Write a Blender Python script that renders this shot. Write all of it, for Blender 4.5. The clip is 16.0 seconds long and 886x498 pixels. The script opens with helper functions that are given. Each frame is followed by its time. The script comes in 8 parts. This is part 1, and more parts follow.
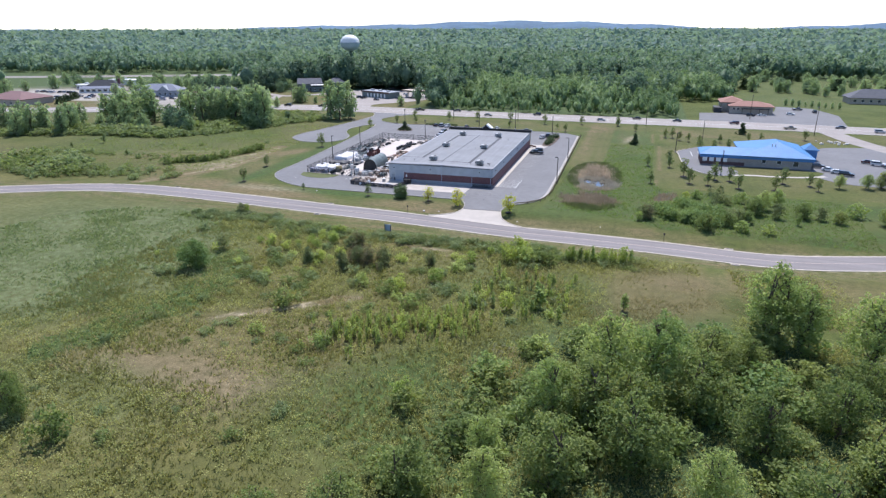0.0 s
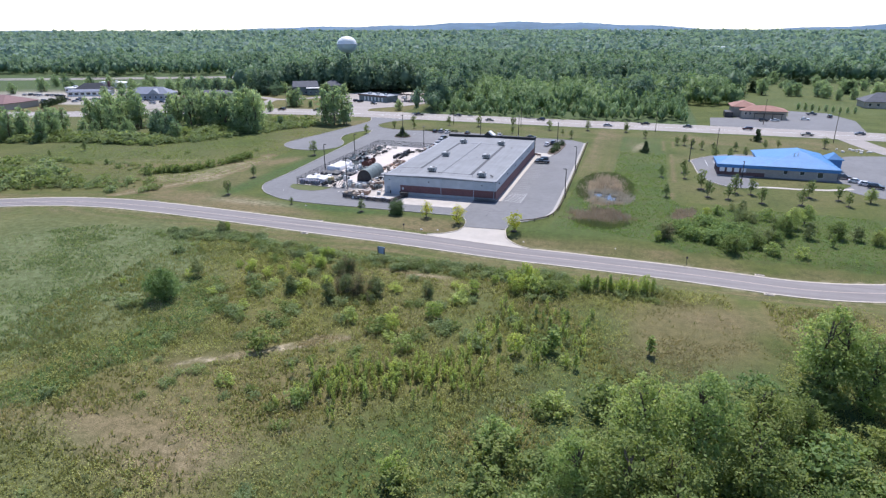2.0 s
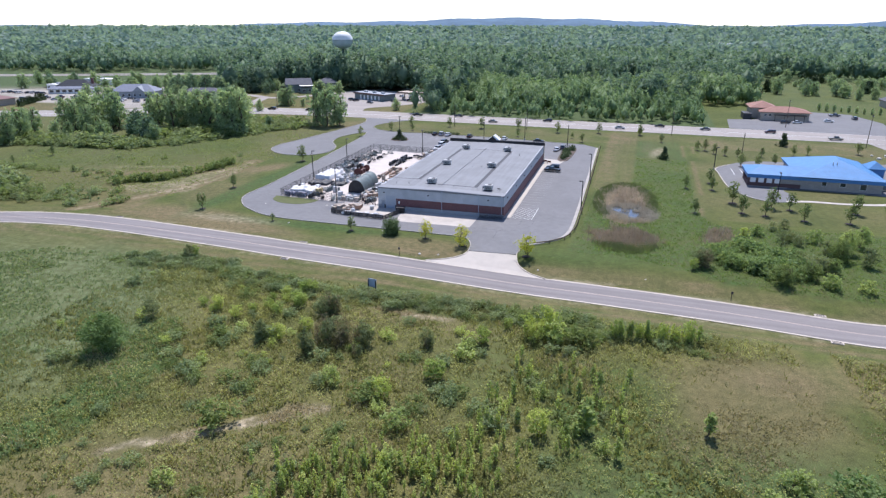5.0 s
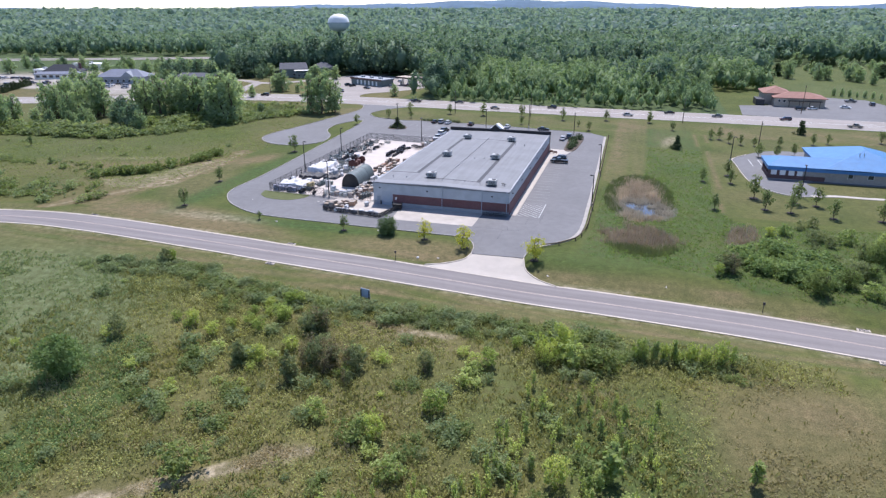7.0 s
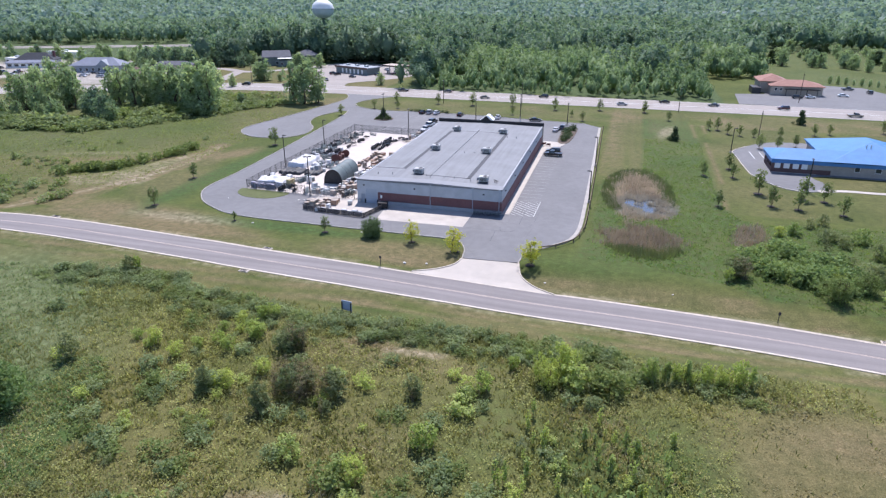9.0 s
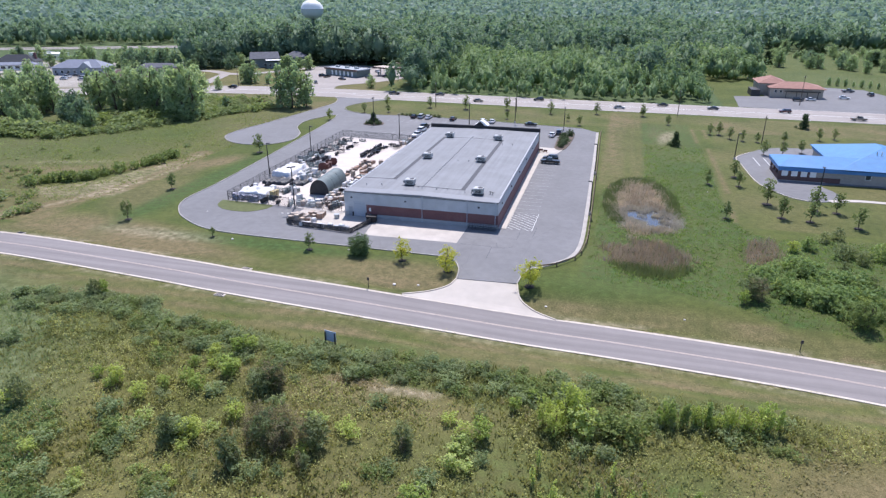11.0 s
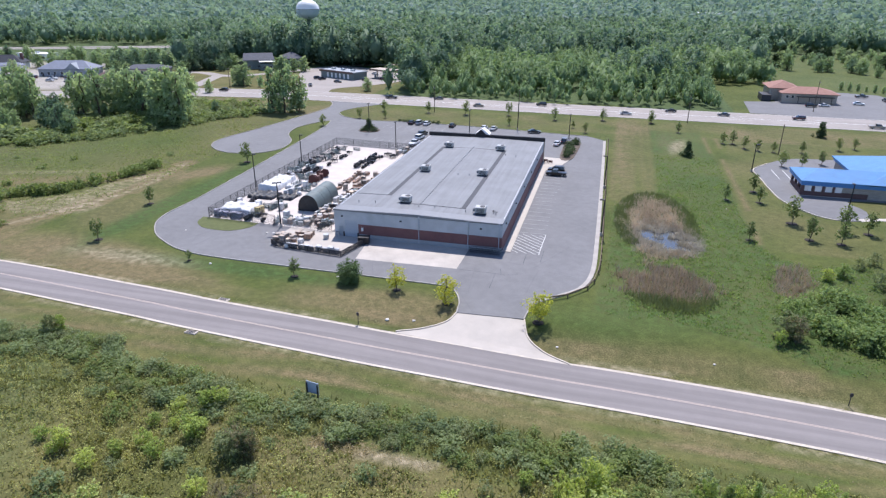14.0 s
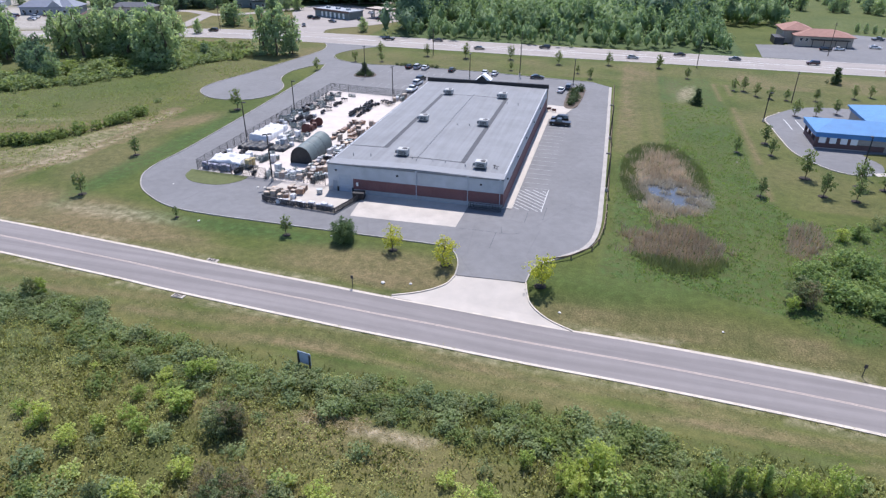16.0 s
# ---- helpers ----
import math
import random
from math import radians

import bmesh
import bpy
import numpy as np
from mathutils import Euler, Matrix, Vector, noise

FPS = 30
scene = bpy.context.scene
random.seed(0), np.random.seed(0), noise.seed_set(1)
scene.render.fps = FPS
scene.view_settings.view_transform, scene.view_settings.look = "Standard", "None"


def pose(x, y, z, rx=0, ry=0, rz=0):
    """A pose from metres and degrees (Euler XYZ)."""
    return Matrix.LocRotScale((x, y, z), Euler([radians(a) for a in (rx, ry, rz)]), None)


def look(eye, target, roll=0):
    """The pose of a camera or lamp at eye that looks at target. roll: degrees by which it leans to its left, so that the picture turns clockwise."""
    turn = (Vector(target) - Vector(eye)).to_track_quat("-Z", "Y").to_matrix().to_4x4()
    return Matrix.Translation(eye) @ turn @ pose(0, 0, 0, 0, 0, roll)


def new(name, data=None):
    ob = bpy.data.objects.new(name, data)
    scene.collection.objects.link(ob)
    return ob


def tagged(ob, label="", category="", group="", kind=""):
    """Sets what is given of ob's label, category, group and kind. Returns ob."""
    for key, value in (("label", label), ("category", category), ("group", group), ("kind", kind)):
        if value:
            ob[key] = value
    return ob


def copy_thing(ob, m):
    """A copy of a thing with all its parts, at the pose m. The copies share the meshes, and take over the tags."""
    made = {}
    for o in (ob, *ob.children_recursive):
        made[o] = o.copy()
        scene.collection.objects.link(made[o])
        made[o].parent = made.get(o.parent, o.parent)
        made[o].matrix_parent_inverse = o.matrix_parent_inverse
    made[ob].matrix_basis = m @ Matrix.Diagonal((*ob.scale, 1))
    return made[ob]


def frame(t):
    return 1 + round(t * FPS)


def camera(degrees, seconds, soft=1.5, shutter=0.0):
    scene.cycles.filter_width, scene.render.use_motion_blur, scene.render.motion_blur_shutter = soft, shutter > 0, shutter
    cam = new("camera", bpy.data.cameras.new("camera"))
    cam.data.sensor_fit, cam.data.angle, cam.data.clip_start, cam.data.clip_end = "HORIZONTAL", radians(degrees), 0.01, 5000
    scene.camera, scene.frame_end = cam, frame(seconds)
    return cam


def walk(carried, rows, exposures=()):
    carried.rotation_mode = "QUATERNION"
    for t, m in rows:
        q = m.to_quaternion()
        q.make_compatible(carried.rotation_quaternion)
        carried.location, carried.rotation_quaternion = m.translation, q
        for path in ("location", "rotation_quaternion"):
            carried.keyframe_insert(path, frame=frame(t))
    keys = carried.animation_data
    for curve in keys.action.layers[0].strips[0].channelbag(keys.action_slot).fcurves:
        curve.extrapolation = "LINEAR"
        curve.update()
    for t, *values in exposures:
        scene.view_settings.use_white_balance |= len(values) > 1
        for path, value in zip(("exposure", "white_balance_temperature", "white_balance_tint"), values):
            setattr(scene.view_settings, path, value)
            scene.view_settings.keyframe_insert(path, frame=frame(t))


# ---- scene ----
cam = camera(70.5, 16.0, soft=1.32)
PATH = [
    (0, (44.139, -188.968, 48.41), (43.567, -187.174, 47.736), -0.1),
    (0.5, (43.129, -185.324, 48.393), (42.557, -183.529, 47.721), -0.1),
    (1, (41.911, -181.616, 48.443), (41.339, -179.821, 47.772), -0.1),
    (1.5, (40.693, -177.85, 48.441), (40.121, -176.055, 47.77), -0.1),
    (2, (39.547, -174.045, 48.464), (38.975, -172.25, 47.793), -0.1),
    (2.5, (38.32, -170.492, 48.51), (37.748, -168.697, 47.839), -0.1),
    (3, (37.041, -166.848, 48.315), (36.47, -165.053, 47.643), -0.1),
    (3.5, (35.787, -163.103, 48.368), (35.217, -161.31, 47.689), -0.0),
    (4, (34.633, -159.746, 48.285), (34.064, -157.953, 47.606), -0.0),
    (6.5, (29.222, -144.16, 47.459), (28.66, -142.377, 46.748), 0.1),
    (7, (28.457, -141.546, 47.402), (27.896, -139.77, 46.674), 0.0),
    (7.5, (27.59, -139.055, 47.213), (27.031, -137.284, 46.471), 0.1),
    (8, (26.799, -136.523, 47.015), (26.243, -134.755, 46.262), 0.1),
    (8.5, (26.141, -134.302, 46.931), (25.604, -132.533, 46.169), 0.1),
    (9, (25.662, -132.255, 46.884), (25.138, -130.483, 46.121), 0.0),
    (11.5, (22.541, -121.29, 46.908), (22.039, -119.511, 46.145), 0.0),
    (12, (22.018, -119.191, 46.906), (21.516, -117.412, 46.143), 0.0),
    (12.5, (21.414, -117.251, 47.05), (20.915, -115.471, 46.286), 0.1),
    (13, (20.675, -115.15, 47.171), (20.177, -113.37, 46.406), 0.2),
    (13.5, (20.095, -113.339, 47.119), (19.598, -111.558, 46.356), 0.2),
    (14, (19.733, -111.647, 47.097), (19.235, -109.867, 46.333), 0.2),
    (14.5, (19.321, -110.189, 46.979), (18.824, -108.411, 46.21), 0.2),
    (15, (19.1, -108.994, 46.867), (18.609, -107.236, 46.05), 0.2),
    (15.5, (18.652, -107.487, 47.59), (18.178, -105.781, 46.661), 0.4),
    (16, (18.421, -106.491, 47.514), (17.947, -104.783, 46.587), 0.4),
]
walk(cam, [(t, look(eye, target, roll)) for t, eye, target, roll in PATH], [(0, 0.42, 6150, 16.2), (6.6, 0.38, 6150, 18.5), (8.6, 0.50, 6150, 19.5), (12, 0.48, 6180, 18.2), (16, 0.44, 6200, 17.2)])

# ---- light ----
SUN_AZ = Vector((-0.2, 1.0, 0)).normalized()      # from the ground towards the sun
SUN_EL = radians(59)
world = bpy.data.worlds.new("world")
scene.world = world
world.use_nodes = True
wn = world.node_tree.nodes
sky = wn.new("ShaderNodeTexSky")
sky.sky_type = "NISHITA"
sky.sun_disc = False
sky.sun_elevation = SUN_EL
sky.sun_rotation = math.atan2(SUN_AZ.x, SUN_AZ.y)
sky.air_density, sky.dust_density, sky.ozone_density = 0.8, 0.1, 3.0
wn["Background"].inputs["Strength"].default_value = 0.15
world.node_tree.links.new(sky.outputs[0], wn["Background"].inputs["Color"])
sun_data = bpy.data.lights.new("sun", "SUN")
sun_data.energy, sun_data.angle, sun_data.color = 4.6, radians(0.53), (1.0, 0.96, 0.9)
sun = new("sun", sun_data)
sun.matrix_world = look(SUN_AZ * math.cos(SUN_EL) * 100 + Vector((0, 0, math.sin(SUN_EL) * 100)), (0, 0, 0))


# ---- materials ----
def node_mat(name):
    m = bpy.data.materials.new(name)
    m.use_nodes = True
    t = m.node_tree
    return m, t.nodes, t.links, t.nodes["Principled BSDF"]


def noise_at(n, l, scale, detail=4.0, world_space=True, rough=0.6):
    tex = n.new("ShaderNodeTexNoise")
    tex.inputs["Scale"].default_value, tex.inputs["Detail"].default_value = scale, detail
    tex.inputs["Roughness"].default_value = rough
    if world_space:
        geo = n.new("ShaderNodeNewGeometry")
        l.new(geo.outputs["Position"], tex.inputs["Vector"])
    else:
        co = n.new("ShaderNodeTexCoord")
        l.new(co.outputs["Object"], tex.inputs["Vector"])
    return tex


def ramp(n, l, fac, lo, hi, a=0.3, b=0.7):
    r = n.new("ShaderNodeValToRGB")
    r.color_ramp.elements[0].position, r.color_ramp.elements[1].position = a, b
    r.color_ramp.elements[0].color, r.color_ramp.elements[1].color = (*lo, 1), (*hi, 1)
    l.new(fac, r.inputs[0])
    return r.outputs[0]


def mixc(n, l, fac, a, b, mode="MIX"):
    m = n.new("ShaderNodeMix")
    m.data_type, m.blend_type = "RGBA", mode
    for value, sock in ((fac, m.inputs[0]), (a, m.inputs[6]), (b, m.inputs[7])):
        if hasattr(value, "is_output"):
            l.new(value, sock)
        elif isinstance(value, tuple):
            sock.default_value = (*value, 1)
        else:
            sock.default_value = value
    return m.outputs[2]


def surface(name, color, rough=0.7, metal=0.0, var=0.18, scale=1.2, fine=14.0, bump=0.15, world_space=True, spec=0.4, each=0.0):
    """A worn surface: the colour varies at two scales, with a fine relief."""
    m, n, l, p = node_mat(name)
    big, small = noise_at(n, l, scale, 3, world_space), noise_at(n, l, fine, 3, world_space)
    dark = tuple(c * (1 - var) for c in color)
    light = tuple(min(1, c * (1 + var)) for c in color)
    col = ramp(n, l, big.outputs[0], dark, light)
    col = mixc(n, l, 0.35, col, ramp(n, l, small.outputs[0], dark, light), "MIX")
    if each:
        # every piece a little lighter or darker than the next
        info, reach, tone = n.new("ShaderNodeObjectInfo"), n.new("ShaderNodeMapRange"), n.new("ShaderNodeHueSaturation")
        reach.inputs[3].default_value, reach.inputs[4].default_value = 1 - each, 1 + each
        l.new(info.outputs["Random"], reach.inputs[0])
        l.new(reach.outputs[0], tone.inputs["Value"])
        l.new(reach.outputs[0], tone.inputs["Saturation"])
        l.new(col, tone.inputs["Color"])
        col = tone.outputs[0]
    l.new(col, p.inputs["Base Color"])
    p.inputs["Roughness"].default_value, p.inputs["Metallic"].default_value = rough, metal
    p.inputs["Specular IOR Level"].default_value = spec
    if bump:
        b = n.new("ShaderNodeBump")
        b.inputs["Strength"].default_value, b.inputs["Distance"].default_value = bump, 0.03
        l.new(small.outputs[0], b.inputs["Height"])
        l.new(b.outputs[0], p.inputs["Normal"])
    return m


def leaf_mat(name, dark, light, trans=0.5, patch_scale=0.22, patch_mix=0.4):
    """Leaves: each one takes its own tone, each plant a shift of its own. The colour is what a leaf gives back and lets through together."""
    m, n, l, p = node_mat(name)
    geo, info = n.new("ShaderNodeNewGeometry"), n.new("ShaderNodeObjectInfo")
    lo, hi = (tuple(a + f * (b - a) for a, b in zip(dark, light)) for f in (0.18, 0.82))
    col = ramp(n, l, geo.outputs["Random Per Island"], lo, hi, 0.0, 1.0)
    patch = noise_at(n, l, patch_scale, 2)
    col = mixc(n, l, patch_mix, col, ramp(n, l, patch.outputs[0], dark, light, 0.35, 0.65))
    shift = n.new("ShaderNodeHueSaturation")
    spread = n.new("ShaderNodeMapRange")
    l.new(info.outputs["Random"], spread.inputs[0])
    spread.inputs[3].default_value, spread.inputs[4].default_value = 0.86, 1.2
    l.new(spread.outputs[0], shift.inputs["Value"])
    hue = n.new("ShaderNodeMapRange")
    l.new(info.outputs["Random"], hue.inputs[0])
    hue.inputs[3].default_value, hue.inputs[4].default_value = 0.515, 0.485
    l.new(hue.outputs[0], shift.inputs["Hue"])
    l.new(col, shift.inputs["Color"])
    out = shift.outputs[0]
    l.new(out, p.inputs["Base Color"])
    p.inputs["Roughness"].default_value = 0.6
    p.inputs["Specular IOR Level"].default_value = 0.12
    tr = n.new("ShaderNodeBsdfTranslucent")
    warm = mixc(n, l, 0.6, out, (1.0, 1.0, 0.45), "MULTIPLY")
    l.new(warm, tr.inputs["Color"])
    mix = n.new("ShaderNodeMixShader")
    mix.inputs[0].default_value = trans
    l.new(p.outputs[0], mix.inputs[1])
    l.new(tr.outputs[0], mix.inputs[2])
    l.new(mix.outputs[0], n["Material Output"].inputs[0])
    return m


def ground_mat():
    m, n, l, p = node_mat("ground")
    patch, clump, grain = noise_at(n, l, 0.06, 4), noise_at(n, l, 0.7, 5), noise_at(n, l, 5.0, 4)
    col = ramp(n, l, patch.outputs[0], MEADOW_A, MEADOW_B, 0.38, 0.62)
    def zone(name, lo, hi, tex):
        a = n.new("ShaderNodeAttribute")
        a.attribute_name = name
        return a.outputs["Fac"], ramp(n, l, tex.outputs[0], lo, hi, 0.35, 0.65)
    for name, lo, hi, tex in (("mown", MOWN_A, MOWN_B, patch), ("dry", DRY_A, DRY_B, grain), ("lush", LUSH_A, LUSH_B, clump),
                              ("pale", PALE_A, PALE_B, clump), ("bare", BARE_A, BARE_B, clump), ("wood", WOOD_A, WOOD_B, clump),
                              ("paved", PAVE_A, PAVE_B, patch)):
        fac, c = zone(name, lo, hi, tex)
        if name in ("dry", "lush", "bare", "pale"):
            # ragged borders
            mul = n.new("ShaderNodeMath")
            mul.operation = "MULTIPLY_ADD"
            mul.use_clamp = True
            l.new(clump.outputs[0], mul.inputs[0])
            mul.inputs[1].default_value = 0.9 if name == "dry" else 1.6
            mul.inputs[2].default_value = 0.25 if name == "dry" else -0.3
            prod = n.new("ShaderNodeMath")
            prod.operation = "MULTIPLY"
            l.new(fac, prod.inputs[0])
            l.new(mul.outputs[0], prod.inputs[1])
            add = n.new("ShaderNodeMath")
            add.operation = "MULTIPLY_ADD"
            add.use_clamp = True
            l.new(prod.outputs[0], add.inputs[0])
            add.inputs[1].default_value = 1.4
            add.inputs[2].default_value = 0.0
            fac = add.outputs[0]
        col = mixc(n, l, fac, col, c)
    speck = ramp(n, l, grain.outputs[0], (0.62, 0.62, 0.62), (1.3, 1.3, 1.25), 0.3, 0.7)
    col = mixc(n, l, 0.8, col, speck, "MULTIPLY")
    mid = ramp(n, l, clump.outputs[0], (0.8, 0.82, 0.8), (1.18, 1.16, 1.1), 0.35, 0.65)
    col = mixc(n, l, 0.8, col, mid, "MULTIPLY")
    l.new(col, p.inputs["Base Color"])
    p.inputs["Roughness"].default_value = 0.9
    p.inputs["Specular IOR Level"].default_value = 0.15
    b = n.new("ShaderNodeBump")
    b.inputs["Strength"].default_value, b.inputs["Distance"].default_value = 0.6, 0.12
    l.new(grain.outputs[0], b.inputs["Height"])
    l.new(b.outputs[0], p.inputs["Normal"])
    return m


def asphalt_mat(name, color, streak=0.12, crack=True, worn=0.0):
    m, n, l, p = node_mat(name)
    big, mid, fine = noise_at(n, l, 0.08, 4), noise_at(n, l, 0.6, 4), noise_at(n, l, 22.0, 2)
    lo, hi = tuple(c * (1 - streak) for c in color), tuple(c * (1 + streak) for c in color)
    col = ramp(n, l, big.outputs[0], lo, hi)
    col = mixc(n, l, 0.35, col, ramp(n, l, mid.outputs[0], lo, hi, 0.4, 0.6))
    col = mixc(n, l, 0.5, col, ramp(n, l, fine.outputs[0], (0.8, 0.8, 0.8), (1.2, 1.2, 1.2)), "MULTIPLY")
    if worn:
        # wheel-worn streaks that run with the traffic
        geo, stretch, run = n.new("ShaderNodeNewGeometry"), n.new("ShaderNodeMapping"), n.new("ShaderNodeTexNoise")
        stretch.inputs["Scale"].default_value = (0.02, 0.75, 0.1)
        l.new(geo.outputs["Position"], stretch.inputs["Vector"])
        l.new(stretch.outputs[0], run.inputs["Vector"])
        run.inputs["Scale"].default_value, run.inputs["Detail"].default_value = 1.0, 4.0
        col = mixc(n, l, 1.0, col, ramp(n, l, run.outputs[0], (1 - worn,) * 3, (1 + worn,) * 3, 0.38, 0.62), "MULTIPLY")
    if crack:
        v = n.new("ShaderNodeTexVoronoi")
        v.feature = "DISTANCE_TO_EDGE"
        v.inputs["Scale"].default_value = 0.07
        geo = n.new("ShaderNodeNewGeometry")
        l.new(mixc(n, l, 0.25, geo.outputs["Position"], mid.outputs["Color"], "ADD"), v.inputs["Vector"])
        col = mixc(n, l, 1.0, col, ramp(n, l, v.outputs[0], (0.87, 0.87, 0.88), (1, 1, 1), 0.001, 0.005), "MULTIPLY")
    l.new(col, p.inputs["Base Color"])
    p.inputs["Roughness"].default_value = 0.85
    p.inputs["Specular IOR Level"].default_value = 0.3
    b = n.new("ShaderNodeBump")
    b.inputs["Strength"].default_value, b.inputs["Distance"].default_value = 0.2, 0.01
    l.new(fine.outputs[0], b.inputs["Height"])
    l.new(b.outputs[0], p.inputs["Normal"])
    return m


def membrane_mat(name, color):
    """Roofing sheets: faint lengthwise laps, rain streaks and ponding stains."""
    m, n, l, p = node_mat(name)
    co, stretch = n.new("ShaderNodeTexCoord"), n.new("ShaderNodeMapping")
    stretch.inputs["Scale"].default_value = (1.1, 0.045, 1.0)
    l.new(co.outputs["Object"], stretch.inputs["Vector"])
    streak = n.new("ShaderNodeTexNoise")
    streak.inputs["Scale"].default_value, streak.inputs["Detail"].default_value = 1.0, 5.0
    l.new(stretch.outputs[0], streak.inputs["Vector"])
    pool, fine = noise_at(n, l, 0.16, 5), noise_at(n, l, 5.0, 3)
    lo, hi = tuple(c * 0.82 for c in color), tuple(c * 1.15 for c in color)
    col = mixc(n, l, 0.5, ramp(n, l, streak.outputs[0], lo, hi, 0.35, 0.65), ramp(n, l, pool.outputs[0], lo, hi, 0.35, 0.62))
    sep, lap, lim = n.new("ShaderNodeSeparateXYZ"), n.new("ShaderNodeMath"), n.new("ShaderNodeMapRange")
    l.new(co.outputs["Object"], sep.inputs[0])
    lap.operation = "PINGPONG"
    l.new(sep.outputs[0], lap.inputs[0])
    lap.inputs[1].default_value = 1.5
    l.new(lap.outputs[0], lim.inputs[0])
    lim.inputs[1].default_value, lim.inputs[2].default_value = 0.0, 0.07
    col = mixc(n, l, 1.0, col, ramp(n, l, lim.outputs[0], (0.9, 0.9, 0.9), (1, 1, 1), 0, 1), "MULTIPLY")
    col = mixc(n, l, 0.5, col, ramp(n, l, fine.outputs[0], (0.88, 0.88, 0.88), (1.1, 1.1, 1.1)), "MULTIPLY")
    l.new(col, p.inputs["Base Color"])
    p.inputs["Roughness"].default_value = 0.72
    b = n.new("ShaderNodeBump")
    b.inputs["Strength"].default_value, b.inputs["Distance"].default_value = 0.15, 0.02
    l.new(pool.outputs[0], b.inputs["Height"])
    l.new(b.outputs[0], p.inputs["Normal"])
    return m


def brick_mat(name, a, b_, mortar, w=0.4, h=0.2):
    m, n, l, p = node_mat(name)
    co = n.new("ShaderNodeTexCoord")
    sep, com, add = n.new("ShaderNodeSeparateXYZ"), n.new("ShaderNodeCombineXYZ"), n.new("ShaderNodeMath")
    l.new(co.outputs["Object"], sep.inputs[0])
    l.new(sep.outputs[0], add.inputs[0])
    l.new(sep.outputs[1], add.inputs[1])
    l.new(add.outputs[0], com.inputs[0])
    l.new(sep.outputs[2], com.inputs[1])
    t = n.new("ShaderNodeTexBrick")
    t.inputs["Scale"].default_value = 1.0
    t.inputs["Brick Width"].default_value, t.inputs["Row Height"].default_value = w, h
    t.inputs["Mortar Size"].default_value = 0.012
    t.inputs["Color1"].default_value, t.inputs["Color2"].default_value, t.inputs["Mortar"].default_value = (*a, 1), (*b_, 1), (*mortar, 1)
    l.new(com.outputs[0], t.inputs["Vector"])
    stain = noise_at(n, l, 0.35, 4)
    col = mixc(n, l, 0.6, t.outputs[0], ramp(n, l, stain.outputs[0], (0.8, 0.8, 0.8), (1.12, 1.1, 1.08)), "MULTIPLY")
    l.new(col, p.inputs["Base Color"])
    p.inputs["Roughness"].default_value = 0.85
    bump = n.new("ShaderNodeBump")
    bump.inputs["Strength"].default_value, bump.inputs["Distance"].default_value = 0.4, 0.01
    l.new(t.outputs["Fac"], bump.inputs["Height"])
    bump.invert = True
    l.new(bump.outputs[0], p.inputs["Normal"])
    return m


def glass_mat(name, tint=(0.03, 0.04, 0.05)):
    m, n, l, p = node_mat(name)
    p.inputs["Base Color"].default_value = (*tint, 1)
    p.inputs["Roughness"].default_value = 0.06
    p.inputs["Specular IOR Level"].default_value = 0.8
    return m


def paint_mat(name, color, rough=0.3):
    m, n, l, p = node_mat(name)
    dust = noise_at(n, l, 3.0, 3, False)
    l.new(ramp(n, l, dust.outputs[0], tuple(c * 0.9 for c in color), tuple(min(1, c * 1.08) for c in color)), p.inputs["Base Color"])
    p.inputs["Roughness"].default_value = rough
    p.inputs["Coat Weight"].default_value = 0.2
    return m


def seam_mat(name, color, pitch=0.45, axis=0, rough=0.45, metal=0.0, seam=0.8):
    """Sheet metal with upright seams."""
    m, n, l, p = node_mat(name)
    co, sep = n.new("ShaderNodeTexCoord"), n.new("ShaderNodeSeparateXYZ")
    l.new(co.outputs["Object"], sep.inputs[0])
    mod = n.new("ShaderNodeMath")
    mod.operation = "PINGPONG"
    l.new(sep.outputs[axis], mod.inputs[0])
    mod.inputs[1].default_value = pitch / 2
    lim = n.new("ShaderNodeMapRange")
    l.new(mod.outputs[0], lim.inputs[0])
    lim.inputs[1].default_value, lim.inputs[2].default_value = 0.0, 0.05
    wear = noise_at(n, l, 0.5, 4)
    col = ramp(n, l, wear.outputs[0], tuple(c * 0.88 for c in color), tuple(min(1, c * 1.1) for c in color))
    l.new(mixc(n, l, 1.0, col, ramp(n, l, lim.outputs[0], (seam, seam, seam), (1, 1, 1), 0, 1), "MULTIPLY"), p.inputs["Base Color"])
    p.inputs["Roughness"].default_value, p.inputs["Metallic"].default_value = rough, metal
    b = n.new("ShaderNodeBump")
    b.inputs["Strength"].default_value, b.inputs["Distance"].default_value = 3.5 * (1 - seam), 0.04
    b.invert = True
    l.new(lim.outputs[0], b.inputs["Height"])
    l.new(b.outputs[0], p.inputs["Normal"])
    return m


MEADOW_A, MEADOW_B = (0.088, 0.096, 0.030), (0.132, 0.127, 0.047)
MOWN_A, MOWN_B = (0.062, 0.085, 0.020), (0.099, 0.115, 0.033)
DRY_A, DRY_B = (0.130, 0.106, 0.053), (0.184, 0.150, 0.083)
LUSH_A, LUSH_B = (0.036, 0.072, 0.020), (0.062, 0.106, 0.030)
PALE_A, PALE_B = (0.092, 0.126, 0.056), (0.136, 0.164, 0.082)
BARE_A, BARE_B = (0.250, 0.205, 0.142), (0.380, 0.325, 0.240)
WOOD_A, WOOD_B = (0.055, 0.085, 0.032), (0.08, 0.115, 0.045)
PAVE_A, PAVE_B = (0.300, 0.277, 0.255), (0.375, 0.352, 0.330)

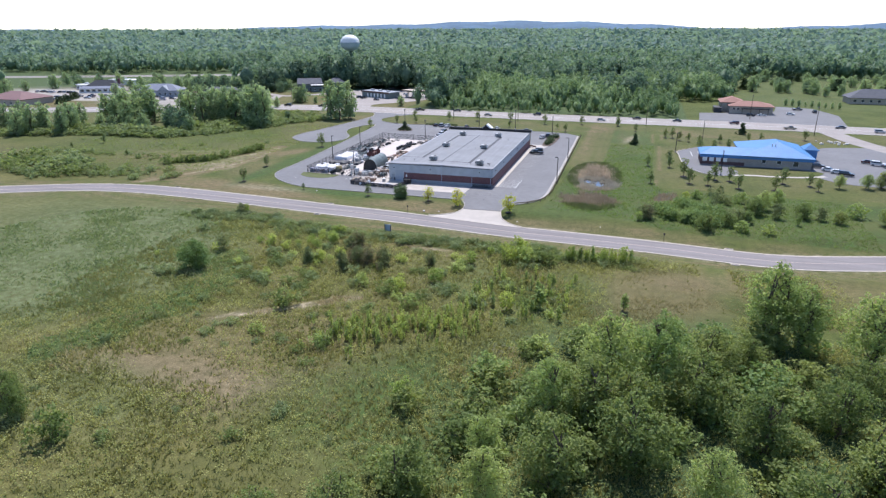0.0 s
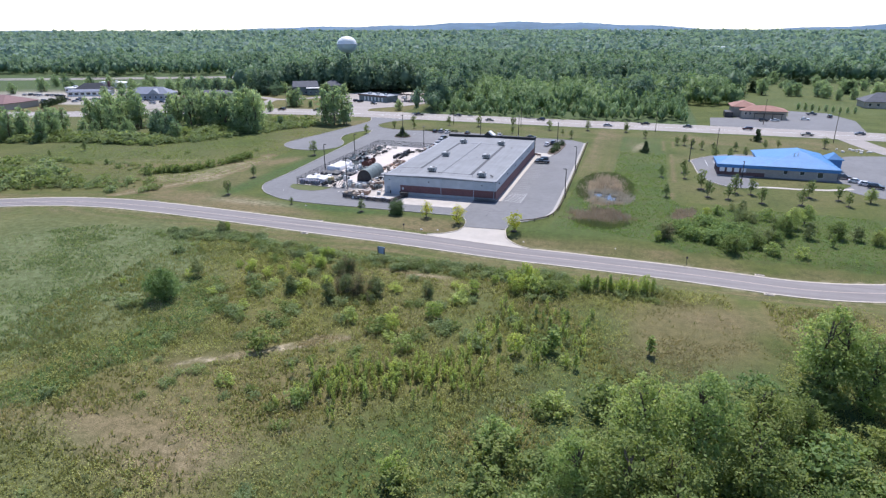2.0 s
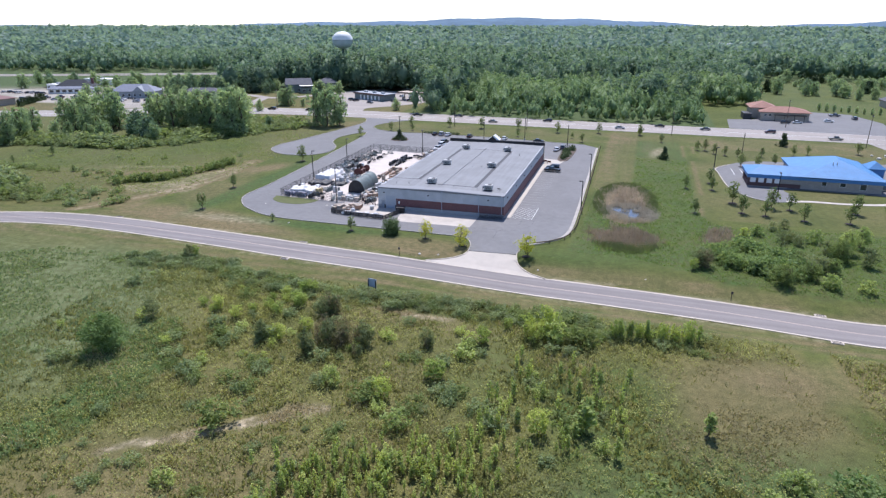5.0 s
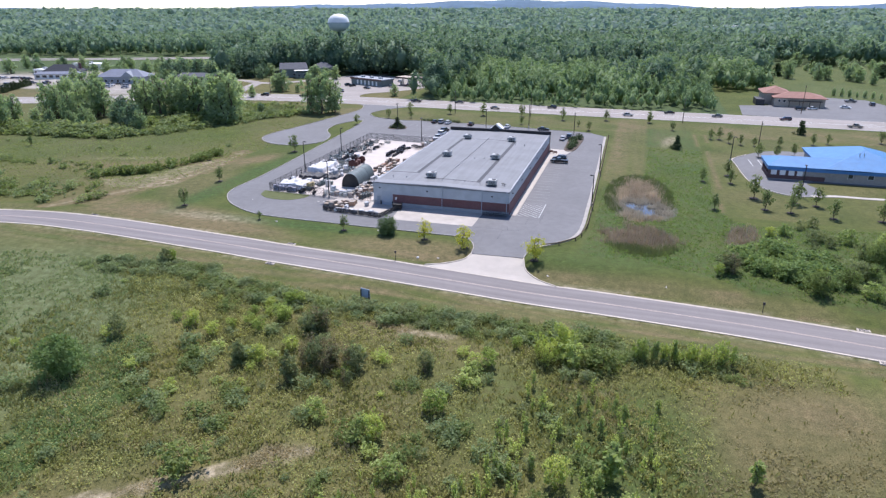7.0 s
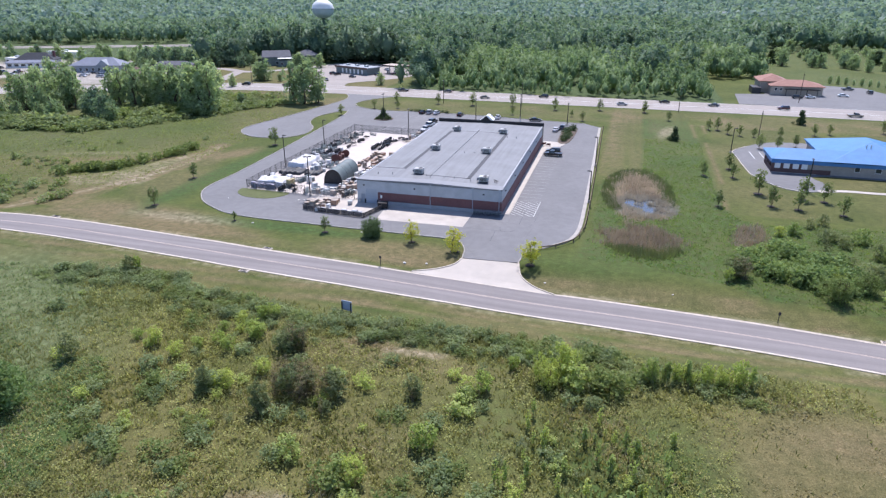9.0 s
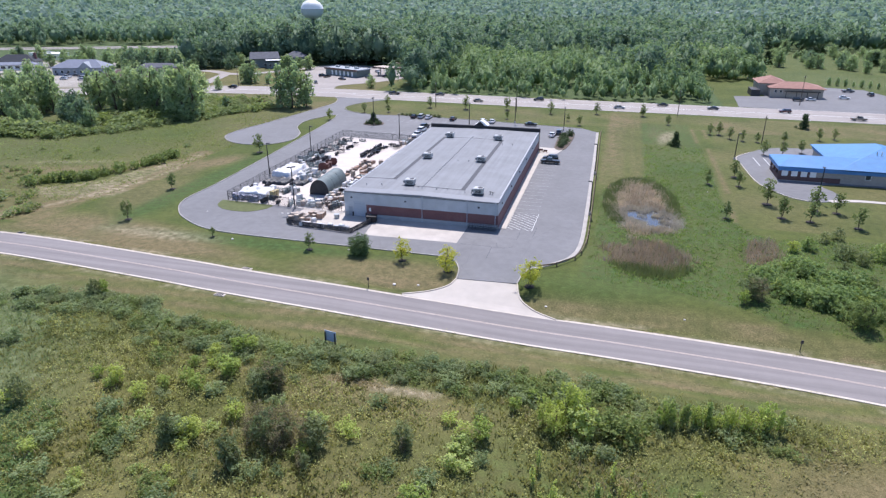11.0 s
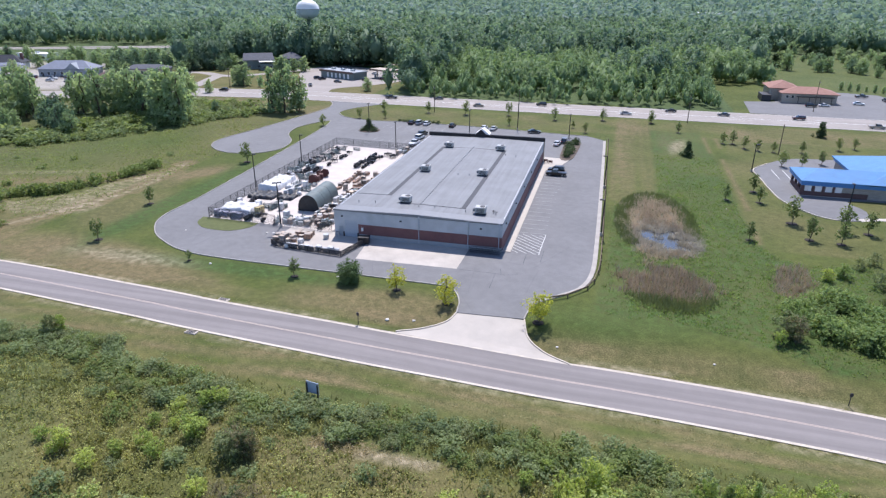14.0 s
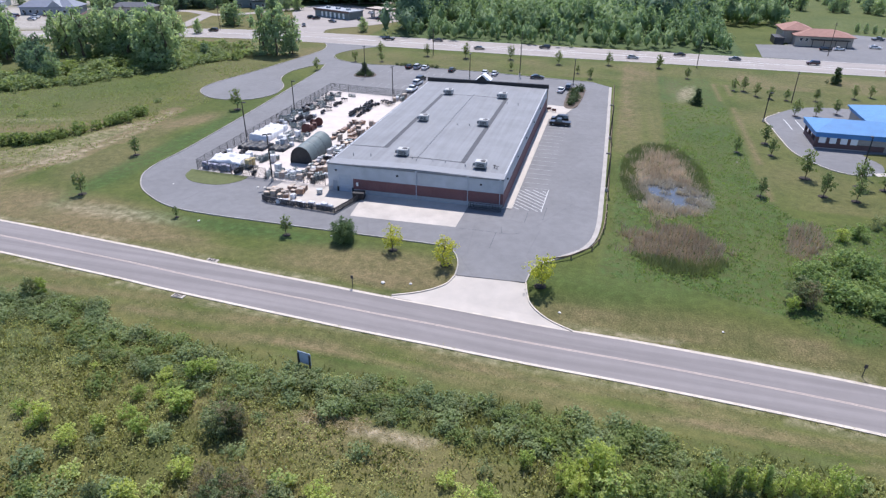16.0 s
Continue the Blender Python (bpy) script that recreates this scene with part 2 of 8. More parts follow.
M = {
    "ground": ground_mat(),
    "lot": asphalt_mat("lot_asphalt", (0.168, 0.168, 0.171), 0.15),
    "road": asphalt_mat("road_asphalt", (0.205, 0.188, 0.182), 0.06, False, 0.11),
    "highway": asphalt_mat("highway_concrete", (0.295, 0.268, 0.245), crack=False, worn=0.08),
    "concrete": surface("concrete", (0.43, 0.392, 0.345), 0.85, var=0.12, scale=0.3, fine=9),
    "kerb": surface("kerb_concrete", (0.52, 0.46, 0.385), 0.85, var=0.2, scale=0.8, fine=12),
    "yard": surface("yard_concrete", (0.52, 0.470, 0.425), 0.9, var=0.12, scale=0.35, fine=7),
    "line_white": surface("line_white", (0.62, 0.62, 0.60), 0.7, var=0.25, scale=1.5, fine=20),
    "line_faint": surface("line_faint", (0.30, 0.30, 0.305), 0.7, var=0.25, scale=1.5, fine=20),
    "line_bay": surface("line_bay", (0.49, 0.49, 0.485), 0.7, var=0.3, scale=1.5, fine=20),
    "line_yellow": surface("line_yellow", (0.42, 0.345, 0.295), 0.7, var=0.2, scale=1.5, fine=20),
    "panel": seam_mat("wall_panel", (0.415, 0.442, 0.470), 1.2, 0, 0.6, seam=0.95),
    "brick": brick_mat("brick_red", (0.150, 0.064, 0.066), (0.186, 0.080, 0.079), (0.175, 0.125, 0.12)),
    "block": brick_mat("block_grey", (0.33, 0.348, 0.362), (0.38, 0.395, 0.408), (0.30, 0.31, 0.32), 0.4, 0.2),
    "roof": membrane_mat("roof_membrane", (0.174, 0.183, 0.194)),
    "roof_dark": surface("roof_walkway", (0.062, 0.066, 0.074), 0.8, var=0.2, scale=0.8),
    "coping": surface("metal_coping", (0.196, 0.206, 0.220), 0.6, 0.0, var=0.1),
    "black": surface("black_paint", (0.018, 0.018, 0.021), 0.5, var=0.25, scale=1),
    "dark": surface("dark_metal", (0.045, 0.045, 0.05), 0.55, 0.2, var=0.25),
    "white": surface("white_paint", (0.78, 0.78, 0.76), 0.5, var=0.06),
    "wrap": surface("white_wrap", (0.58, 0.58, 0.58), 0.45, var=0.15, scale=1.5, fine=5, bump=0.6, each=0.3),
    "galv": surface("galvanised", (0.42, 0.44, 0.45), 0.45, 0.4, var=0.15),
    "tarp": surface("green_tarp", (0.135, 0.168, 0.163), 0.55, var=0.18, scale=0.9, fine=5, bump=0.4),
    "wood": surface("weathered_wood", (0.20, 0.15, 0.10), 0.85, var=0.3, scale=2, fine=18),
    "pallet": surface("pallet_wood", (0.42, 0.355, 0.295), 0.85, var=0.3, scale=2, fine=18, each=0.35),
    "carton": surface("brown_carton", (0.300, 0.222, 0.178), 0.8, var=0.25, scale=1.5, each=0.45),
    "rust": surface("rust_red_metal", (0.10, 0.036, 0.030), 0.6, 0.1, var=0.3, scale=2),
    "teal": surface("grey_green_plastic", (0.16, 0.2, 0.2), 0.5, var=0.2),
    "blue_roof": seam_mat("blue_metal_roof", (0.050, 0.20, 0.43), 0.45, 0, 0.5),
    "blue_trim": surface("blue_trim", (0.06, 0.20, 0.46), 0.45, var=0.08),
    "stone": brick_mat("tan_block", (0.33, 0.30, 0.27), (0.40, 0.36, 0.32), (0.3, 0.28, 0.26), 0.6, 0.2),
    "glass": glass_mat("window_glass"),
    "red_roof": surface("red_shingles", (0.30, 0.165, 0.13), 0.9, var=0.2, scale=0.6, fine=6),
    "grey_roof": surface("grey_shingles", (0.11, 0.115, 0.13), 0.9, var=0.2, scale=0.6, fine=6),
    "maroon_roof": surface("maroon_roof", (0.20, 0.12, 0.115), 0.85, var=0.15, scale=0.6, fine=6),
    "slate_roof": surface("slate_blue_roof", (0.20, 0.22, 0.27), 0.8, var=0.15, scale=0.6, fine=6),
    "siding": surface("tan_siding", (0.42, 0.36, 0.30), 0.8, var=0.1),
    "siding_grey": surface("grey_siding", (0.30, 0.33, 0.36), 0.8, var=0.1),
    "bark": surface("bark", (0.11, 0.085, 0.065), 0.95, var=0.35, scale=3, fine=16, bump=0.6),
    "rubber": surface("rubber", (0.02, 0.02, 0.02), 0.8, var=0.2),
    "lamp": surface("red_lamp", (0.35, 0.02, 0.02), 0.3, var=0.05),
    "water": glass_mat("pond_water", (0.075, 0.078, 0.078)),
    "sign_pale": surface("sign_back", (0.36, 0.42, 0.52), 0.5, var=0.1),
    "sign": surface("blue_sign", (0.15, 0.215, 0.38), 0.4, var=0.08),
    "stone_white": surface("pale_stone", (0.6, 0.57, 0.52), 0.9, var=0.25, scale=2),
    # woods turned blue: distance haze painted into the base colour
    "hill": surface("hazed_wooded_hill", (0.085, 0.150, 0.215), 0.95, var=0.25, scale=0.006, fine=0.03, bump=0),
    "leaf_oak": leaf_mat("leaf_oak", (0.123, 0.176, 0.058), (0.339, 0.402, 0.141), trans=0.5),
    "leaf_ash": leaf_mat("leaf_ash", (0.191, 0.262, 0.092), (0.487, 0.578, 0.218), trans=0.56),
    "leaf_yellow": leaf_mat("leaf_yellow", (0.265, 0.340, 0.085), (0.530, 0.610, 0.190), trans=0.52),
    "leaf_willow": leaf_mat("leaf_grey", (0.140, 0.180, 0.085), (0.300, 0.345, 0.175), trans=0.5),
    "leaf_dusk": leaf_mat("leaf_brown", (0.185, 0.165, 0.100), (0.380, 0.330, 0.205), trans=0.55),
    "leaf_hedge": leaf_mat("leaf_hedge", (0.123, 0.184, 0.091), (0.318, 0.392, 0.185), trans=0.54, patch_mix=0.6),
    "leaf_ever": leaf_mat("leaf_conifer", (0.040, 0.070, 0.032), (0.110, 0.150, 0.070), trans=0.3),
    "leaf_wood": leaf_mat("leaf_woodland", (0.104, 0.186, 0.091), (0.275, 0.380, 0.192), trans=0.45, patch_scale=0.2, patch_mix=0.6),
    # a little lighter than the leaves: thin haze mixed into the colour
    "leaf_deep": leaf_mat("leaf_deep_woodland", (0.082, 0.152, 0.103), (0.238, 0.335, 0.213), trans=0.45, patch_scale=0.16, patch_mix=0.6),
    # leaf green paled and blued: haze of the middle distance put into the colour
    "leaf_mid_haze": leaf_mat("leaf_mid_woodland_haze", (0.141, 0.229, 0.155), (0.325, 0.437, 0.290), trans=0.48, patch_scale=0.12, patch_mix=0.6),
    "grass_blade": leaf_mat("grass_blade", (0.150, 0.170, 0.060), (0.360, 0.340, 0.150), trans=0.5, patch_scale=0.12, patch_mix=0.5),
    "grass_pale": leaf_mat("grass_grey", (0.165, 0.225, 0.102), (0.330, 0.388, 0.196), trans=0.55),
    "leaf_gold": leaf_mat("leaf_gold", (0.420, 0.420, 0.060), (0.720, 0.690, 0.130), trans=0.52),
    "herb": leaf_mat("field_herb", (0.227, 0.256, 0.090), (0.494, 0.500, 0.205), trans=0.52, patch_scale=0.16, patch_mix=0.6),
    "herb_green": leaf_mat("field_herb_green", (0.159, 0.210, 0.072), (0.360, 0.420, 0.165), trans=0.5, patch_scale=0.16, patch_mix=0.6),
    "leaf_aspen": leaf_mat("leaf_aspen", (0.285, 0.362, 0.110), (0.593, 0.664, 0.220), trans=0.55),
    "leaf_pale": leaf_mat("leaf_field_tree", (0.205, 0.295, 0.164), (0.405, 0.505, 0.297), trans=0.58, patch_scale=0.4),
    "leaf_sumac": leaf_mat("leaf_sumac", (0.133, 0.210, 0.076), (0.329, 0.430, 0.170), trans=0.5),
    "reed_green": leaf_mat("reed_green", (0.120, 0.160, 0.075), (0.290, 0.310, 0.150), trans=0.35),
    # more blue again: the far haze is carried by the leaf colour
    "leaf_far_haze": leaf_mat("leaf_far_woodland_haze", (0.157, 0.233, 0.199), (0.283, 0.385, 0.325), trans=0.46, patch_scale=0.05, patch_mix=0.6),
    "straw_grass": leaf_mat("straw_grass", (0.340, 0.300, 0.170), (0.560, 0.500, 0.310), trans=0.4),
    "grass_cut": leaf_mat("grass_cut", (0.230, 0.210, 0.110), (0.400, 0.350, 0.190), trans=0.4),
    "leaf_young": leaf_mat("leaf_young", (0.105, 0.155, 0.065), (0.280, 0.345, 0.145), trans=0.5),
    "leaf_bush": leaf_mat("leaf_bush", (0.065, 0.115, 0.055), (0.185, 0.260, 0.110), trans=0.4),
    "leaf_marsh": leaf_mat("leaf_marsh", (0.122, 0.195, 0.062), (0.281, 0.375, 0.124), trans=0.55),
    "reed": leaf_mat("reed", (0.240, 0.190, 0.145), (0.760, 0.650, 0.520), trans=0.25),
    "reed_pale": leaf_mat("reed_bleached", (0.42, 0.36, 0.31), (0.78, 0.70, 0.62), trans=0.2),
    "reed_grey": leaf_mat("reed_grey", (0.250, 0.200, 0.160), (0.570, 0.460, 0.375), trans=0.25),
}
for shade, rgb in {"black": (0.012, 0.012, 0.014), "white": (0.72, 0.72, 0.72), "silver": (0.42, 0.43, 0.45), "red": (0.26, 0.02, 0.02),
                   "grey": (0.09, 0.095, 0.105), "blue": (0.03, 0.05, 0.13), "maroon": (0.07, 0.012, 0.015), "tan": (0.3, 0.26, 0.2)}.items():
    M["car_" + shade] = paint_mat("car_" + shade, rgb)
M["porch_brick"] = surface("maroon_brick", (0.13, 0.075, 0.07), 0.85, var=0.2, scale=0.8, fine=8)
M["pad"] = surface("stained_concrete", (0.425, 0.388, 0.345), 0.88, var=0.22, scale=0.25, fine=5)
M["unit"] = surface("unit_casing", (0.40, 0.40, 0.39), 0.5, 0.1, var=0.15)
M["mulch"] = surface("dark_mulch", (0.035, 0.028, 0.023), 0.95, var=0.3, scale=3, fine=18, bump=0.5)
M["charcoal_roof"] = surface("charcoal_shingles", (0.035, 0.04, 0.05), 0.85, var=0.2, scale=0.6, fine=6)
M["house_green"] = surface("grey_green_siding", (0.17, 0.205, 0.20), 0.8, var=0.12)
# blue-grey that puts the shading under the white dome into colour
M["tower_shade"] = surface("tower_underside_shade", (0.36, 0.44, 0.47), 0.5, var=0.06)
M["tower_green"] = surface("tower_stem", (0.06, 0.10, 0.065), 0.6, var=0.1)
M["black_sheet"] = surface("black_sheet", (0.022, 0.024, 0.028), 0.5, var=0.4, scale=1.2, fine=5, bump=0.6)
M["lilac_bag"] = surface("lilac_bags", (0.36, 0.355, 0.41), 0.6, var=0.25, scale=2.5, fine=8, bump=0.4, each=0.3)
M["straw"] = surface("straw_yellow", (0.46, 0.38, 0.21), 0.9, var=0.3, scale=3, fine=14, bump=0.5, each=0.2)
M["gutter"] = surface("gutter_concrete", (0.36, 0.335, 0.305), 0.85, var=0.2, scale=0.5, fine=9)
M["brown_roof"] = surface("brown_shingles", (0.15, 0.10, 0.085), 0.9, var=0.2, scale=0.6, fine=6)
M["door_grey"] = surface("door_grey", (0.38, 0.42, 0.47), 0.5, var=0.06)
M["grass_island"] = surface("lawn", (0.092, 0.108, 0.035), 0.9, var=0.25, scale=0.8, fine=6, bump=0.6)


# ---- mesh helpers ----
from mathutils.geometry import tessellate_polygon


def mesh_of(bm, name, material, smooth=False):
    bmesh.ops.recalc_face_normals(bm, faces=bm.faces)
    me = bpy.data.meshes.new(name)
    bm.to_mesh(me)
    bm.free()
    me.materials.append(M[material])
    if smooth:
        for f in me.polygons:
            f.use_smooth = True
    return me


def part(name, bm, material, parent=None, label="", smooth=False):
    ob = new(name, bm if isinstance(bm, bpy.types.Mesh) else mesh_of(bm, name, material, smooth))
    if parent:
        ob.parent = parent
    return tagged(ob, label)


def thing(name, label, category, group="", kind="", at=(0, 0, 0), rz=0):
    ob = new(name)
    ob.empty_display_size = 0.3
    ob.matrix_basis = pose(*at, 0, 0, rz)
    return tagged(ob, label, category, group, kind)


def box(bm, x0, x1, y0, y1, z0, z1, bevel=0.0, m=None):
    r = bmesh.ops.create_cube(bm, size=1)
    v = r["verts"]
    bmesh.ops.scale(bm, vec=(x1 - x0, y1 - y0, z1 - z0), verts=v)
    bmesh.ops.translate(bm, vec=((x0 + x1) / 2, (y0 + y1) / 2, (z0 + z1) / 2), verts=v)
    if m is not None:
        bmesh.ops.transform(bm, matrix=m, verts=v)
    if bevel:
        e = list({e for q in v for e in q.link_edges})
        bmesh.ops.bevel(bm, geom=e, offset=bevel, segments=1, affect="EDGES", clamp_overlap=True)
    return bm


def boxes(*rows, bevel=0.0):
    bm = bmesh.new()
    for r in rows:
        box(bm, *r, bevel=bevel)
    return bm


def tube(bm, a, b, ra, rb, n=8, cap=True):
    a, b = Vector(a), Vector(b)
    q = (b - a).to_track_quat("Z", "Y")
    rings = []
    for c, r in ((a, ra), (b, rb)):
        rings.append([bm.verts.new(c + q @ Vector((r * math.cos(2 * math.pi * k / n), r * math.sin(2 * math.pi * k / n), 0))) for k in range(n)])
    for k in range(n):
        bm.faces.new((rings[0][k], rings[0][(k + 1) % n], rings[1][(k + 1) % n], rings[1][k]))
    if cap:
        bm.faces.new(rings[0][::-1])
        bm.faces.new(rings[1])
    return bm


def slab(bm, pts, z0, z1):
    """A flat plate with the outline pts."""
    lo = [bm.verts.new((x, y, z0)) for x, y in pts]
    hi = [bm.verts.new((x, y, z1)) for x, y in pts]
    for k in range(len(pts)):
        j = (k + 1) % len(pts)
        bm.faces.new((lo[k], lo[j], hi[j], hi[k]))
    for a, b, c in tessellate_polygon([[Vector((x, y, 0)) for x, y in pts]]):
        bm.faces.new((hi[a], hi[b], hi[c]))
    return bm


def smooth_line(pts, step=2.0, closed=False):
    """A smooth curve through the points, in steps of about that many metres."""
    p = [Vector(q) for q in pts]
    out = []
    n = len(p)
    for k in range(n if closed else n - 1):
        a = p[k - 1] if (closed or k) else p[0] * 2 - p[1]
        b, c = p[k], p[(k + 1) % n]
        d = p[(k + 2) % n] if (closed or k < n - 2) else c * 2 - b
        m = max(1, int((c - b).length / step))
        for s in range(m):
            t = s / m
            out.append(0.5 * (2 * b + (c - a) * t + (2 * a - 5 * b + 4 * c - d) * t * t + (3 * b - a - 3 * c + d) * t ** 3))
    if not closed:
        out.append(p[-1])
    return out


def offset_line(line, d):
    out = []
    for k, p in enumerate(line):
        t = (line[min(k + 1, len(line) - 1)] - line[max(k - 1, 0)]).normalized()
        out.append(p + Vector((-t.y, t.x)) * d)
    return out


def strip(bm, line, d0, d1, z0, z1, lay=None):
    """A band along a line between two offsets (left is plus), with its sides; lay gives the height of the land."""
    a, b = offset_line(line, d0), offset_line(line, d1)
    rows = []
    for c, u, v in zip(line, a, b):
        rise = lay(c.x, c.y) if lay else 0.0
        rows.append([bm.verts.new((q.x, q.y, z + rise)) for q, z in ((u, z0), (u, z1), (v, z1), (v, z0))])
    for r, s in zip(rows, rows[1:]):
        for k in range(3):
            bm.faces.new((r[k], r[k + 1], s[k + 1], s[k]))
    for r in (rows[0], rows[-1]):
        bm.faces.new(r)
    return bm


def dash(line, start, on, off):
    """Cuts a line into dashes."""
    out, run, cur = [], -start, []
    for a, b in zip(line, line[1:]):
        if run % (on + off) < on:
            cur = cur + [a] if cur else [a]
        elif cur:
            out.append(cur + [a])
            cur = []
        run += (b - a).length
    return [c for c in out if len(c) > 1]


def inside(x, y, poly):
    """Which of the points (numpy arrays) lie in the polygon."""
    res = np.zeros(np.shape(x), bool)
    n = len(poly)
    for k in range(n):
        (xa, ya), (xb, yb) = poly[k], poly[(k + 1) % n]
        if ya == yb:
            continue
        hit = ((ya > y) != (yb > y)) & (x < (xb - xa) * (y - ya) / (yb - ya) + xa)
        res ^= hit
    return res


def line_dist(x, y, line):
    d = np.full(np.shape(x), 1e9)
    for a, b in zip(line, line[1:]):
        ax, ay, bx, by = a[0], a[1], b[0], b[1]
        L = (bx - ax) ** 2 + (by - ay) ** 2 + 1e-9
        t = np.clip(((x - ax) * (bx - ax) + (y - ay) * (by - ay)) / L, 0, 1)
        d = np.minimum(d, np.hypot(x - ax - t * (bx - ax), y - ay - t * (by - ay)))
    return d


def blob(x, y, cx, cy, rx, ry, rot=0.0, soft=0.35):
    """1 inside an ellipse, falling to 0 outside it."""
    c, s = math.cos(radians(rot)), math.sin(radians(rot))
    u, v = ((x - cx) * c + (y - cy) * s) / rx, (-(x - cx) * s + (y - cy) * c) / ry
    return np.clip((1 + soft - np.hypot(u, v)) / (2 * soft), 0, 1)


def wavy(x, y, size, seed=0.0):
    """Smooth uneven values between -1 and 1."""
    u, v = x / size + seed, y / size - seed * 1.7
    return (np.sin(u * 2.1 + np.sin(v * 1.7)) + np.sin(v * 2.3 + 1.3 * np.sin(u * 1.3 + 2)) + np.sin((u + v) * 1.1 + 4)) / 3


# ---- plan ----
ROAD = smooth_line([(-330, -150), (-200, -78), (-170, -61), (-146, -48.9), (-123.5, -38.8), (-105.5, -35.2), (-90, -34.8), (-77, -35.3), (-62, -36.3), (-50, -37.1), (-38.5, -38.1),
                    (-15, -39.4), (2, -39.1), (18, -38.9), (30, -39.2), (45, -39.9), (53, -40.5), (62, -41.4), (71, -42.2), (80, -41.5), (90, -39.0), (104, -34.5), (130, -25), (200, 2), (330, 47)], 2.5)
HIGHWAY = smooth_line([(-520, 45), (-400, 80), (-340, 95), (-300, 107), (-245, 132), (-200, 155), (-150, 165), (-95, 166), (-10, 164), (60, 163), (115, 162), (180, 158), (300, 148), (520, 125)], 8)
LOT_LEFT = [(-1.8, -26.6), (-2.6, -22), (-5.6, -18.2), (-14.4, -17.8), (-35.5, -17.9), (-56.5, -17.4), (-66.8, -13.3), (-73, -7.9), (-76.6, -0.5),
            (-77.2, 14.5), (-79.7, 44.4), (-85.1, 98), (-88.2, 112)]
LOT_LOOP = [(-90.7, 109.6), (-94.3, 97), (-92.1, 85.5), (-85.6, 75.2), (-83.6, 64.5), (-88.5, 56.6), (-99, 55.8), (-107.6, 62.5), (-109.8, 72.2),
            (-107, 89.4), (-104.4, 108.7), (-102.6, 123.2), (-101.5, 137), (-104, 147), (-109, 155)]
LOT_TOP = [(-79, 155.5), (-86, 148), (-91.5, 138), (-92, 128), (-86, 120.5), (-73, 116.2), (-58.8, 117.6), (-30, 115.8), (-6.8, 112.8), (10, 110.9)]
LOT_RIGHT = [(16.0, 105.2), (17.4, 52), (18.3, 10.6), (18.3, -5.1), (16.8, -12.1), (14, -15.8), (9.6, -20.5), (8.8, -25.8)]
lot_edges = [smooth_line(e, 2.0) for e in (LOT_LEFT, LOT_LOOP, LOT_TOP, LOT_RIGHT)]
LOT = [tuple(p) for e in lot_edges for p in e]
POND = [(29.8, 25, 6.6, 20.0, 2), (30.6, -7.0, 8.0, 8.2, 30), (52.2, 1.0, 3.2, 8.0, -12)]     # reed beds: x, y, rx, ry, turn
WATER = (31.3, 17.0, 6.0, 7.8, 25)


MARSH = [(30.9, 128), (47, 128), (48.5, 95), (49.1, 66), (48.6, 52), (48.7, 27), (49.4, 18), (51.7, 12), (56, 9), (80, 13), (112, 10), (112, -29), (66, -31), (50, -28), (44, -25), (37, -22.2), (29.2, -20), (23, -21.3),
         (18.4, -19.2), (19.8, -5), (20.2, 8), (20.4, 34), (24, 44), (30.5, 47), (31.5, 60)]     # the unmown wet hollow


TRACKS = [[(-25, -106.5), (-17.2, -101), (-12, -97), (-8.2, -93.9), (-7.5, -91.7), (-3.8, -91.2)], [(-9.6, -60.6), (-7.1, -59.9), (-1.7, -60.8), (2.3, -60.9), (5.7, -61.5)]]     # worn paths through the meadow


FIELD_HEDGE = [(-123, -1.5), (-117.5, 3), (-112.3, 6), (-110.8, 12), (-108.5, 19), (-105.8, 27), (-106.5, 35)]     # low bushes along a ditch beyond the road


GREEN_EDGE = [(-42, -123), (-39.5, -117), (-38.5, -111), (-35, -105), (-34.5, -96), (-35.5, -88), (-42, -79)]     # the lush rim of the pale grass


MOWN_TRACK = [(60.5, -47), (60.8, -56), (61.2, -64), (62.0, -71), (65, -76.5), (71, -80), (80, -83)]     # a mown way from the road into the thicket


def road_fall(x):
    """How far the road lies below the lot as it runs down to the east."""
    f = np.clip((x + 22) / 42, 0, 1)
    return -1.4 * f * f * (3 - 2 * f)


def lay(x, y):
    """The height of the land: level, but for the fall to the road."""
    x, y = np.asarray(x, float), np.asarray(y, float)
    if np.all((x < -22) | (y < -70) | (y > 0) & (x < 90)):
        return x * 0.0
    return road_fall(x) * (1 - np.clip((line_dist(x, y, ROAD[::3]) - 6.2) / 7.5, 0, 1))


# ---- ground ----
def axis_steps(lo, hi, step, far, grow=1.16):
    core = list(np.arange(lo, hi + step / 2, step))
    s, a = step, core[-1]
    up = []
    while a < far:
        s *= grow
        a += s
        up.append(min(a, far))
    s, a, down = step, core[0], []
    while a > -far:
        s *= grow
        a -= s
        down.append(max(a, -far))
    return np.array(down[::-1] + core + up)


def paved_left(x, y):
    """Forecourts of the shops beyond the field."""
    return np.maximum.reduce([blob(x, y, -318, 192, 84, 26, 6, 0.12), blob(x, y, -385, 195, 45, 22, 0, 0.15), blob(x, y, -330, 160, 25, 10, 0, 0.2), blob(x, y, -264, 168, 40, 24, 10, 0.2),
                              0.85 * blob(x, y, -352, 236, 60, 20, 20, 0.3)])


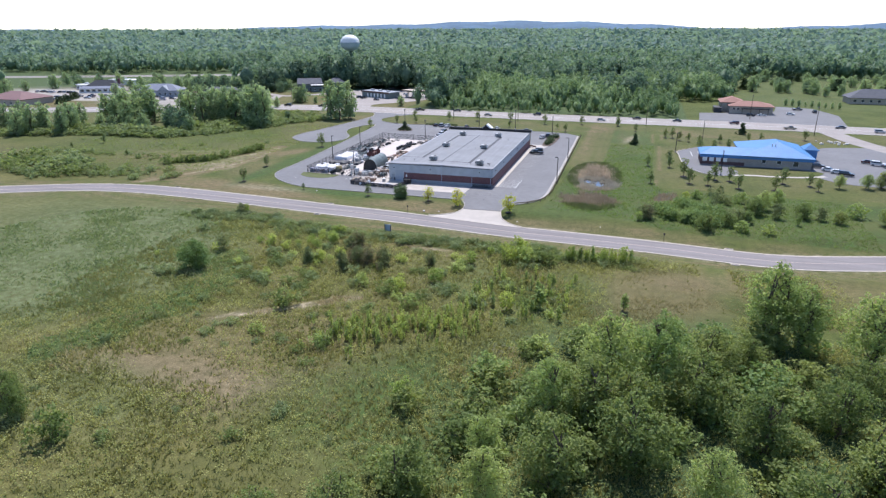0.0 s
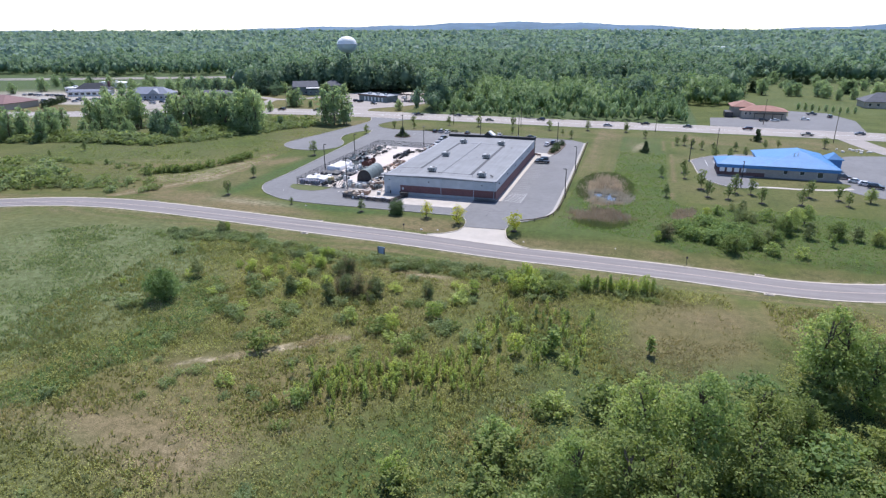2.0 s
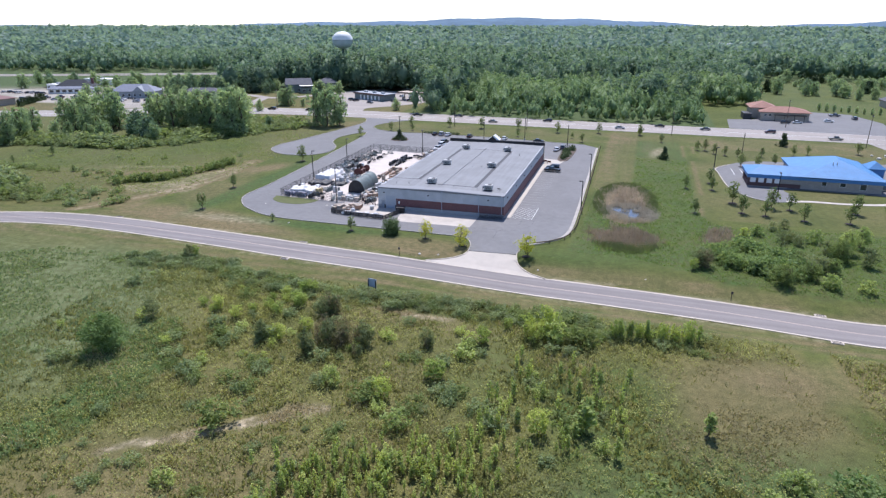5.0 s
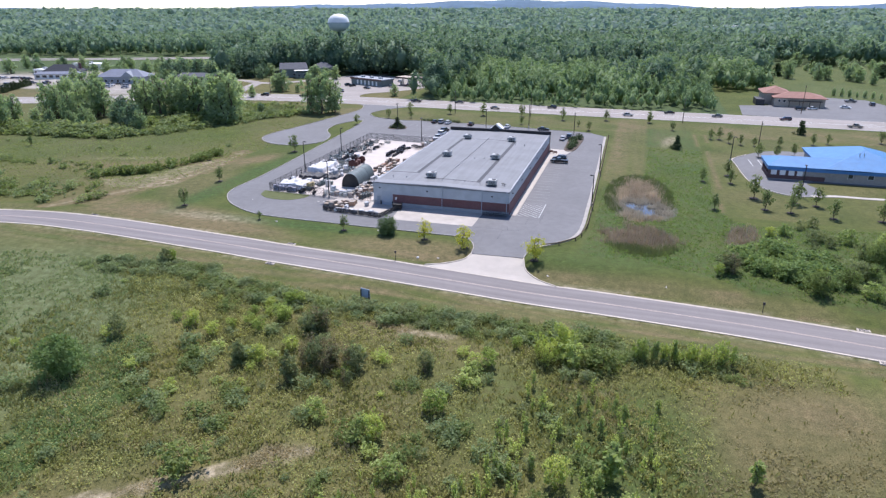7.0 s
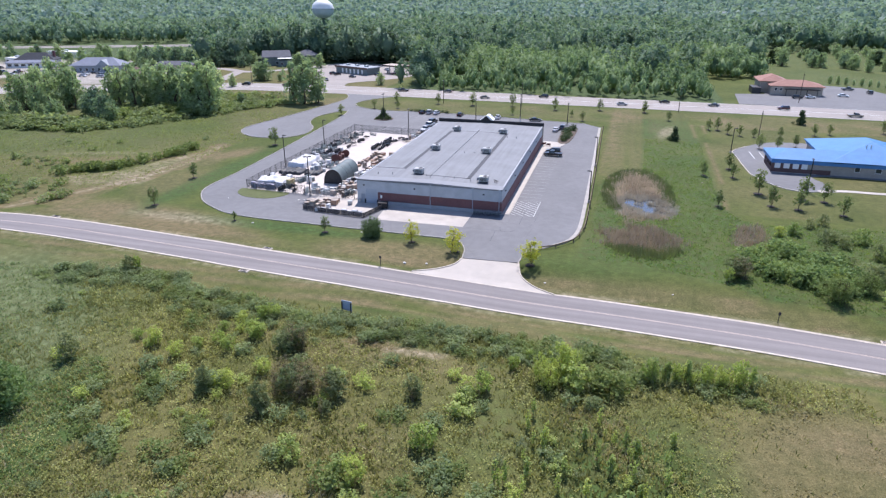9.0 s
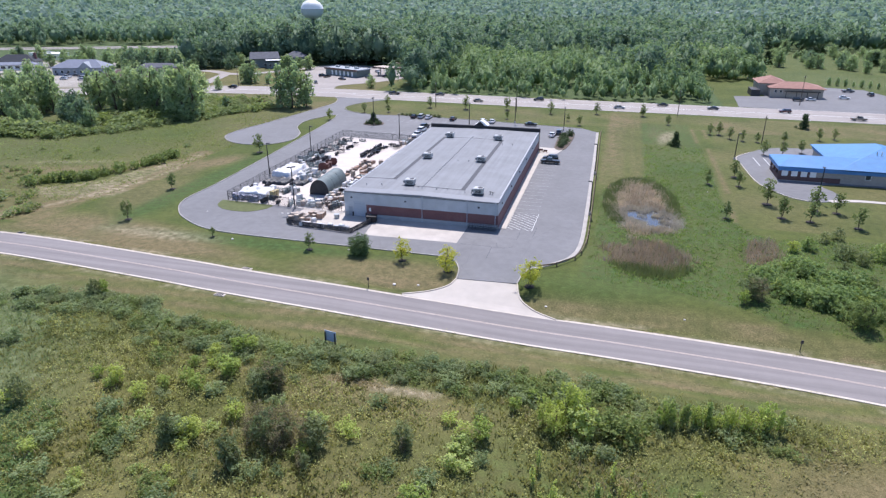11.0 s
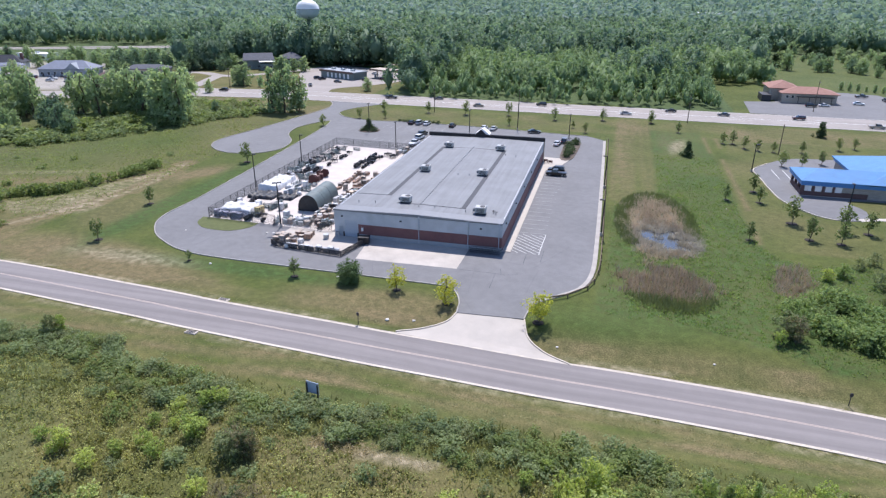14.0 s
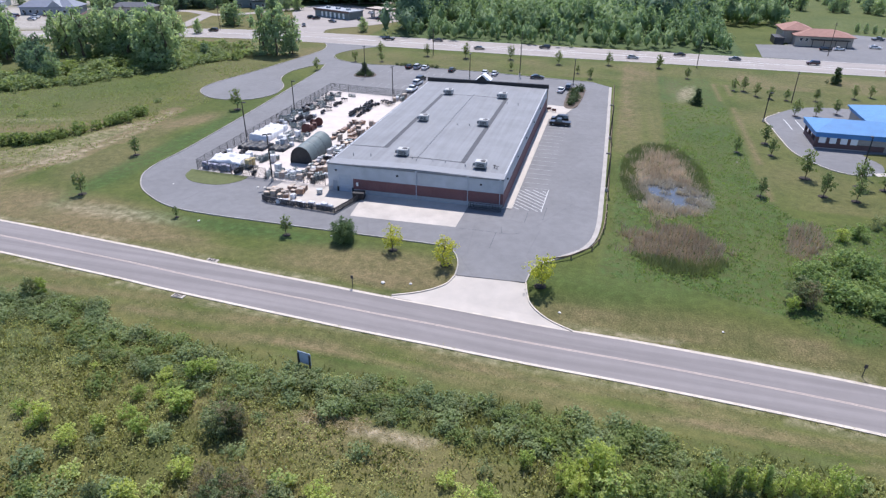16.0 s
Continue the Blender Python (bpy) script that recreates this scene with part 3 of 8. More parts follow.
def build_ground():
    xs, ys = axis_steps(-135, 135, 1.3, 4950), axis_steps(-200, 160, 1.3, 4950)
    X, Y = np.meshgrid(xs, ys)
    road, lot = line_dist(X, Y, ROAD), inside(X, Y, LOT)
    near = np.exp(-(np.hypot(X, Y + 40) / 260) ** 4)
    Z = -0.03 - 0.02 * np.abs(wavy(X, Y, 4))
    field = (Y < -48) & (road > 12)
    Z = np.where(field, Z + 0.22 * wavy(X, Y, 9) + 0.12 * wavy(X, Y, 3.1, 2), Z)
    for cx, cy, rx, ry, rot in POND:
        Z -= 0.55 * blob(X, Y, cx, cy, rx * 1.1, ry * 1.1, rot, 0.5)
    Z -= 0.5 * blob(X, Y, *WATER[:4], WATER[4], 0.3)
    Z += lay(X, Y) - 0.15 * inside(X, Y, [(-3, -26.5), (-10, -36), (18, -37), (10, -26.5)])
    attrs = {}
    # the kept grass round the lots and along the roads
    mown = ((Y > -31) & (Y < 320) & (X > -98)) | (road < 11.5 + 1.2 * wavy(X, Y, 7))
    mown |= (X > 66) & (X < 310) & (Y > 150) & (Y < 475)
    mown |= (X > -270) & (X < -90) & (Y > -24) & (Y < 150)
    marsh = inside(X + 0.35 * wavy(X, Y, 3), Y + 0.5 * wavy(X, Y, 4, 2), MARSH)
    mown &= ~marsh
    way = line_dist(X, Y, MOWN_TRACK)
    attrs["mown"] = np.maximum(mown, way < 2.3 + 0.4 * wavy(X, Y, 5)).astype(float)
    dry = 0.55 * blob(X, Y, 50, -74, 11, 13, 0) + 0.8 * blob(X, Y, 21.5, 85, 2.8, 40, 0, 0.6) * (1 + wavy(X, Y, 2)) * 0.5
    dry += 1.0 * blob(X, Y, -74, -24, 26, 7, -8) + 0.8 * blob(X, Y, -14, -27, 16, 5.5, 0) + 0.5 * blob(X, Y, -88, 2, 8, 14, 0) + 0.35 * blob(X, Y, 30, -31, 26, 4, 0) + 0.5 * (np.abs(road - 8.2) < 2.2) * (1 + wavy(X, Y, 5)) * 0.6
    dry += 0.5 * blob(X, Y, -8, -63, 22, 2.4, -4, 0.6) + 0.5 * blob(X, Y, 26, -100, 9, 6, 0) + 0.6 * blob(X, Y, -90, 34, 5, 9, -20) + 0.55 * blob(X, Y, 70, -62, 20, 6, 10)
    dry += 0.55 * blob(X, Y, -12, -114, 22, 14, 10) + 0.8 * blob(X, Y, 36, 110, 3, 14, 5)
    dry += 0.6 * blob(X, Y, -118, 18, 26, 4.5, 24)
    dry += 0.42 * ((X > 18.5) & (X < 30.8) & (Y > 40) & (Y < 150)) * (0.75 + 0.5 * wavy(X * 3, Y * 0.15, 3))
    dry += 0.25 * ((X > 45 + 0.12 * (Y - 30)) & (X < 130) & (Y > 15) & (Y < 145)) * (1 + wavy(X, Y, 9)) + 0.3 * ((Y > 118) & (Y < 146)) * (1 + wavy(X, Y, 6))
    dry += (0.22 + 0.3 * np.sin(road * 3.4 + wavy(X, Y, 14))) * (road > 4.9) * (road < 13) * (Y < -34) * (0.95 + 0.15 * wavy(X, Y, 8))
    dry += 0.5 * blob(X, Y, -22, -122.5, 18, 4.5, -3, 0.8) * (1 + 0.6 * wavy(X, Y, 2.5)) + 0.4 * blob(X, Y, -9, -126, 7, 6, 0, 0.8) + 0.18 * blob(X, Y, -6, -84, 26, 18, 0, 0.3) * (1 + wavy(X, Y, 6))
    # the worn track and bare strip beside the field hedge, mowing wheel marks on the lawns
    track = line_dist(X, Y, [(-112, -27), (-104.3, -12.2), (-101.6, -4.5), (-98.6, 4), (-97.2, 12.8), (-98.2, 26.8), (-101, 40)])
    dry += 0.75 * (track < 3.2 + 1.2 * wavy(X, Y, 5)) + 0.7 * (np.abs(X - 46.2 - 0.02 * Y) < 0.5) * (Y > 20) * (Y < 120) + 0.7 * (np.abs(X - 49.6 - 0.02 * Y) < 0.5) * (Y > 14) * (Y < 120)
    dry += 0.28 * (X < -98) * (Y > -24) * (1 + wavy(X, Y, 17, 1)) + 0.5 * blob(X, Y, -92, 22, 3.5, 5, 0) + 0.6 * blob(X, Y, -90, 33, 3, 6, -30)
    dry *= 1 - 0.8 * marsh
    dry += 0.8 * blob(X, Y, 36, 108, 3, 12, 5)
    attrs["dry"] = np.clip(dry, 0, 1)
    lush = marsh * (0.85 + 0.25 * wavy(X, Y, 7)) + 1.0 * (line_dist(X, Y, GREEN_EDGE) < 4.5 + wavy(X, Y, 5))
    lush += 0.4 * (np.abs(Y + 56 + 1.5 * wavy(X, Y, 12)) < 4.5) * (X < 45) * (X > -70) + 0.9 * blob(X, Y, 62, -118, 48, 36, 0, 0.15) + 0.7 * blob(X, Y, 12, -122, 14, 14, 0, 0.4) + 0.8 * blob(X, Y, 31, -79, 8, 12, -20, 0.4) + 0.5 * blob(X, Y, 17, -74, 12, 9, 0, 0.5)
    lush *= 1 - 0.9 * (way < 2.6)
    lush += 0.5 * blob(X, Y, -170, 60, 45, 50, 0) + 0.6 * blob(X, Y, -81, 20, 4, 40, 3, 0.4) + 1.0 * blob(X, Y, -46, -21.2, 27, 2.4, 0, 0.4) + 0.8 * blob(X, Y, -81.5, 5, 3, 26, 0, 0.4) + 0.6 * blob(X, Y, 24, -22, 12, 5, 10, 0.5)
    attrs["lush"] = np.clip(lush, 0, 1)
    pale = blob(X, Y, -74, -88, 33, 36, 0, 0.25) + 0.5 * blob(X, Y, -100, -70, 40, 24, 0, 0.3) + 0.5 * blob(X, Y, -30, -134, 16, 9, 0, 0.4) + 0.3 * (X > 105) * (X < 310) * (Y > 240) * (Y < 475) * (1 + 0.4 * wavy(X, Y, 20))
    attrs["pale"] = np.clip(pale, 0, 1)
    bare = 0.1 * blob(X, Y, -23, -122.5, 17, 3.8, -3, 0.6) + 0.15 * blob(X, Y, -9, -126, 6, 5, 0, 0.6)
    bare += 2.0 * (np.minimum(line_dist(X, Y, TRACKS[0]), line_dist(X, Y, TRACKS[1])) < 0.5 + 0.25 * wavy(X, Y, 2)) + 0.6 * blob(X, Y, -7, -92.4, 2.4, 1.6, 0)
    bare += 0.7 * blob(X, Y, 26.6, -102, 1.8, 1.6, 0) + 0.85 * blob(X, Y, 39, 104, 2, 9, -10, 0.6) + 0.6 * (track < 0.7) + 0.42 * inside(X + 1.5 * wavy(X, Y, 3), Y + 1.5 * wavy(X, Y, 4, 2), [(-121, -2.5), (-112, 3), (-108, 12), (-104, 25), (-101, 33), (-99.5, 29), (-100, 16), (-96, 4), (-94, -4), (-104, -6), (-114, -7)]) * (1 + 0.5 * wavy(X, Y, 4)) + 0.6 * blob(X, Y, -68, -22, 12, 2.2, 0, 0.6)
    bare += 0.5 * (road < 5.6) + 0.5 * blob(X, Y, -130, 22, 10, 1.5, 20, 0.8)
    attrs["bare"] = np.clip(bare, 0, 1)
    wood = (Y > 178 + 8 * wavy(X, Y, 40)) & ~((X > 66) & (X < 310) & (Y < 475)) & ~((X > -245) & (X < -88) & (Y < 250 + 6 * wavy(X, Y, 12)))
    attrs["wood"] = wood * (1 - paved_left(X, Y)) + 0.9 * blob(X, Y, 62, -118, 40, 32, 0, 0.2)
    attrs["wood"] = np.clip(attrs["wood"] * (Y < 175) + wood * (1 - paved_left(X, Y)), 0, 1)
    attrs["paved"] = np.clip(paved_left(X, Y) * 1.0 + 0.6 * (np.abs(Y - 318) < 5) * (X < -240), 0, 1)
    ny, nx = X.shape
    verts = np.stack([X, Y, Z], -1).reshape(-1, 3)
    i = np.arange(ny * nx).reshape(ny, nx)
    quads = np.stack([i[:-1, :-1], i[:-1, 1:], i[1:, 1:], i[1:, :-1]], -1).reshape(-1, 4)
    me = quad_mesh("ground", verts, quads, "ground")
    for name, values in attrs.items():
        a = me.attributes.new(name, "FLOAT", "POINT")
        a.data.foreach_set("value", np.ascontiguousarray(values.reshape(-1), dtype=np.float32))
    return tagged(new("ground", me), "rough meadow, mown grass and woodland floor", "ground", kind="structure")


def quad_mesh(name, verts, quads, material, smooth=False):
    me = bpy.data.meshes.new(name)
    k = quads.shape[1]
    me.vertices.add(len(verts))
    me.vertices.foreach_set("co", np.ascontiguousarray(verts, dtype=np.float32).reshape(-1))
    me.loops.add(quads.size)
    me.loops.foreach_set("vertex_index", np.ascontiguousarray(quads, dtype=np.int32).reshape(-1))
    me.polygons.add(len(quads))
    me.polygons.foreach_set("loop_start", np.arange(0, quads.size, k, dtype=np.int32))
    me.polygons.foreach_set("loop_total", np.full(len(quads), k, dtype=np.int32))
    me.update(calc_edges=True)
    me.validate()
    me.materials.append(M[material])
    return me


ground = build_ground()


def structure(name, bm, material, label, category):
    return tagged(part(name, bm, material), label, category, kind="structure")


def build_hills():
    """Low wooded ridges along the horizon, with the distance haze in their blue base colour."""
    az = np.radians(np.arange(-75, 62, 0.35))
    def height(a):
        d = np.degrees(a)
        h = 20 + 4 * np.sin(d * 0.35) + 3 * np.sin(d * 1.1 + 1)
        h += 52 * np.clip((d + 36) / 24, 0, 1) ** 0.8 * np.clip((4.5 - d) / 10, 0, 1) ** 0.7
        h += 50 * np.clip((d - 8) / 14, 0, 1) ** 0.8
        return h + 1.2 * np.sin(d * 7.3) + 0.8 * np.sin(d * 17)
    h = height(az)
    rows = []
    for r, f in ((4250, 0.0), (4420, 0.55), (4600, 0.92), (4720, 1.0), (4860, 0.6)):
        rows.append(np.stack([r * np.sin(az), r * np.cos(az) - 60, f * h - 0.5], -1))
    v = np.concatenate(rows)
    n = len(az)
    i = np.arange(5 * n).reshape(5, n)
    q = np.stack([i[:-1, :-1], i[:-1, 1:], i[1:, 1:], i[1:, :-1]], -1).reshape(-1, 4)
    return tagged(new("backdrop_hills", quad_mesh("hills", v, q, "hill")), "long low wooded hills on the horizon, coloured blue for haze", "hills", kind="structure")


build_hills()

# ---- roads and lots ----
def road_lay(x, y):
    return float(road_fall(x))


bm = strip(bmesh.new(), ROAD, 4.2, -4.2, -0.1, 0.03, road_lay)
structure("road", bm, "road", "two-lane grey asphalt road with a pale centre line", "road")
for name, a, b in (("gutter", 4.55, 4.2), ("gutter", -4.2, -4.55)):
    structure(name, strip(bmesh.new(), ROAD, a, b, -0.1, 0.04, road_lay), "kerb", "pale concrete gutter along the road", "gutter")
keep = [p for p in ROAD if p.x < -8.5], [p for p in ROAD if p.x > 16]
for run in keep:
    structure("kerb", strip(bmesh.new(), run, 4.67, 4.55, -0.1, 0.06, road_lay), "kerb", "low pale concrete kerb", "kerb")
structure("kerb", strip(bmesh.new(), ROAD, -4.55, -4.67, -0.1, 0.06, road_lay), "kerb", "low pale concrete kerb", "kerb")
bm = bmesh.new()
strip(bm, ROAD, 0.16, 0.04, 0.025, 0.035, road_lay)
strip(bm, ROAD, -0.06, -0.18, 0.025, 0.035, road_lay)
tagged(part("centre_line", bm, "line_yellow"), "worn pale yellow double centre line", "road marking", kind="structure")

structure("highway", strip(bmesh.new(), HIGHWAY, 12.3, -12.3, -0.1, 0.05), "highway", "wide pale concrete highway", "road")
bm = bmesh.new()
for off in (4.0, -4.0):
    for run in dash(HIGHWAY, 0, 8, 16):
        strip(bm, run, off + 0.1, off - 0.1, 0.04, 0.056)
for off in (12.1, -12.1, 0.4, -0.4):
    strip(bm, HIGHWAY, off + 0.1, off - 0.1, 0.04, 0.056)
tagged(part("lane_line", bm, "line_white"), "worn lane lines on the highway", "road marking", kind="structure")

structure("parking_lot", slab(bmesh.new(), LOT, -0.1, 0.02), "lot", "grey asphalt parking lot and service drive round the store", "parking lot")
bm = bmesh.new()
MOUTH_L, MOUTH_R = [(-1.8, -26.5), (-2.6, -29.2), (-5.2, -31.9), (-9.2, -34.4)], [(16.6, -34.6), (13.2, -32.9), (10.2, -30.2), (8.8, -25.7)]
rim_l, rim_r = smooth_line(MOUTH_L, 0.4), smooth_line(MOUTH_R[::-1], 0.4)
rows = []
for k in range(13):
    # one cast slab that slopes down to the road with the land
    y = -26.0 - 8.75 * k / 12
    xl = float(np.interp(-y, [-p.y for p in rim_l], [p.x for p in rim_l]))
    xr = float(np.interp(-y, [-p.y for p in rim_r], [p.x for p in rim_r]))
    xs = np.linspace(xl, xr, 9)
    rows.append([bm.verts.new((x, y, -0.1 + float(lay(x, y)))) for x in xs])
for a, b in zip(rows, rows[1:]):
    for k in range(8):
        bm.faces.new((a[k], a[k + 1], b[k + 1], b[k]))
raised = bmesh.ops.extrude_face_region(bm, geom=bm.faces[:])["geom"]
bmesh.ops.translate(bm, vec=(0, 0, 0.136), verts=[v for v in raised if isinstance(v, bmesh.types.BMVert)])
structure("driveway_apron", bm, "concrete", "pale concrete driveway apron between lot and road", "driveway")
for edge, d in ((LOT_LEFT, 1), (LOT_LOOP, 1), (LOT_TOP[3:], 1), (LOT_RIGHT, 1)):
    structure("kerb", strip(bmesh.new(), smooth_line(edge, 1.5), -0.08, 0.1, -0.1, 0.15), "gutter", "pale concrete kerb round the parking lot", "kerb")
for edge in (MOUTH_L, MOUTH_R):
    structure("kerb", strip(bmesh.new(), smooth_line(edge, 0.7), -0.1, 0.1, -0.1, 0.17, lay), "kerb", "curved concrete kerb at the driveway mouth", "kerb")

structure("gutter", strip(bmesh.new(), smooth_line(LOT_RIGHT[:-1], 1.5), -0.08, -0.75, -0.1, 0.035), "gutter", "pale concrete gutter along the lot edge", "gutter")
structure("yard_paving", slab(bmesh.new(), [(-66.2, 1.6), (-36.0, 0.6), (-37.2, 72.5), (-68.8, 74.6)], 0.0, 0.045), "yard", "sunlit pale concrete paving of the sales yard", "paving")
structure("dock_paving", slab(bmesh.new(), [(-45.6, -3.4), (-43.2, -9.8), (-28.6, -11.0), (-27.6, -0.2), (-36.0, 0.55), (-45.4, 0.85)], 0.0, 0.06), "concrete", "raised pale concrete beside the loading dock", "paving")
structure("truck_pad", slab(bmesh.new(), [(-25.6, -11.2), (-6.0, -10.4), (-6.0, -0.15), (-27.0, 0.5)], 0.0, 0.034), "pad", "pale concrete truck pad at the loading dock", "paving")
structure("grass_island", slab(bmesh.new(), [tuple(p) for p in smooth_line([(-67.6, 1.4), (-66.6, -2.2), (-62.8, -4.8), (-57, -4.8), (-53.8, -1.6), (-53.6, 0.9)], 1)], 0.0, 0.07), "grass_island", "small mown grass island at the yard fence", "grass")
structure("side_walk", slab(bmesh.new(), [(0.36, 0.0), (2.1, 0.0), (1.2, 62), (4.5, 66), (6.8, 76.5), (-0.9, 77), (-0.75, 66)], 0.0, 0.13), "concrete", "pale concrete walk along the store's side", "pavement")

# dark sealed cracks in the asphalt
bm = bmesh.new()
for run in [[(1.37, -16.64), (1.31, -14.54), (1.22, -10.78)], [(-5.35, -10.61), (-1.55, -10.43), (1.45, -10.48), (3.91, -10.44), (5.2, -9.37)], [(5.32, -5.29), (5.25, 1.13), (5.45, 6.24)], [(8.26, -3.18), (8.32, 2.59)], [(2.2, -10.26), (1.68, -8.06)]]:
    strip(bm, smooth_line(run, 0.8), 0.035, -0.035, 0.018, 0.0235)
tagged(part("sealed_cracks", bm, "roof_dark"), "thin dark cracks in the lot's asphalt", "crack", kind="structure")

# stall lines and the hatched bay
bm = bmesh.new()
for k in range(18):
    y = 11.6 + k * 2.75
    x = 1.9 - 0.012 * y
    box(bm, x, x + 5.5, y - 0.06, y + 0.06, 0.02, 0.026)
tagged(part("stall_lines", bm, "line_faint"), "worn white parking stall lines", "road marking", kind="structure")
bm = bmesh.new()
box(bm, 7.45, 7.6, 0.3, 11.5, 0.02, 0.027)
for k in range(11):
    c = 1.6 + k * 1.4
    xa, xb = max(1.8, 1.8 + (c - 10.6) / 0.8), min(7.5, 1.8 + (c - 0.3) / 0.8)
    if xb - xa > 0.4:
        strip(bm, [Vector((xa, c - 0.8 * (xa - 1.8))), Vector((xb, c - 0.8 * (xb - 1.8)))], 0.07, -0.07, 0.02, 0.028)
tagged(part("hatched_bay", bm, "line_bay"), "white hatched no-parking bay", "road marking", kind="structure")
bm = bmesh.new()
for k in range(9):
    box(bm, -64 + k * 2.8, -63.88 + k * 2.8, 104.5, 110, 0.02, 0.026)
    box(bm, -60 + k * 2.8, -59.88 + k * 2.8, 84, 89, 0.02, 0.026)
tagged(part("stall_lines", bm, "line_faint"), "faded white parking stall lines before the store", "road marking", kind="structure")

for off in (0, 15):
    structure("far_road", strip(bmesh.new(), smooth_line([(-640, 255 + off), (-515, 305 + off), (-414, 350 + off), (-330, 392 + off)], 8), 4.5, -4.5, -0.1, 0.12), "highway", "pale far road beyond the shops", "road")
structure("frontage_road", strip(bmesh.new(), smooth_line([(-262, 206), (-246, 224), (-228, 228), (-207, 219), (-193, 228), (-183, 246), (-174, 263), (-166, 280), (-150, 297), (-128, 306)], 3), 3.6, -3.6, -0.1, 0.045), "highway", "pale concrete frontage road past the grey house", "road")
structure("frontage_road", strip(bmesh.new(), smooth_line([(-196, 170), (-199, 184), (-205, 202), (-211, 221)], 3), 3.4, -3.4, -0.1, 0.041), "highway", "short pale link road to the highway", "road")
structure("forecourt", slab(bmesh.new(), [tuple(p) for p in smooth_line([(-152, 203), (-141, 188), (-136, 176), (-121, 176), (-123, 190), (-110, 206), (-99, 228), (-96, 252), (-117, 263), (-148, 284), (-164, 281), (-174, 262), (-169, 240), (-158, 221)], 3, True)], -0.1, 0.036), "highway", "sunlit pale concrete forecourt of the filling station", "forecourt")
# lots of the neighbours
structure("clinic_lot", slab(bmesh.new(), [tuple(p) for p in smooth_line([(58.0, 80), (58.2, 72), (58.8, 59.5), (60.0, 50), (64.2, 41.6), (68, 38.6), (71.5, 38.5), (75.5, 41), (76.9, 47), (76.6, 55), (103.5, 54), (101.5, 45), (108, 37), (122, 36.5), (134, 50), (143, 80), (140, 108), (118, 106), (108, 98), (80, 98), (70, 95.5), (63, 88)], 2, True)], -0.1, 0.03),
          "lot", "grey asphalt lot round the blue-roofed building", "parking lot")
structure("kerb", strip(bmesh.new(), smooth_line([(63, 88), (58.0, 80), (58.2, 72), (58.8, 59.5), (60.0, 50), (64.2, 41.6), (68, 38.6), (71.5, 38.5)], 1.5), -0.1, 0.12, -0.1, 0.14), "kerb", "pale concrete kerb round the neighbour's lot", "kerb")
bm = bmesh.new()
for x in (62.9, 65.8):
    strip(bm, [Vector((x, 81)), Vector((x + 0.3, 71.4))], 0.09, -0.09, 0.03, 0.038)
tagged(part("stall_lines", bm, "line_white"), "white stall lines beside the blue-roofed building", "road marking", kind="structure")
structure("foot_path", strip(bmesh.new(), smooth_line([(73.5, 39.8), (80, 41.8), (88, 41.8), (97, 43.5), (104, 47)], 2), 0.9, -0.9, -0.1, 0.035), "concrete", "narrow pale concrete footpath", "path")
structure("side_street", strip(bmesh.new(), smooth_line([(128, 150), (134, 120), (147, 90), (163, 62), (190, 30)], 4), 5, -5, -0.1, 0.04), "highway", "pale concrete side street", "road")
structure("office_lot", slab(bmesh.new(), [(72, 176.5), (74, 208), (88, 212), (90, 226), (116, 226), (121, 252), (140, 246), (147, 215), (141, 172)], -0.1, 0.03), "lot", "grey asphalt lot round the red-roofed building", "parking lot")


# ---- the store ----
def prism(bm, pts, y0, y1):
    """An upright outline in x and z, drawn out along y."""
    a = [bm.verts.new((x, y0, z)) for x, z in pts]
    b = [bm.verts.new((x, y1, z)) for x, z in pts]
    n = len(pts)
    for k in range(n):
        bm.faces.new((a[k], a[(k + 1) % n], b[(k + 1) % n], b[k]))
    bm.faces.new(a)
    bm.faces.new(b)
    return bm


STORE_W, STORE_L, STORE_H = 34.8, 73.2, 5.8
store = thing("store", "long flat-roofed store with red brick and blue-grey panel walls", "store", at=(0.4, -0.35, 0), rz=1.1)
W, L, T = STORE_W, STORE_L, 0.35
walls = {
    "wall_back": (-W, 0, 0, T), "wall_front": (-W, 0, L - T, L), "wall_left": (-W, -W + T, T, L - T), "wall_right": (-T, 0, T, L - T)}
for name, (x0, x1, y0, y1) in walls.items():
    rows = {"base": (0.0, 0.85, "brick" if name == "wall_right" else "block", -0.06), "brick_band": (0.85, 2.95, "brick", 0.0), "panel_band": (2.95, STORE_H, "panel", 0.05)}
    holder = None
    for band, (z0, z1, mat, inset) in rows.items():
        if name == "wall_back":
            bm = boxes((x0 + 5.2, x1, y0 + inset, y1, z0, z1))
            if band == "panel_band":
                box(bm, x0, x0 + 5.2, y0 + inset, y1, 3.6, z1)
            else:
                box(bm, x0, x0 + 0.9, y0 + inset, y1, z0, z1) if band == "base" else None
        else:
            bm = boxes((x0 + (inset if x1 - x0 < 1 else 0), x1 - (inset if x1 - x0 < 1 else 0), y0 + inset * (y1 - y0 < 1), y1 - inset * (y1 - y0 < 1), z0, z1))
        ob = part(name if holder is None else band, bm, mat, holder or store)
        holder = holder or ob
for r in ((-33.9, -32.9, 0.06, T, 2.25, 3.6), (-W, -33.9, 0.06, T, 0.95, 3.6), (-32.9, -32.6, 0.06, T, 0, 3.6), (-29.9, -W + 5.2, 0.06, T, 0, 3.6)):
    part("door_surround", boxes(r), "panel", store)
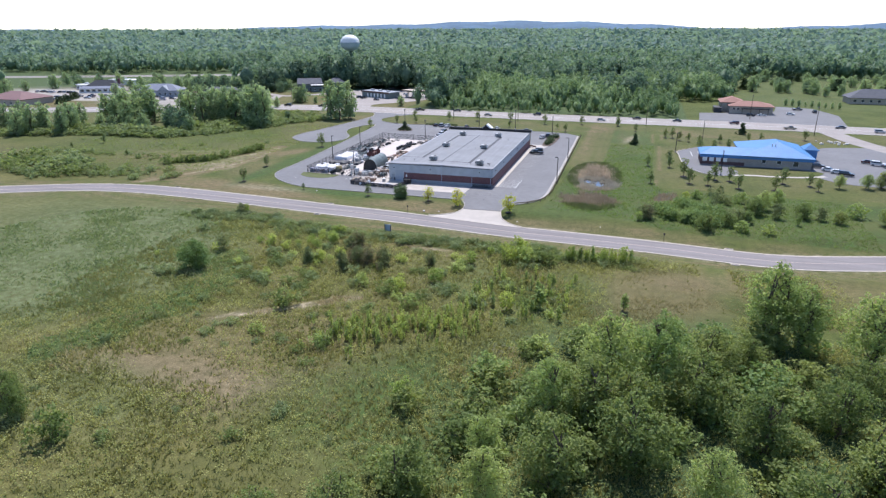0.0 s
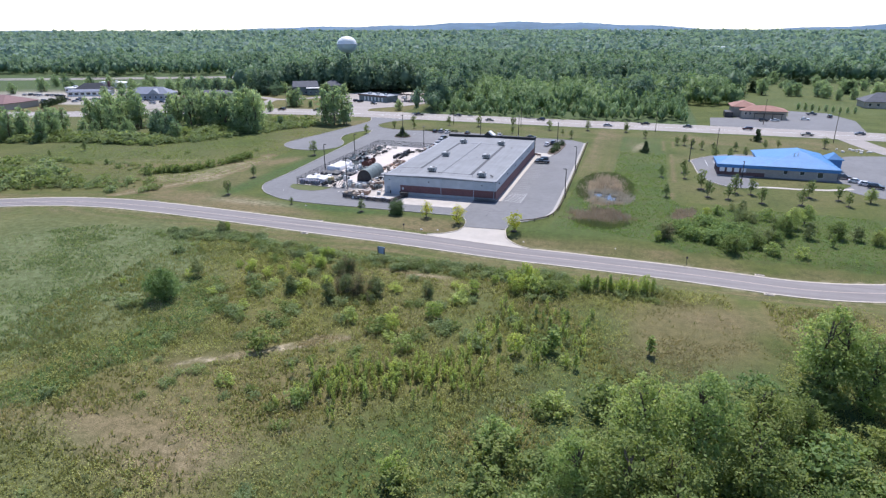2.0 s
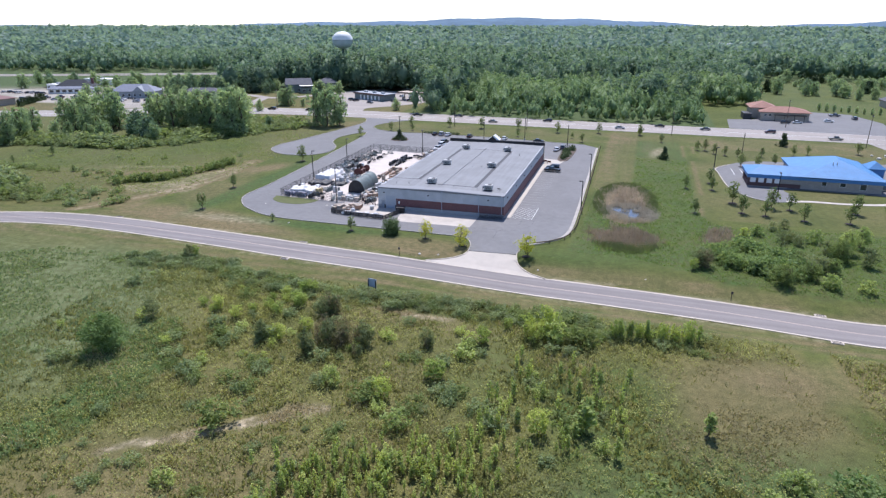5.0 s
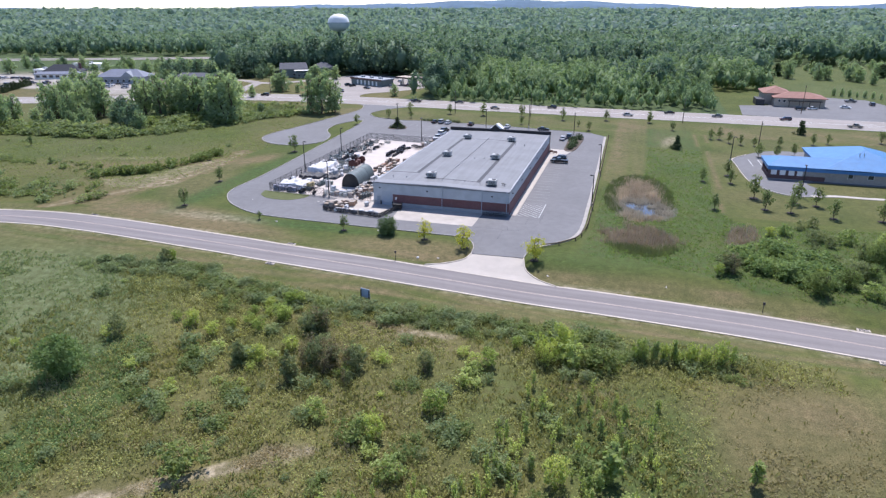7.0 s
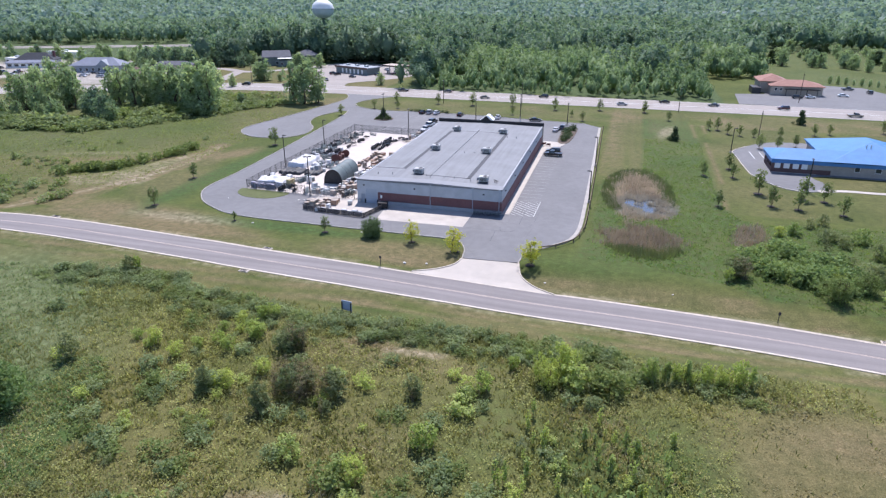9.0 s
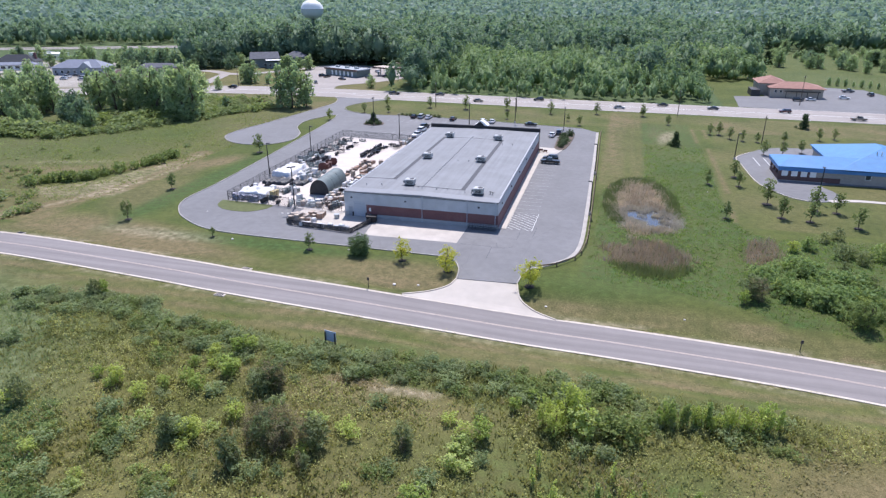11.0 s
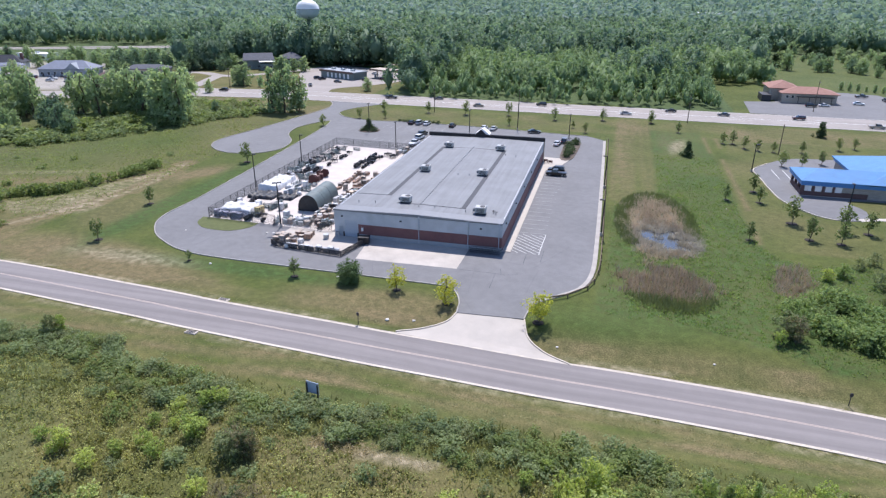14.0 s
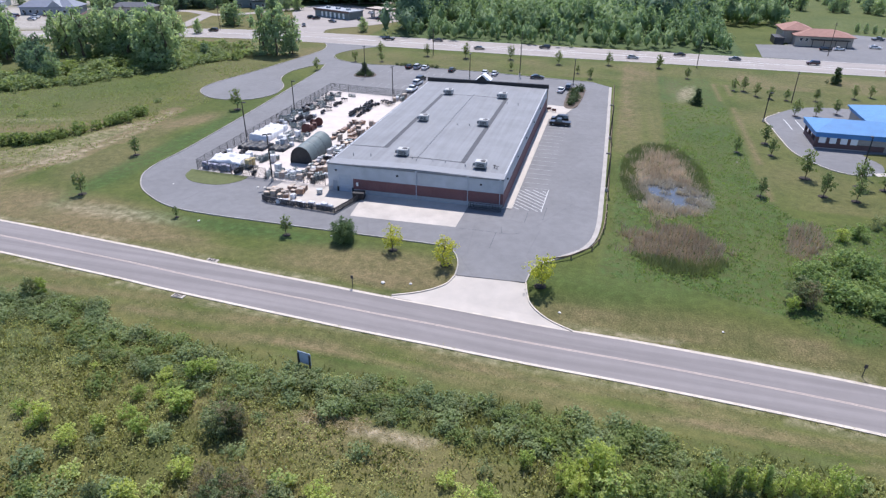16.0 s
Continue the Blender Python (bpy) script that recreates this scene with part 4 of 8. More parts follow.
part("exit_door", boxes((-33.9, -32.9, 0.12, 0.2, 0, 2.25), (-33.15, -33.05, 0.06, 0.12, 1.0, 1.15), bevel=0.01), "siding_grey", store, "grey steel exit door")
roll = part("roll_up_door", boxes((-32.6, -29.9, 0.2, 0.24, 0.02, 3.6)), "door_grey", store, "pale grey sectional loading door, closed")
for k in range(6):
    part("door_panel", boxes((-32.6, -29.9, 0.12, 0.2, 0.02 + k * 0.597, 0.6 + k * 0.597), bevel=0.015), "door_grey", roll)
for x in (-29.85, -32.95):
    part("dock_bumper", boxes((x, x + 0.3, -0.14, 0.05, 0.1, 1.1), bevel=0.03), "black", store)
# roof: a plain membrane with a shallow fall to both sides and a low edge
bm = bmesh.new()
zc, ze = STORE_H + 0.28, STORE_H - 0.02
prism(bm, [(-W + 0.05, ze - 0.3), (-W + 0.05, ze), (-W / 2, zc), (-0.05, ze), (-0.05, ze - 0.3)], 0.05, L - 0.3)
roof = part("roof", bm, "roof", store, "flat grey membrane roof")


def roof_z(x):
    return ze + (zc - ze) * (1 - abs(x + W / 2) / (W / 2)) - 0.002


def roof_band(bm, x0, x1, y0, y1, h=0.012):
    """A thin strip that lies on the sloping roof."""
    cuts = sorted({x0, x1} | ({-W / 2} if x0 < -W / 2 < x1 else set()))
    for a, b in zip(cuts, cuts[1:]):
        lo = [bm.verts.new((x, y, roof_z(x))) for x, y in ((a, y0), (b, y0), (b, y1), (a, y1))]
        hi = [bm.verts.new((v.co.x, v.co.y, v.co.z + h)) for v in lo]
        for k in range(4):
            bm.faces.new((lo[k], lo[(k + 1) % 4], hi[(k + 1) % 4], hi[k]))
        bm.faces.new(hi)


for rows in ([(-27.2, -26.2, 11.3, 58.5)], [(-9.7, -8.7, 6.6, 58.5)], [(-W + 0.4, -26.2, 11.2, 11.7)], [(-23.4, -8.7, 6.4, 6.9)], [(-26.2, -11.5, 58.2, 58.6)]):
    bm = bmesh.new()
    for r in rows:
        roof_band(bm, *r)
    part("roof_walkway", bm, "roof_dark", roof, "dark walkway strip across the roof")
bm = bmesh.new()
roof_band(bm, -W + 0.1, -0.1, 0.1, 3.0, 0.02)
part("roof_edge_flashing", bm, "coping", roof, "paler membrane strip along the roof edge")
pad = boxes((-0.17, 0.17, -0.35, 0.35, 0, 0.09), bevel=0.02)
pad_mesh = mesh_of(pad, "pad", "coping")
for k in range(38):
    ob = part("seam_plate", pad_mesh, "", roof)
    ob.location = (-W / 2 - 1.0, 7.5 + k * 1.42, roof_z(-W / 2) + 0.001)
part("roof_edge", boxes((-W - 0.06, -W + 0.12, -0.06, L, STORE_H - 0.22, STORE_H + 0.06), (-0.12, 0.06, -0.06, L, STORE_H - 0.22, STORE_H + 0.06),
                        (-W + 0.12, -0.12, -0.06, 0.12, STORE_H - 0.22, STORE_H + 0.06), bevel=0.02), "coping", store, "pale metal roof edge")
# the taller street front: a black-capped parapet with a small gable
parapet = part("parapet", boxes((-W - 0.25, 0.25, L - 0.1, L + 0.5, 0, 6.75)), "siding", store, "tall street-front parapet")
part("parapet_cap", boxes((-W - 0.35, 0.35, L - 0.2, L - 0.1, 5.75, 6.85), (-W - 0.35, 0.35, L - 0.1, L + 0.6, 6.75, 6.87), bevel=0.02), "black", parapet, "black parapet back")
bm = prism(bmesh.new(), [(-20.6, 6.87), (-17.4, 6.87), (-19.0, 8.35)], L - 0.12, L - 0.02)
part("gable_back", bm, "black", parapet)
bm = prism(bmesh.new(), [(-20.9, 6.88), (-16.4, 6.88), (-18.6, 8.55)], L + 0.0, L + 3.2)
part("entrance_gable", bm, "white", parapet, "white gabled entrance roof")
# down pipes, wall lamps
for x in (-16.7, -6.7, -0.6):
    bm = boxes((x - 0.07, x + 0.07, -0.18, -0.06, 0.1, STORE_H - 0.1), (x - 0.16, x + 0.16, -0.22, -0.06, STORE_H - 0.35, STORE_H - 0.05), bevel=0.02)
    part("down_pipe", bm, "door_grey", store, "pale square down pipe")
for y in (4, 17, 30, 43, 56):
    part("wall_lamp", boxes((0.02, 0.26, y - 0.18, y + 0.18, 4.4, 4.75), bevel=0.05), "dark", store)
for x in (-33.0, -20.5, -4.2):
    part("wall_lamp", boxes((x - 0.2, x + 0.2, -0.22, 0.05, 4.3, 4.6), bevel=0.05), "dark", store)
part("meter_box", boxes((-28.9, -28.5, -0.26, 0.02, 1.6, 2.3), bevel=0.03), "white", store)
rail = bmesh.new()
for k in range(11):
    tube(rail, (-6.0 + k * 0.6, -0.5, 0), (-6.0 + k * 0.6, -0.5, 0.85), 0.03, 0.03, 6)
tube(rail, (-6.1, -0.5, 0.85), (0.1, -0.5, 0.85), 0.03, 0.03, 6)
tube(rail, (-6.1, -0.5, 0.45), (0.1, -0.5, 0.45), 0.025, 0.025, 6)
for k in range(31):
    tube(rail, (-6.0 + k * 0.2, -1.9, 0), (-6.0 + k * 0.2, -1.9, 0.95), 0.025, 0.025, 4)
for x in (-6.1, 0.1):
    tube(rail, (x, -1.9, 0.95), (x, -0.5, 0.95), 0.03, 0.03, 6)
for z in (0.3, 0.62, 0.95):
    tube(rail, (-6.1, -1.9, z), (0.1, -1.9, z), 0.03, 0.03, 6)
tagged(part("cart_rail", rail, "black"), "black tube rail pen along the store's back wall", "rail").location = (0.4, -0.35, 0)


def hvac(x, y, s=1.0, rz=0.0):
    u = thing("roof_unit", "pale grey packaged air-conditioning unit on the roof", "air conditioner", "roof units", at=(x, y, 0), rz=rz)
    u.parent = None
    z = STORE_H + 0.2
    w, d, h = 1.05 * s, 0.85 * s, 1.15 * s
    part("roof_curb", boxes((-w * 0.9, w * 0.9, -d * 0.9, d * 0.9, z - 0.15, z + 0.25)), "dark", u)
    case = part("case", boxes((-w, w, -d, d, z + 0.25, z + 0.25 + h), bevel=0.04), "unit", u)
    part("top_grille", tube(bmesh.new(), (w * 0.35, 0, z + 0.25 + h), (w * 0.35, 0, z + 0.33 + h), 0.55 * s, 0.52 * s, 14), "dark", case)
    part("intake_hood", boxes((-w - 0.45 * s, -w + 0.02, -d * 0.8, d * 0.8, z + 0.5, z + 0.2 + h * 0.8), bevel=0.06), "coping", case)
    bm = bmesh.new()
    for k in range(6):
        box(bm, -w * 0.7, w * 0.7, -d - 0.03, -d + 0.01, z + 0.4 + k * 0.13 * s, z + 0.46 + k * 0.13 * s)
    part("louvres", bm, "dark", case)
    return u


for x, y in ((-21.4, 6.8), (-4.9, 4.2), (-24.7, 31.4), (-10.4, 31.6), (-25.7, 57.6), (-11.0, 57.6)):
    hvac(x, y, 1.0, 1.2 + 2 * random.random())
for x, y in ((-1.9, 4.6), (-2.5, 5.2)):
    bm = tube(bmesh.new(), (x, y, STORE_H - 0.1), (x, y, STORE_H + 0.7), 0.07, 0.07, 8)
    tube(bm, (x - 0.35, y, STORE_H + 0.55), (x + 0.35, y + 0.1, STORE_H + 0.55), 0.06, 0.06, 8)
    tagged(part("vent_pipe", bm, "dark"), "dark roof vent pipe with side arms", "vent pipe", "roof vents")
for k, x in enumerate((-31, -27.5, -19, -17.8, -14.6, -12.2, -8, -6.6, -13.5, -16.2, -5.9, -8.8)):
    y = 4.2 + (k % 3) * 0.5 if k < 8 else (30.5, 30.0, 52.0, 52.4)[k - 8]
    bm = tube(bmesh.new(), (x, y, STORE_H), (x, y, STORE_H + 0.55), 0.07, 0.07, 8)
    tube(bm, (x, y, STORE_H + 0.55), (x, y, STORE_H + 0.62), 0.11, 0.11, 8)
    tagged(part("roof_vent", bm, "coping"), "small capped vent pipe on the roof", "vent pipe", "roof vents")


# ---- vehicles ----
def car_mesh(kind):
    """Body, glass and wheel shapes of a car along x, nose at +x."""
    if kind == "pickup":
        side = [(-2.75, 0.45), (-2.8, 1.05), (-0.55, 1.08), (-0.45, 1.1), (1.1, 1.12), (2.6, 1.0), (2.78, 0.75), (2.75, 0.42)]
        cab, w = [(-0.55, 1.06), (-0.4, 1.78), (0.75, 1.8), (1.35, 1.08)], 0.98
    elif kind == "suv":
        side = [(-2.3, 0.42), (-2.35, 0.85), (-2.25, 1.1), (1.15, 1.1), (2.2, 0.98), (2.36, 0.7), (2.32, 0.4)]
        cab, w = [(-2.22, 1.08), (-1.95, 1.72), (0.35, 1.74), (1.2, 1.08)], 0.94
    else:
        side = [(-2.3, 0.36), (-2.36, 0.72), (-2.15, 0.98), (0.95, 0.98), (2.1, 0.82), (2.34, 0.6), (2.3, 0.34)]
        cab, w = [(-1.75, 0.96), (-1.05, 1.44), (0.15, 1.46), (1.05, 0.96)], 0.9
    body = bmesh.new()
    prism(body, side, -w, w)
    e = [q for q in body.edges if abs(q.verts[0].co.y) > 0.5 and q.verts[0].co.y == q.verts[1].co.y]
    bmesh.ops.bevel(body, geom=e, offset=0.09, segments=2, affect="EDGES", clamp_overlap=True)
    top = [p for p in cab if p[1] == max(c[1] for c in cab) or p[1] > 1.4]
    z1 = max(c[1] for c in cab)
    roofp = bmesh.new()
    box(roofp, top[0][0], top[-1][0], -w * 0.8, w * 0.8, z1 - 0.05, z1 + 0.03, bevel=0.03)
    glass = bmesh.new()
    lo = [c for c in cab]
    v0 = [glass.verts.new((x, -w * (0.92 if z < 1.2 else 0.78), z)) for x, z in lo]
    v1 = [glass.verts.new((x, w * (0.92 if z < 1.2 else 0.78), z)) for x, z in lo]
    for k in range(4):
        glass.faces.new((v0[k], v0[(k + 1) % 4], v1[(k + 1) % 4], v1[k]))
    glass.faces.new(v0)
    glass.faces.new(v1)
    return side, body, roofp, glass, w


car_store = {}


def car(kind, shade, x, y, rz, group="parked cars", z=0.03, name=None):
    key = (kind, shade)
    if key not in car_store:
        side, body, roofp, glass, w = car_mesh(kind)
        what = {"pickup": "pickup truck", "suv": "sport utility car", "sedan": "saloon car"}[kind]
        c = thing({"pickup": "pickup_truck", "suv": "suv", "sedan": "car"}[kind], shade + " " + what + " with dark windows on the pavement", "truck" if kind == "pickup" else "car", group, at=(x, y, z), rz=rz)
        b = part("body", body, "car_" + shade, c, smooth=False)
        part("roof_panel", roofp, "car_" + shade, b)
        part("window_band", glass, "glass", c)
        x1 = 1.55 if kind != "pickup" else 1.8
        wheel = bmesh.new()
        tube(wheel, (0, -0.12, 0), (0, 0.12, 0), 0.36, 0.36, 14)
        wheel_mesh = mesh_of(wheel, "wheel", "rubber")
        rim_mesh = mesh_of(tube(bmesh.new(), (0, -0.13, 0), (0, 0.13, 0), 0.2, 0.2, 10), "rim", "galv")
        for sx in (-x1 + 0.1, x1 - 0.1):
            for sy in (-w + 0.1, w - 0.1):
                wh = part("wheel", wheel_mesh, "", c)
                wh.location = (sx, sy, 0.36)
                part("rim", rim_mesh, "", wh)
        front, rear = max(p[0] for p in side), min(p[0] for p in side)
        for sy in (-w * 0.7, w * 0.7):
            part("headlight", boxes((front - 0.12, front - 0.01, sy - 0.18, sy + 0.18, 0.62, 0.78), bevel=0.02), "white", c)
            part("tail_light", boxes((rear - 0.02, rear + 0.1, sy - 0.16, sy + 0.16, 0.7, 0.9), bevel=0.02), "lamp", c)
        car_store[key] = c
        return c
    c = copy_thing(car_store[key], pose(x, y, z, 0, 0, rz))
    return tagged(c, group=group)


# cars round the store
car("pickup", "black", 4.6, 57.6, 180)
car("suv", "black", 4.2, 61.4, 180)
car("sedan", "white", 0.9, 94.5, 85)
car("suv", "grey", 2.8, 99.0, 88)
car("pickup", "white", -44.2, 81.5, 84)
car("suv", "black", -46.0, 96.5, 80)
car("suv", "white", -45.2, 90.6, 82)
for x, y, k, s, r in ((-27.5, 112.5, "sedan", "white", 90), (-24.0, 112.3, "sedan", "white", 90), (-39.8, 113.5, "sedan", "black", 90), (-50.0, 114.2, "sedan", "white", 88),
                      (-53, 114.5, "suv", "silver", 88), (-56, 114.3, "sedan", "black", 90), (-9, 111, "sedan", "black", 10), (-14.5, 84, "suv", "white", 90)):
    car(k, s, x, y, r)
# the highway
for x, off, k, s in ((60.3, 3, "sedan", "grey"), (88, 3, "suv", "maroon"), (-84, 3, "pickup", "black"), (-62, 7, "sedan", "grey"), (-40, -6, "sedan", "tan"), (-14, 5, "suv", "black"),
                     (22, -6, "sedan", "silver"), (40, 6, "sedan", "black"), (112, -7, "pickup", "tan"), (136, 4, "sedan", "grey"), (-150, 5, "sedan", "black"), (-128, -4, "sedan", "maroon"),
                     (-172, 5, "suv", "black"), (150, -5, "suv", "silver")):
    y = min(HIGHWAY, key=lambda p: abs(p.x - x)).y
    car(k, s, x, y + off, 183 if off > 0 else 3, "cars on the highway", 0.055)


# ---- yard fence ----
def wire_panel(length, h, step):
    """Chain-link drawn as slanting wires between two rails."""
    bm = bmesh.new()
    r = 0.013
    n = int((length + h) / step)
    for k in range(n):
        for sign in (1, -1):
            a = k * step - h
            p, q = [a, 0.05], [a + h, h]
            if p[0] < 0:
                p = [0, 0.05 - a]
            if q[0] > length:
                q = [length, h - (a + h - length)]
            if q[0] <= p[0] or q[1] <= p[1]:
                continue
            x0, x1 = (p[0], q[0]) if sign > 0 else (length - p[0], length - q[0])
            off = 0.003 * sign
            v = [bm.verts.new((x0 - r, off, p[1])), bm.verts.new((x0 + r, off, p[1])), bm.verts.new((x1 + r, off, q[1])), bm.verts.new((x1 - r, off, q[1]))]
            bm.faces.new(v)
    return bm


def fence(name, label, pts, bay, h, material, slats=False):
    f = thing(name, label, "fence")
    post = mesh_of(tube(bmesh.new(), (0, 0, 0), (0, 0, h + 0.08), 0.06, 0.06, 8), "post", material)
    panels = {}
    for a, b in zip(pts, pts[1:]):
        a, b = Vector(a), Vector(b)
        d = b - a
        n = max(1, round(d.length / bay))
        step = round(d.length / n, 3)
        ang = math.atan2(d.y, d.x)
        if step not in panels:
            if slats:
                slat = mesh_of(boxes((0.0, 0.14, -0.015, 0.015, 0.05, h)), "slat", material)
                panels[step] = (None, mesh_of(boxes((0, step, -0.03, 0.03, h - 0.1, h), (0, step, -0.03, 0.03, 0.2, 0.3)), "rail", material))
            else:
                rail = tube(bmesh.new(), (0, 0, h), (step, 0, h), 0.03, 0.03, 6)
                panels[step] = (mesh_of(wire_panel(step, h, 0.16), "mesh", material), mesh_of(rail, "rail", material))
        for k in range(n):
            p = a + d * k / n
            o = part("post", post, "", f)
            o.location = (p.x, p.y, 0)
            for j in range(int(step / 0.2) if slats else 0):
                o = part("slat", slat, "", f)
                q = p + d.normalized() * (0.05 + 0.2 * j)
                o.location, o.rotation_euler = (q.x, q.y, 0.02), (0, 0, ang)
            for nm, me in zip(("fence_mesh", "rail"), panels[step]):
                if me is None:
                    continue
                o = part(nm, me, "", f)
                o.location, o.rotation_euler = (p.x, p.y, 0.02), (0, 0, ang)
    o = part("post", post, "", f)
    o.location = (*pts[-1], 0)
    return f


fence("yard_fence", "tall dark chain-link fence round the sales yard", [(-49.4, 0.9), (-66.2, 1.6), (-68.8, 74.8), (-37.8, 72.6)], 3.0, 2.3, "dark")
fence("yard_fence", "dark chain-link fence beside the store corner", [(-41.0, 1.0), (-36.0, 0.8)], 2.5, 2.3, "dark")
fence("dock_fence", "low dark slatted fence round the loading dock", [(-44.6, -9.0), (-43.2, -9.9), (-28.6, -11.1), (-26.4, -2.2)], 2.4, 1.15, "dark", True)
fence("yard_fence", "dark chain-link gate run before the yard", [(-49.0, 0.6), (-41.0, 1.0)], 4.0, 2.0, "galv")

# timber guard rail along the lot
rail_line = smooth_line([(16.9, 105.2), (18.2, 52), (19.1, 10.6), (19.1, -5.1), (17.6, -12.6), (14.6, -16.5), (11.5, -18.6)], 3.0)
gr = thing("guard_rail", "weathered timber guard rail along the lot edge", "guard rail")
post_mesh = mesh_of(boxes((-0.11, 0.11, -0.11, 0.11, -0.05, 0.85), bevel=0.02), "post", "wood")
for a, b in zip(rail_line, rail_line[1:]):
    o = part("post", post_mesh, "", gr)
    o.location = (a.x, a.y, 0)
    d = b - a
    o = part("rail", boxes((0.0, d.length, -0.06, 0.06, 0.42, 0.7), bevel=0.015), "wood", gr)
    o.location, o.rotation_euler = (a.x - 0.16, a.y, 0), (0, 0, math.atan2(d.y, d.x))


# ---- lamp posts and poles ----
def lamp_post(x, y, h, heads=1, rz=0):
    p = thing("lamp_post", "tall dark steel parking-lot lamp post on a concrete base", "lamp post", "lamp posts", at=(x, y, 0), rz=rz)
    part("base", tube(bmesh.new(), (0, 0, 0), (0, 0, 0.75), 0.3, 0.28, 12), "concrete", p)
    part("pole", tube(bmesh.new(), (0, 0, 0.75), (0, 0, h), 0.15, 0.11, 8), "black", p)
    for s in ((1, -1) if heads == 2 else (1,)):
        part("lamp_head", boxes((min(0.1 * s, 0.95 * s), max(0.1 * s, 0.95 * s), -0.24, 0.24, h - 0.12, h + 0.1), bevel=0.04), "dark", p)
    return p


for x, y, h, n, r in ((-67.0, 22.5, 9.3, 1, 0), (-66.8, 46.8, 9.1, 1, 0), (-47.6, 0.2, 9.9, 2, 40), (-47.4, 72.7, 9.1, 2, 90), (-66.2, 97, 10.0, 2, 90),
                      (3.7, 105.5, 8.3, 2, 90), (-15.6, 114.6, 9.4, 2, 90), (-30.9, 103.6, 8.4, 2, 90), (18.6, 14.2, 7.8, 1, 180), (17.8, 49.2, 8.4, 1, 180),
                      (70.6, 39.2, 8.2, 1, 90), (57.1, 77.1, 7.8, 1, 0)):
    lamp_post(x, y, h, n, r)


def utility_pole(x, y, h, arms=True):
    p = thing("utility_pole", "weathered wooden utility pole with a crossarm", "utility pole", "utility poles", at=(x, y, 0), rz=5)
    part("pole", tube(bmesh.new(), (0, 0, 0), (0, 0, h), 0.16, 0.1, 8), "bark", p)
    part("crossarm", boxes((-0.06, 0.06, -1.1, 1.1, h - 0.9, h - 0.76), bevel=0.01), "bark", p)
    for k in (-0.95, -0.35, 0.35, 0.95):
        part("insulator", tube(bmesh.new(), (0, k, h - 0.76), (0, k, h - 0.55), 0.05, 0.04, 6), "galv", p)
    return p


for x, y, h in ((-55, 141.5, 10.5), (-20, 143.5, 10.5), (45, 146.5, 10.5), (68.5, 101, 9.5), (98, 187, 13), (119, 138, 13.5), (-258, 135, 11), (-172, 172, 11), (-216, 160, 11)):
    utility_pole(x, y, h)


# ---- goods in the yard ----
def pallet_base(p):
    bm = prism(bmesh.new(), [(-0.6, 0.125), (-0.6, 0), (-0.5, 0), (-0.5, 0.095), (-0.06, 0.095), (-0.06, 0), (0.06, 0), (0.06, 0.095), (0.5, 0.095), (0.5, 0), (0.6, 0), (0.6, 0.125)], -0.5, 0.5)
    return part("pallet", bm, "pallet", p)


goods = {}


